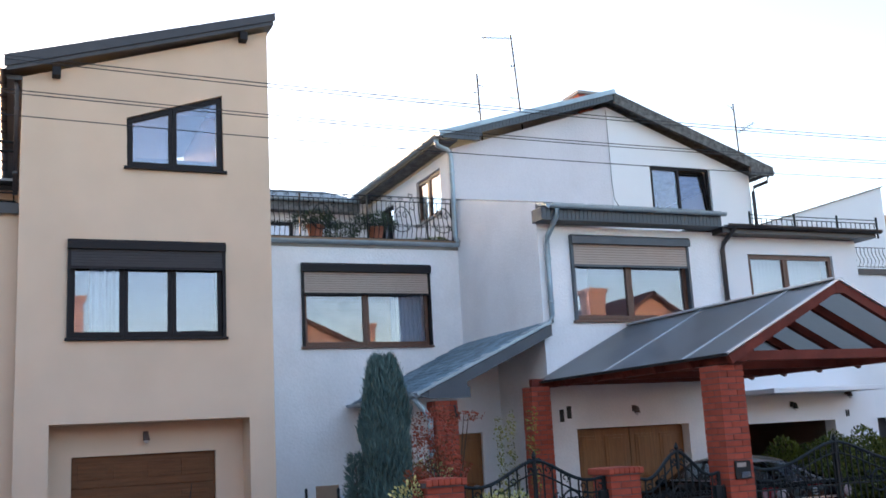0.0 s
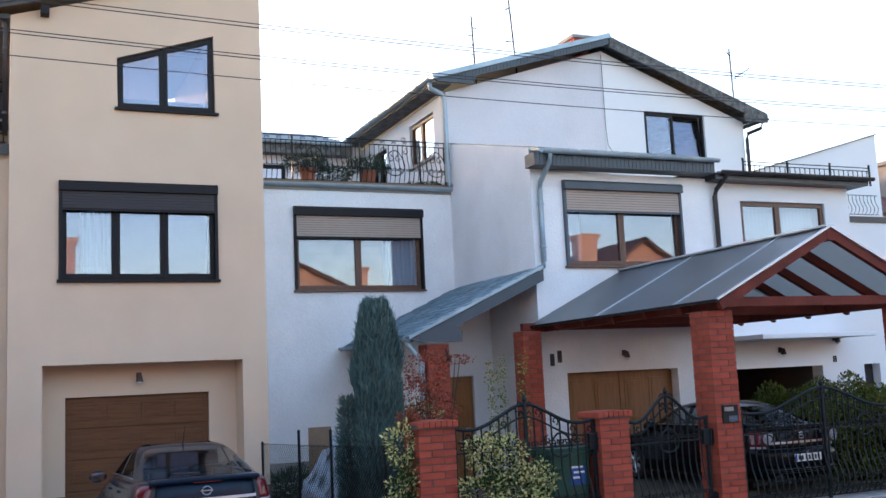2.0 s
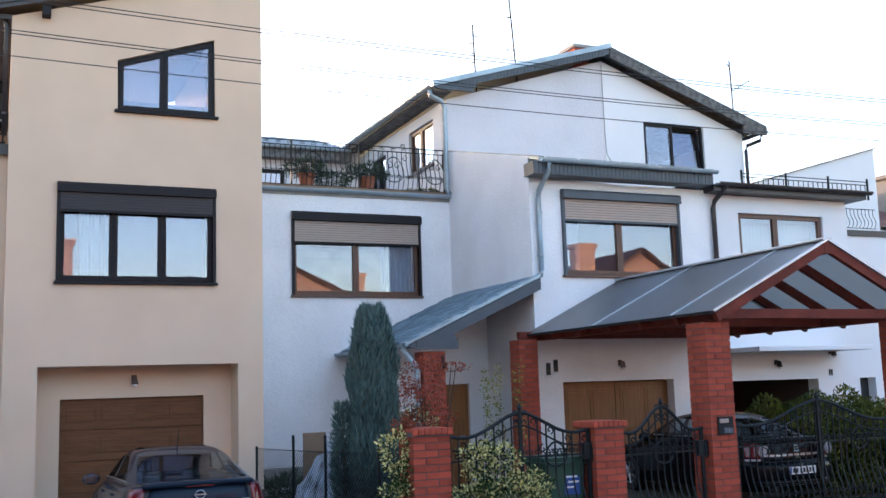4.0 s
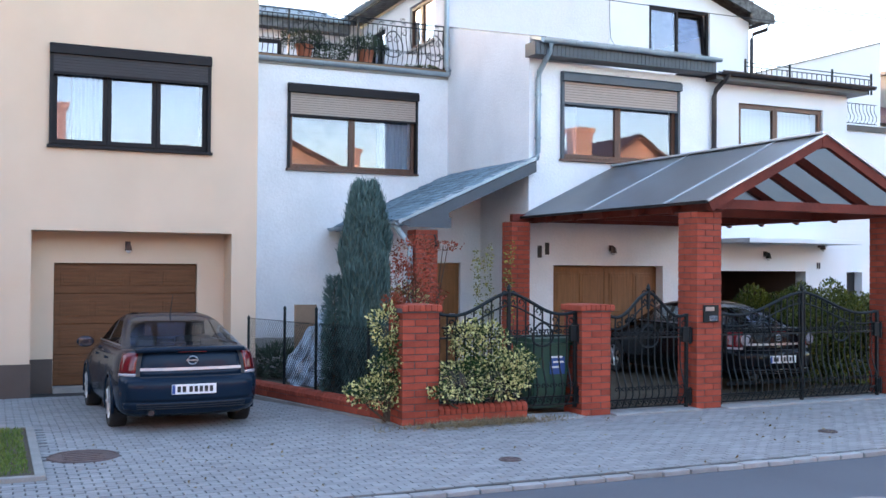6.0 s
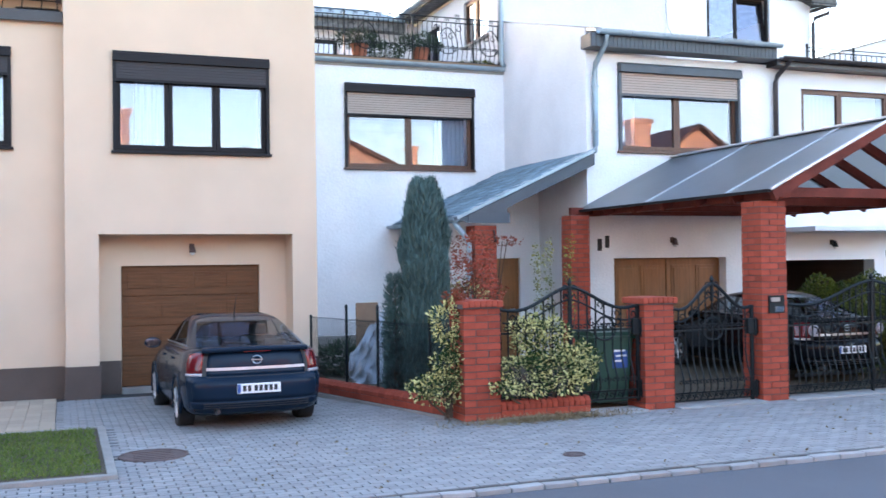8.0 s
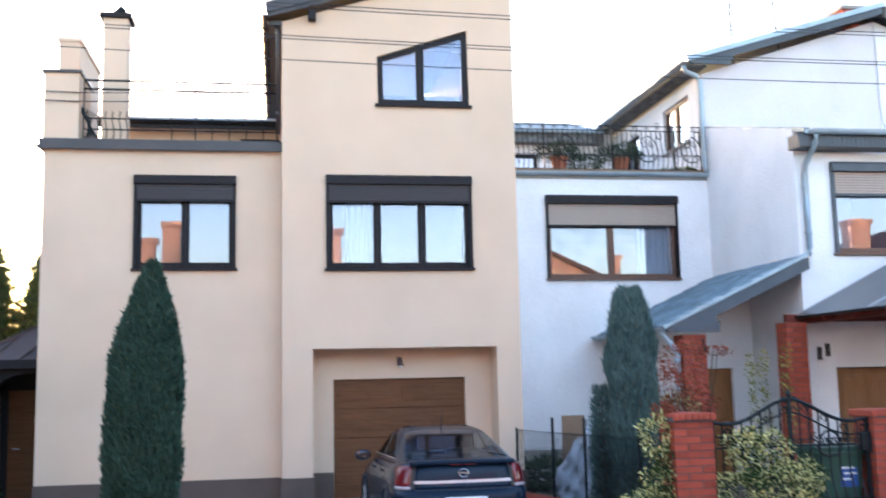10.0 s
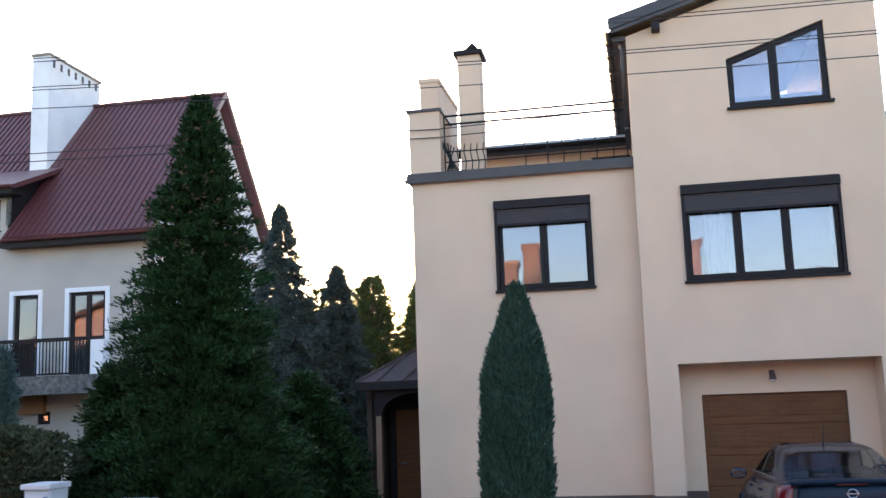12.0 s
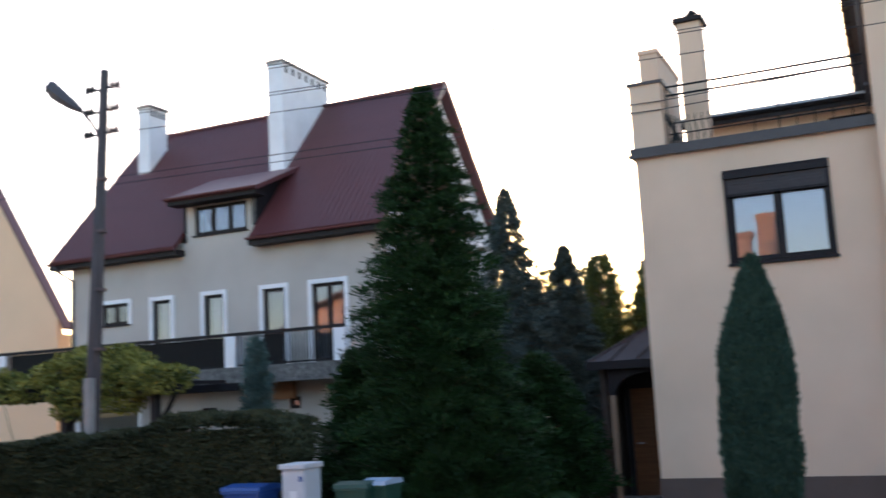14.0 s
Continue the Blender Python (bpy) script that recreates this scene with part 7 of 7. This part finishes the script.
# columnar juniper on the lawn, with stones at its foot
JUNIPER = [(0.0, 0.25), (0.05, 0.31), (0.12, 0.38), (0.22, 0.42), (0.42, 0.43), (0.56, 0.425), (0.68, 0.39), (0.79, 0.30), (0.90, 0.175), (1.0, 0.03)]
conifer("tall dense columnar green juniper standing on the lawn", -1.60, -5.1, 0.02, 3.50, lambda u: pick(JUNIPER, u)[0], 24000, 0.085, 0.02, M_COLUMN, 3, up=1.3, outw=0.55, rough=0.035, fill=0.22, jitter=0.38, name="columnar_juniper", lean=0.10)
for i, (dx, dy, s) in enumerate(((-0.5, -0.32, .13), (-0.2, -0.5, .16), (0.28, -0.45, .17), (0.48, -0.25, .12))):
    bm = bmesh.new()
    bmesh.ops.create_icosphere(bm, subdivisions=2, radius=s, matrix=Matrix.Translation((-1.60 + dx, -5.1 + dy, 0.05)) @ Matrix.Diagonal((1.2, .9, .6, 1)))
    for v in bm.verts:
        v.co += Vector((noise.noise(v.co * 7), noise.noise(v.co * 7 + Vector((3, 1, 2))), noise.noise(v.co * 7 + Vector((8, 2, 5))))) * s * 0.25
    o = part("stone", bm, M_STONE, smooth=True)
    tagged(o, "pale rounded field stone at the foot of the juniper", "stone", "stones round the juniper")
# blue juniper and its low neighbour in the corner bed
conifer("slim blue-grey juniper with feathery upright shoots behind the mesh fence", 5.03, -3.5, 0.02, 3.22, lambda u: (0.10 + 0.235 * (1 - u ** 7) ** 0.6) * (0.75 + 0.25 * min(1, u * 4)), 25000, 0.145, 0.017, M_BLUEJ, 5, up=1.7, outw=0.35, rough=0.13, fill=0.4, jitter=0.25, name="blue_juniper")
conifer("low feathery green juniper beside the blue one", 4.62, -3.3, 0.02, 1.85, lambda u: 0.11 * (1 - u) ** 0.4 + 0.04, 5200, 0.12, 0.015, M_BLUEJ, 6, up=1.0, outw=0.9, rough=0.35, fill=0.6, jitter=0.45, name="green_juniper", core=False)
# big conifer and the spruces behind
BIG = [(0.0, 1.52), (0.15, 1.42), (0.35, 1.18), (0.56, 0.93), (0.75, 0.62), (0.87, 0.38), (0.95, 0.18), (1.0, 0.03)]
big = branchy("big dark green conifer with dense sprays and brown upper cones", -6.50, -3.4, 0.0, 6.9, lambda u: pick(BIG, u)[0], 420, 300, 0.12, 0.026, M_CONIFER, 8, droop=0.25, rise=0.85, spread=0.12, jitter=0.55)
# brown cones hanging among the upper sprays
rng = np.random.default_rng(108)
nC = 320
cu = 1 - 0.42 * rng.uniform(0, 1, nC) ** 0.8
ca = rng.uniform(0, 2 * np.pi, nC)
cr = np.array([pick(BIG, u)[0] for u in cu]) * rng.uniform(0.55, 1.02, nC)
cc = np.repeat(np.stack([cr * np.cos(ca), cr * np.sin(ca), cu * 6.9 + 0.3 * cr], 1), 6, axis=0) + rng.normal(0, 0.018, (nC * 6, 3))
tagged(leaves("cone_cluster", cc, rng.normal(0, 1, (nC * 6, 3)), 0.05, 0.035, M_CONE, big, "small dry brown cones", seed=109), kind="stuff")
branchy("lower shoots of a dark green conifer", -7.95, -3.2, 0.0, 2.85, lambda u: 0.85 * (1 - u) ** 0.6 + 0.05, 150, 190, 0.13, 0.032, M_CONIFER, 9, droop=0.0, rise=0.4)
branchy("dark green conifer at the side of the beige house", -6.3, 0.8, 0.0, 2.7, lambda u: 1.35 * (1 - u) ** 0.6 + 0.05, 120, 170, 0.16, 0.045, M_CONIFER, 10, droop=0.0, rise=0.4)
branchy("ragged blue spruce with thin upper branches", -7.95, 4.0, 0.0, 6.7, lambda u: 0.02 + 2.0 * (1 - u) ** 0.88, 440, 320, 0.13, 0.022, M_SPRUCE, 11, droop=-0.25, rise=0.15, name="blue_spruce", spread=0.10, jitter=0.8, whorl=0.36)
branchy("blue spruce beside the porch", -7.0, 5.2, 0.0, 5.4, lambda u: 0.02 + 1.5 * (1 - u) ** 0.80, 440, 320, 0.13, 0.022, M_SPRUCE, 12, droop=-0.25, rise=0.15, name="blue_spruce", spread=0.10, jitter=0.8, whorl=0.36)
for i, (tx, ty, th, tr_) in enumerate(((-9.3, 11.0, 5.5, 1.5), (-7.6, 10.5, 5.7, 1.3), (-10.6, 13.0, 5.4, 1.5), (-6.2, 11.5, 5.6, 1.1), (-8.6, 14.5, 6.3, 1.1), (-6.7, 13.5, 6.1, 1.2), (-12.0, 14.0, 5.2, 1.3), (-5.4, 9.0, 5.0, 1.0), (-7.4, 16.5, 6.2, 1.4), (-9.9, 17.0, 6.2, 1.5))):
    branchy("green conifer in the garden behind the houses", tx, ty, 0.0, th, lambda u, q=tr_: 1.15 * q * (1 - u) ** 0.6 + 0.05, 240, 150, 0.19, 0.022, M_FARTREE, 20 + i, droop=0.3, rise=1.2, spread=0.12, jitter=0.35)
branchy("slim blue conifer in front of the grey house", -14.6, 3.5, 0.0, 3.7, lambda u: 0.42 * (1 - u) ** 0.5 + 0.04, 150, 130, 0.13, 0.028, M_BLUEJ, 31, droop=0.3, rise=0.9)
# hedge along the street on the left
rng = np.random.default_rng(40)
hd = thing("hedge", "dark clipped hedge with autumn-brown leaves along the street", "hedge", at=(-13.6, -4.9, 0.0))
nH = 60000
hx = rng.uniform(-6.5, 5.9, nH)
top = 1.56 + 0.085 * np.clip(hx, -1, 4.6) + 0.06 * np.sin(hx * 2.1) + 0.05 * np.sin(hx * 5.3 + 1)
top *= np.clip((6.0 - hx) / 0.5, 0.3, 1) ** 0.3
side = rng.uniform(0, 1, nH)
hy = np.where(side < 0.55, -0.55 + 0.06 * np.sin(hx * 3.1) + 0.12 * rng.uniform(0, 1, nH), rng.uniform(-0.55, 0.55, nH))
hz = np.where(side < 0.55, rng.uniform(0, 1, nH) * top, top * (1 - 0.06 * rng.uniform(0, 1, nH)))
O = np.where((side < 0.55)[:, None], np.array([[0.0, -1, 0.2]]), np.array([[0.0, 0, 1.0]]))
leaves("foliage", np.stack([hx, hy, hz], 1), O, 0.075, 0.045, M_HEDGE, hd, jitter=0.7, seed=41)
part("inner_foliage", boxes((-6.4, 0.0, -0.42, 0.45, 0, 1.38), (0.0, 2.6, -0.42, 0.45, 0, 1.52), (2.6, 5.5, -0.42, 0.45, 0, 1.72)), M_HEDGE, hd)
# pergola with yellowing vine
pg = thing("pergola", "dark timber pergola beside the grey house", "pergola", at=(-19.5, 1.5, 0))
for x in (-6.0, -2.6, 0.6, 3.4):
    part("post", boxes((x - 0.09, x + 0.09, -0.09, 0.09, 0, 2.45), bevel=0.01), M_FRAME, pg)
    bm = bmesh.new()
    tube(bm, [(x, 0, 1.65), (x + 0.35, 0, 2.05), (x + 0.6, 0, 2.45)], 0.06, 6)
    part("brace", bm, M_FRAME, pg)
for y in (-0.1, 2.2):
    part("beam", boxes((-6.8, 4.2, y - 0.07, y + 0.07, 2.45, 2.65), bevel=0.01), M_FRAME, pg)
for i in range(12):
    part("slat", boxes((-6.5 + i * 0.9, -6.4 + i * 0.9, -0.5, 2.6, 2.65, 2.75)), M_FRAME, pg)
bl = [(-5.8 + 0.85 * i, 0.2 + 0.3 * math.sin(i), 2.84 + 0.16 * math.sin(i * 1.7) + (0.32 if 6 < i < 11 else 0), 0.70 + 0.2 * math.sin(i * 2.3), 0.8, 0.30 + 0.1 * math.sin(i * 3.1) + (0.14 if 6 < i < 11 else 0)) for i in range(12)]
bl += [(1.0, 0.0, 2.45, 0.8, 0.6, 0.45), (2.3, 0.1, 2.5, 0.7, 0.6, 0.4), (-3.3, 0.1, 2.4, 0.5, 0.5, 0.35)]
bush("thick yellow-green autumn vine spread over the pergola", -19.5, 1.5, 0, bl, 30000, 0.11, 0.075, M_VINE, 44, name="vine", stems=6, cat="climbing plant")
# shrubs at the fence
bush("variegated cream and green shrub spilling through the railing", 6.04, -5.24, 0.03, [(-0.38, -.30, .56, .34, .28, .28), (0.12, -0.36, .62, .42, .28, .32), (0.46, -.30, .70, .28, .26, .28), (0.0, -.18, 1.0, .38, .26, .32), (-0.25, -.18, 1.10, .26, .22, .26), (-0.72, -.44, .42, .20, .14, .07)], 4800, 0.052, 0.034, M_VARIEG, 50, stems=8)
bush("variegated ivy-like climber hanging down the corner pillar", 4.68, -5.24, 0.05, [(0.0, -0.05, 1.25, .20, .16, .28), (0.08, -0.12, .95, .17, .16, .24), (0.0, -0.1, .66, .22, .18, .26), (-0.1, -0.1, .42, .30, .2, .24), (-0.32, -0.05, .40, .22, .16, .14)], 2600, 0.05, 0.034, M_VARIEG, 51, name="climber", cat="climbing plant")
bush("red firethorn shrub with orange-red berries by the porch", 6.05, -3.0, 0.0, [(0.0, 0, 2.25, .34, .28, .34), (-0.2, 0, 1.85, .36, .3, .36), (0.12, 0, 1.55, .42, .32, .36), (0.45, 0, 2.40, .40, .10, .06), (-0.15, 0, 1.0, .4, .3, .5)], 2800, 0.05, 0.032, M_RED, 52, stems=9, name="firethorn")
bush("pale green leafy shrub under the firethorn", 6.0, -2.6, 0.0, [(0, 0, 1.45, .45, .3, .35), (0.1, 0, .9, .5, .35, .5)], 3000, 0.05, 0.03, M_VARIEG, 53, stems=5)
bush("red geranium tuft on top of the corner pillar", 4.83, -5.22, 1.47, [(0, 0, .12, .13, .1, .13), (0.02, 0, -.05 + .1, .16, .1, .1)], 420, 0.05, 0.04, M_RED, 54, name="geranium", stems=3)
for i, (px, ph_, pw) in enumerate(((6.85, 2.25, .06), (7.05, 2.3, .06), (7.42, 2.38, .075))):
    bush("upright whip of pale yellow leaves", px, -3.55, 0.0, [(0.02 * math.sin(k), 0, 1.3 + k * (ph_ - 1.3) / 7, pw, pw, .11) for k in range(8)], 210, 0.045, 0.028, M_VINE, 60 + i, name="leafy_shoot", stems=2)
bush("yellow-green hedge shrub behind the drive gates", 14.2, -3.9, 0.0, [(-1.05, 0.4, .70, .45, .45, .66), (-0.6, 0, .75, .55, .5, .70), (0.1, 0, .85, .65, .5, .76), (0.9, 0.1, .88, .7, .5, .74), (1.7, 0.2, .88, .6, .5, .7)], 19000, 0.075, 0.042, M_SHRUB, 70, stems=8)
bush("green shrub in front of the open garage", 15.3, -1.6, 0.0, [(-1.2, 0, .95, .7, .5, .75), (-0.2, 0, 1.0, .7, .5, .80), (0.9, 0, 1.0, .8, .5, .80)], 14000, 0.08, 0.042, M_SHRUB, 71, stems=8)
bush("spiky green plants at the foot of the white wall", 4.75, 0.4, 0.0, [(0, 0, .28, .4, .4, .3), (0.6, 0.2, .25, .4, .4, .28)], 1500, 0.22, 0.03, M_POTPLANT, 72, stems=4)
# pot plants on the terrace
for i, (px, hw) in enumerate(((6.30, .19), (7.76, .19))):
    pt = thing("flower_pot", "terracotta flower pot on the terrace edge", "flower pot", at=(px, 4.2, 6.68))
    bm = bmesh.new()
    bmesh.ops.create_cone(bm, cap_ends=True, segments=20, radius1=hw * .75, radius2=hw, depth=0.28, matrix=Matrix.Translation((0, 0, .15)))
    part("pot", bm, M_TERRACOTTA, pt, smooth=False)
    part("rim", tube(bmesh.new(), [(0, 0, .26), (0, 0, .32)], hw * 1.1, 20), M_TERRACOTTA, pt)
    bush("dusky green plant in a terracotta pot", px, 4.2, 6.95, [(0, 0, .2, .42, .3, .22), (0.25, 0, .12, .3, .22, .16), (-0.25, 0, .15, .3, .22, .16)], 1500, 0.085, 0.022, M_POTPLANT, 80 + i, name="pot_plant", stems=5, cat="plant")
bush("dark green trough plant on the terrace", 6.95, 4.35, 6.68, [(0, 0, .22, .5, .25, .2)], 1100, 0.08, 0.022, M_POTPLANT, 84, name="pot_plant", stems=4, cat="plant")
bush("low green plant at the terrace corner", 9.2, 4.2, 6.66, [(0, 0, .06, .42, .15, .08)], 420, 0.06, 0.03, M_SHRUB, 85, name="pot_plant", stems=3, cat="plant")

# lawn and dry tufts
rng = np.random.default_rng(90)
nG = 26000
gp = np.stack([rng.uniform(-5.5, 0.35, nG), rng.uniform(-7.0, -4.1, nG), np.full(nG, 0.028)], 1)
o = leaves("grass", gp, np.tile(np.array([[0, 0, 1.0]]), (nG, 1)), 0.05, 0.012, M_GRASS, None, jitter=0.45, seed=91)
tagged(o, "short green lawn with yellowing blades", "grass", kind="stuff")
nD = 2600
gp = np.stack([rng.normal(5.9, 0.55, nD), -5.60 - np.abs(rng.normal(0, 0.12, nD)), np.full(nD, 0.0)], 1)
o = leaves("dry_grass", gp, np.tile(np.array([[0, -0.5, 0.5]]), (nD, 1)), 0.10, 0.010, M_DRY, None, jitter=0.9, seed=92)
tagged(o, "dry straw-coloured weeds at the foot of the low wall", "grass", kind="stuff")
rng = np.random.default_rng(93)
nL = 160
gp = np.stack([rng.uniform(1, 12, nL), rng.uniform(-9, -5.5, nL), np.full(nL, 0.012)], 1)
o = leaves("fallen_leaves", gp, np.tile(np.array([[0, -1.0, 0.05]]), (nL, 1)), 0.05, 0.03, M_DRY, None, jitter=0.5, seed=94)
tagged(o, "scattered dry fallen leaves on the pavement", "leaves", kind="stuff")

# ---- manhole covers, kerb ----
def manhole(label, x, y, r, z, m):
    t = thing("manhole_cover", label, "manhole cover", at=(x, y, z))
    bm = bmesh.new()
    bmesh.ops.create_cone(bm, cap_ends=True, segments=32, radius1=r, radius2=r, depth=0.03, matrix=Matrix.Translation((0, 0, 0.0)))
    part("cover", bm, m, t)
    part("ring", tube(bmesh.new(), [(r * 1.02 * math.cos(a), r * 1.02 * math.sin(a), 0.012) for a in (2 * math.pi * i / 32 for i in range(33))], 0.014, 5), M_CONCRETE if m is M_KERB else M_RUST, t)
    for k in range(5):
        part("raised_rib", boxes((-r * .6, r * .6, -r * .6 + k * r * .3 - .012, -r * .6 + k * r * .3 + .012, 0.014, 0.02)), m, t)


manhole("rusty round cast-iron manhole cover in the driveway", 0.92, -6.08, 0.35, -0.012, M_RUST)
manhole("small rusty valve cover in the pavement", 5.1, -7.94, 0.11, -0.012, M_RUST)
manhole("small rusty valve cover near the drive gates", 9.75, -7.81, 0.11, -0.012, M_RUST)
manhole("pale round manhole cover in the road", 7.3, -11.0, 0.42, -0.060, M_KERB)
kerb = thing("kerb", "pale granite kerb stones along the street", "kerb", kind="structure", at=(0, -9.02, 0))
kme = link_mesh("kerb_stone", boxes((-0.165, 0.165, -0.06, 0.06, -0.2, 0.0), bevel=0.012), M_KERB)
for i in range(150):
    shared("kerb_stone", kme, kerb, pose(-16 + i * 0.345, random.uniform(-.010, .010), random.uniform(-.010, .003), random.uniform(-2, 2), random.uniform(-1.2, 1.2), random.uniform(-2, 2)))
edge = thing("lawn_edging", "grey concrete edging round the lawn", "edging", kind="structure", at=(0, 0, 0))
for x0, x1, y0, y1 in ((0.40, 0.498, -7.1, -4.02), (-5.6, 0.498, -7.2, -7.1), (-5.6, 0.40, -4.05, -3.98)):
    part("edging_stone", boxes((x0, x1, y0, y1, -0.1, 0.045), bevel=0.008), M_CONCRETE, edge)

# ---- porch shingles ----
sh_len, rows_n = math.hypot(2.788, 1.27), 15
ang = math.degrees(math.atan2(1.27, 2.788))
sme = link_mesh("shingle", boxes((0, 0.26, -0.16, 0.16, 0, 0.012), bevel=0.003), M_SHINGLE)
for i in range(rows_n):
    q = i / rows_n
    for k in range(13):
        y = -0.05 + 0.33 * k + (0.16 if i % 2 else 0)
        if y > 3.8:
            continue
        tilt = -ang + random.uniform(0.5, 3.0)
        shared("shingle", sme, pr, pose(6.93 + 2.788 * q, y, 2.945 + 1.27 * q + 0.004, 0, tilt, random.uniform(-1.5, 1.5)))

# ---- paving blocks ----
PL, PW = 0.2, 0.1
pme = link_mesh("paving_block", boxes((-PL / 2 + .0065, PL / 2 - .0065, -PW / 2 + .0025, PW / 2 - .0025, -0.03, 0.0), bevel=0.003), M_PAVER)
cover, near = [], []
def in_paving(x, y):
    if (x - 0.92) ** 2 + (y + 6.08) ** 2 < 0.37 ** 2:
        return False
    if y < -5.42:
        return not (y > -7.22 and x < 0.50 and y < -3.9) if x < 1 else True
    return (0.50 if y < -3.95 else -0.02) < x < 4.40 + max(0, -y) * 0.09 and not (0.0 < y)
for j in range(-91, 0):
    y = j * PW + 0.05
    for i in range(-40, 100):
        x = i * PL + (PL / 2 if j % 2 else 0)
        if not in_paving(x, y) or y < -8.92:
            continue
        if 2.6 < x < 6.9 and -9.1 < y < -7.65 and len(near) < 300:
            near.append((x, y))
        else:
            cover.append((x, y))
for x, y in near:
    shared("paving_block", pme, pavement, pose(x, y, gz(y) + random.uniform(-.0015, .0015)))
verts, faces = [], []
for x, y in cover:
    b = len(verts)
    dz = random.uniform(-.002, .002)
    a, w, c = PL / 2 - .0065, PW / 2 - .0025, .003
    z0, z1 = gz(y - w) + dz, gz(y + w) + dz
    verts += [(x - a, y - w, z0 - .015), (x + a, y - w, z0 - .015), (x + a, y + w, z1 - .015), (x - a, y + w, z1 - .015),
              (x - a + c, y - w + c, z0), (x + a - c, y - w + c, z0), (x + a - c, y + w - c, z1), (x - a + c, y + w - c, z1)]
    faces += [(b + 4, b + 5, b + 6, b + 7), (b, b + 1, b + 5, b + 4), (b + 1, b + 2, b + 6, b + 5), (b + 2, b + 3, b + 7, b + 6), (b + 3, b, b + 4, b + 7)]
me = bpy.data.meshes.new("paving_blocks")
me.from_pydata(verts, [], faces)
me.materials.append(M_PAVER)
o = new("paving_blocks", me)
o.parent = pavement
tagged(o, kind="stuff")
verts, faces = [], []
for i in range(20):
    for j in range(11):
        x, y = -4.1 + i * 0.2, -3.9 + j * 0.4
        b = len(verts)
        z = gz(y + .2) + random.uniform(-.002, .002)
        verts += [(x + .004, y + .004, gz(y) + .004), (x + .196, y + .004, gz(y) + .004), (x + .196, y + .394, gz(y + .4) + .004), (x + .004, y + .394, gz(y + .4) + .004),
                  (x, y, gz(y) - .015), (x + .2, y, gz(y) - .015), (x + .2, y + .4, gz(y + .4) - .015), (x, y + .4, gz(y + .4) - .015)]
        faces += [(b, b + 1, b + 2, b + 3), (b + 4, b + 5, b + 1, b), (b + 5, b + 6, b + 2, b + 1), (b + 6, b + 7, b + 3, b + 2), (b + 7, b + 4, b, b + 3)]
me = bpy.data.meshes.new("path_slabs")
me.from_pydata(verts, [], faces)
me.materials.append(M_PAVERTAN)
o = new("path_slabs", me)
o.parent = pavement
tagged(o, "tan concrete slabs of the path before the beige wing", kind="stuff")
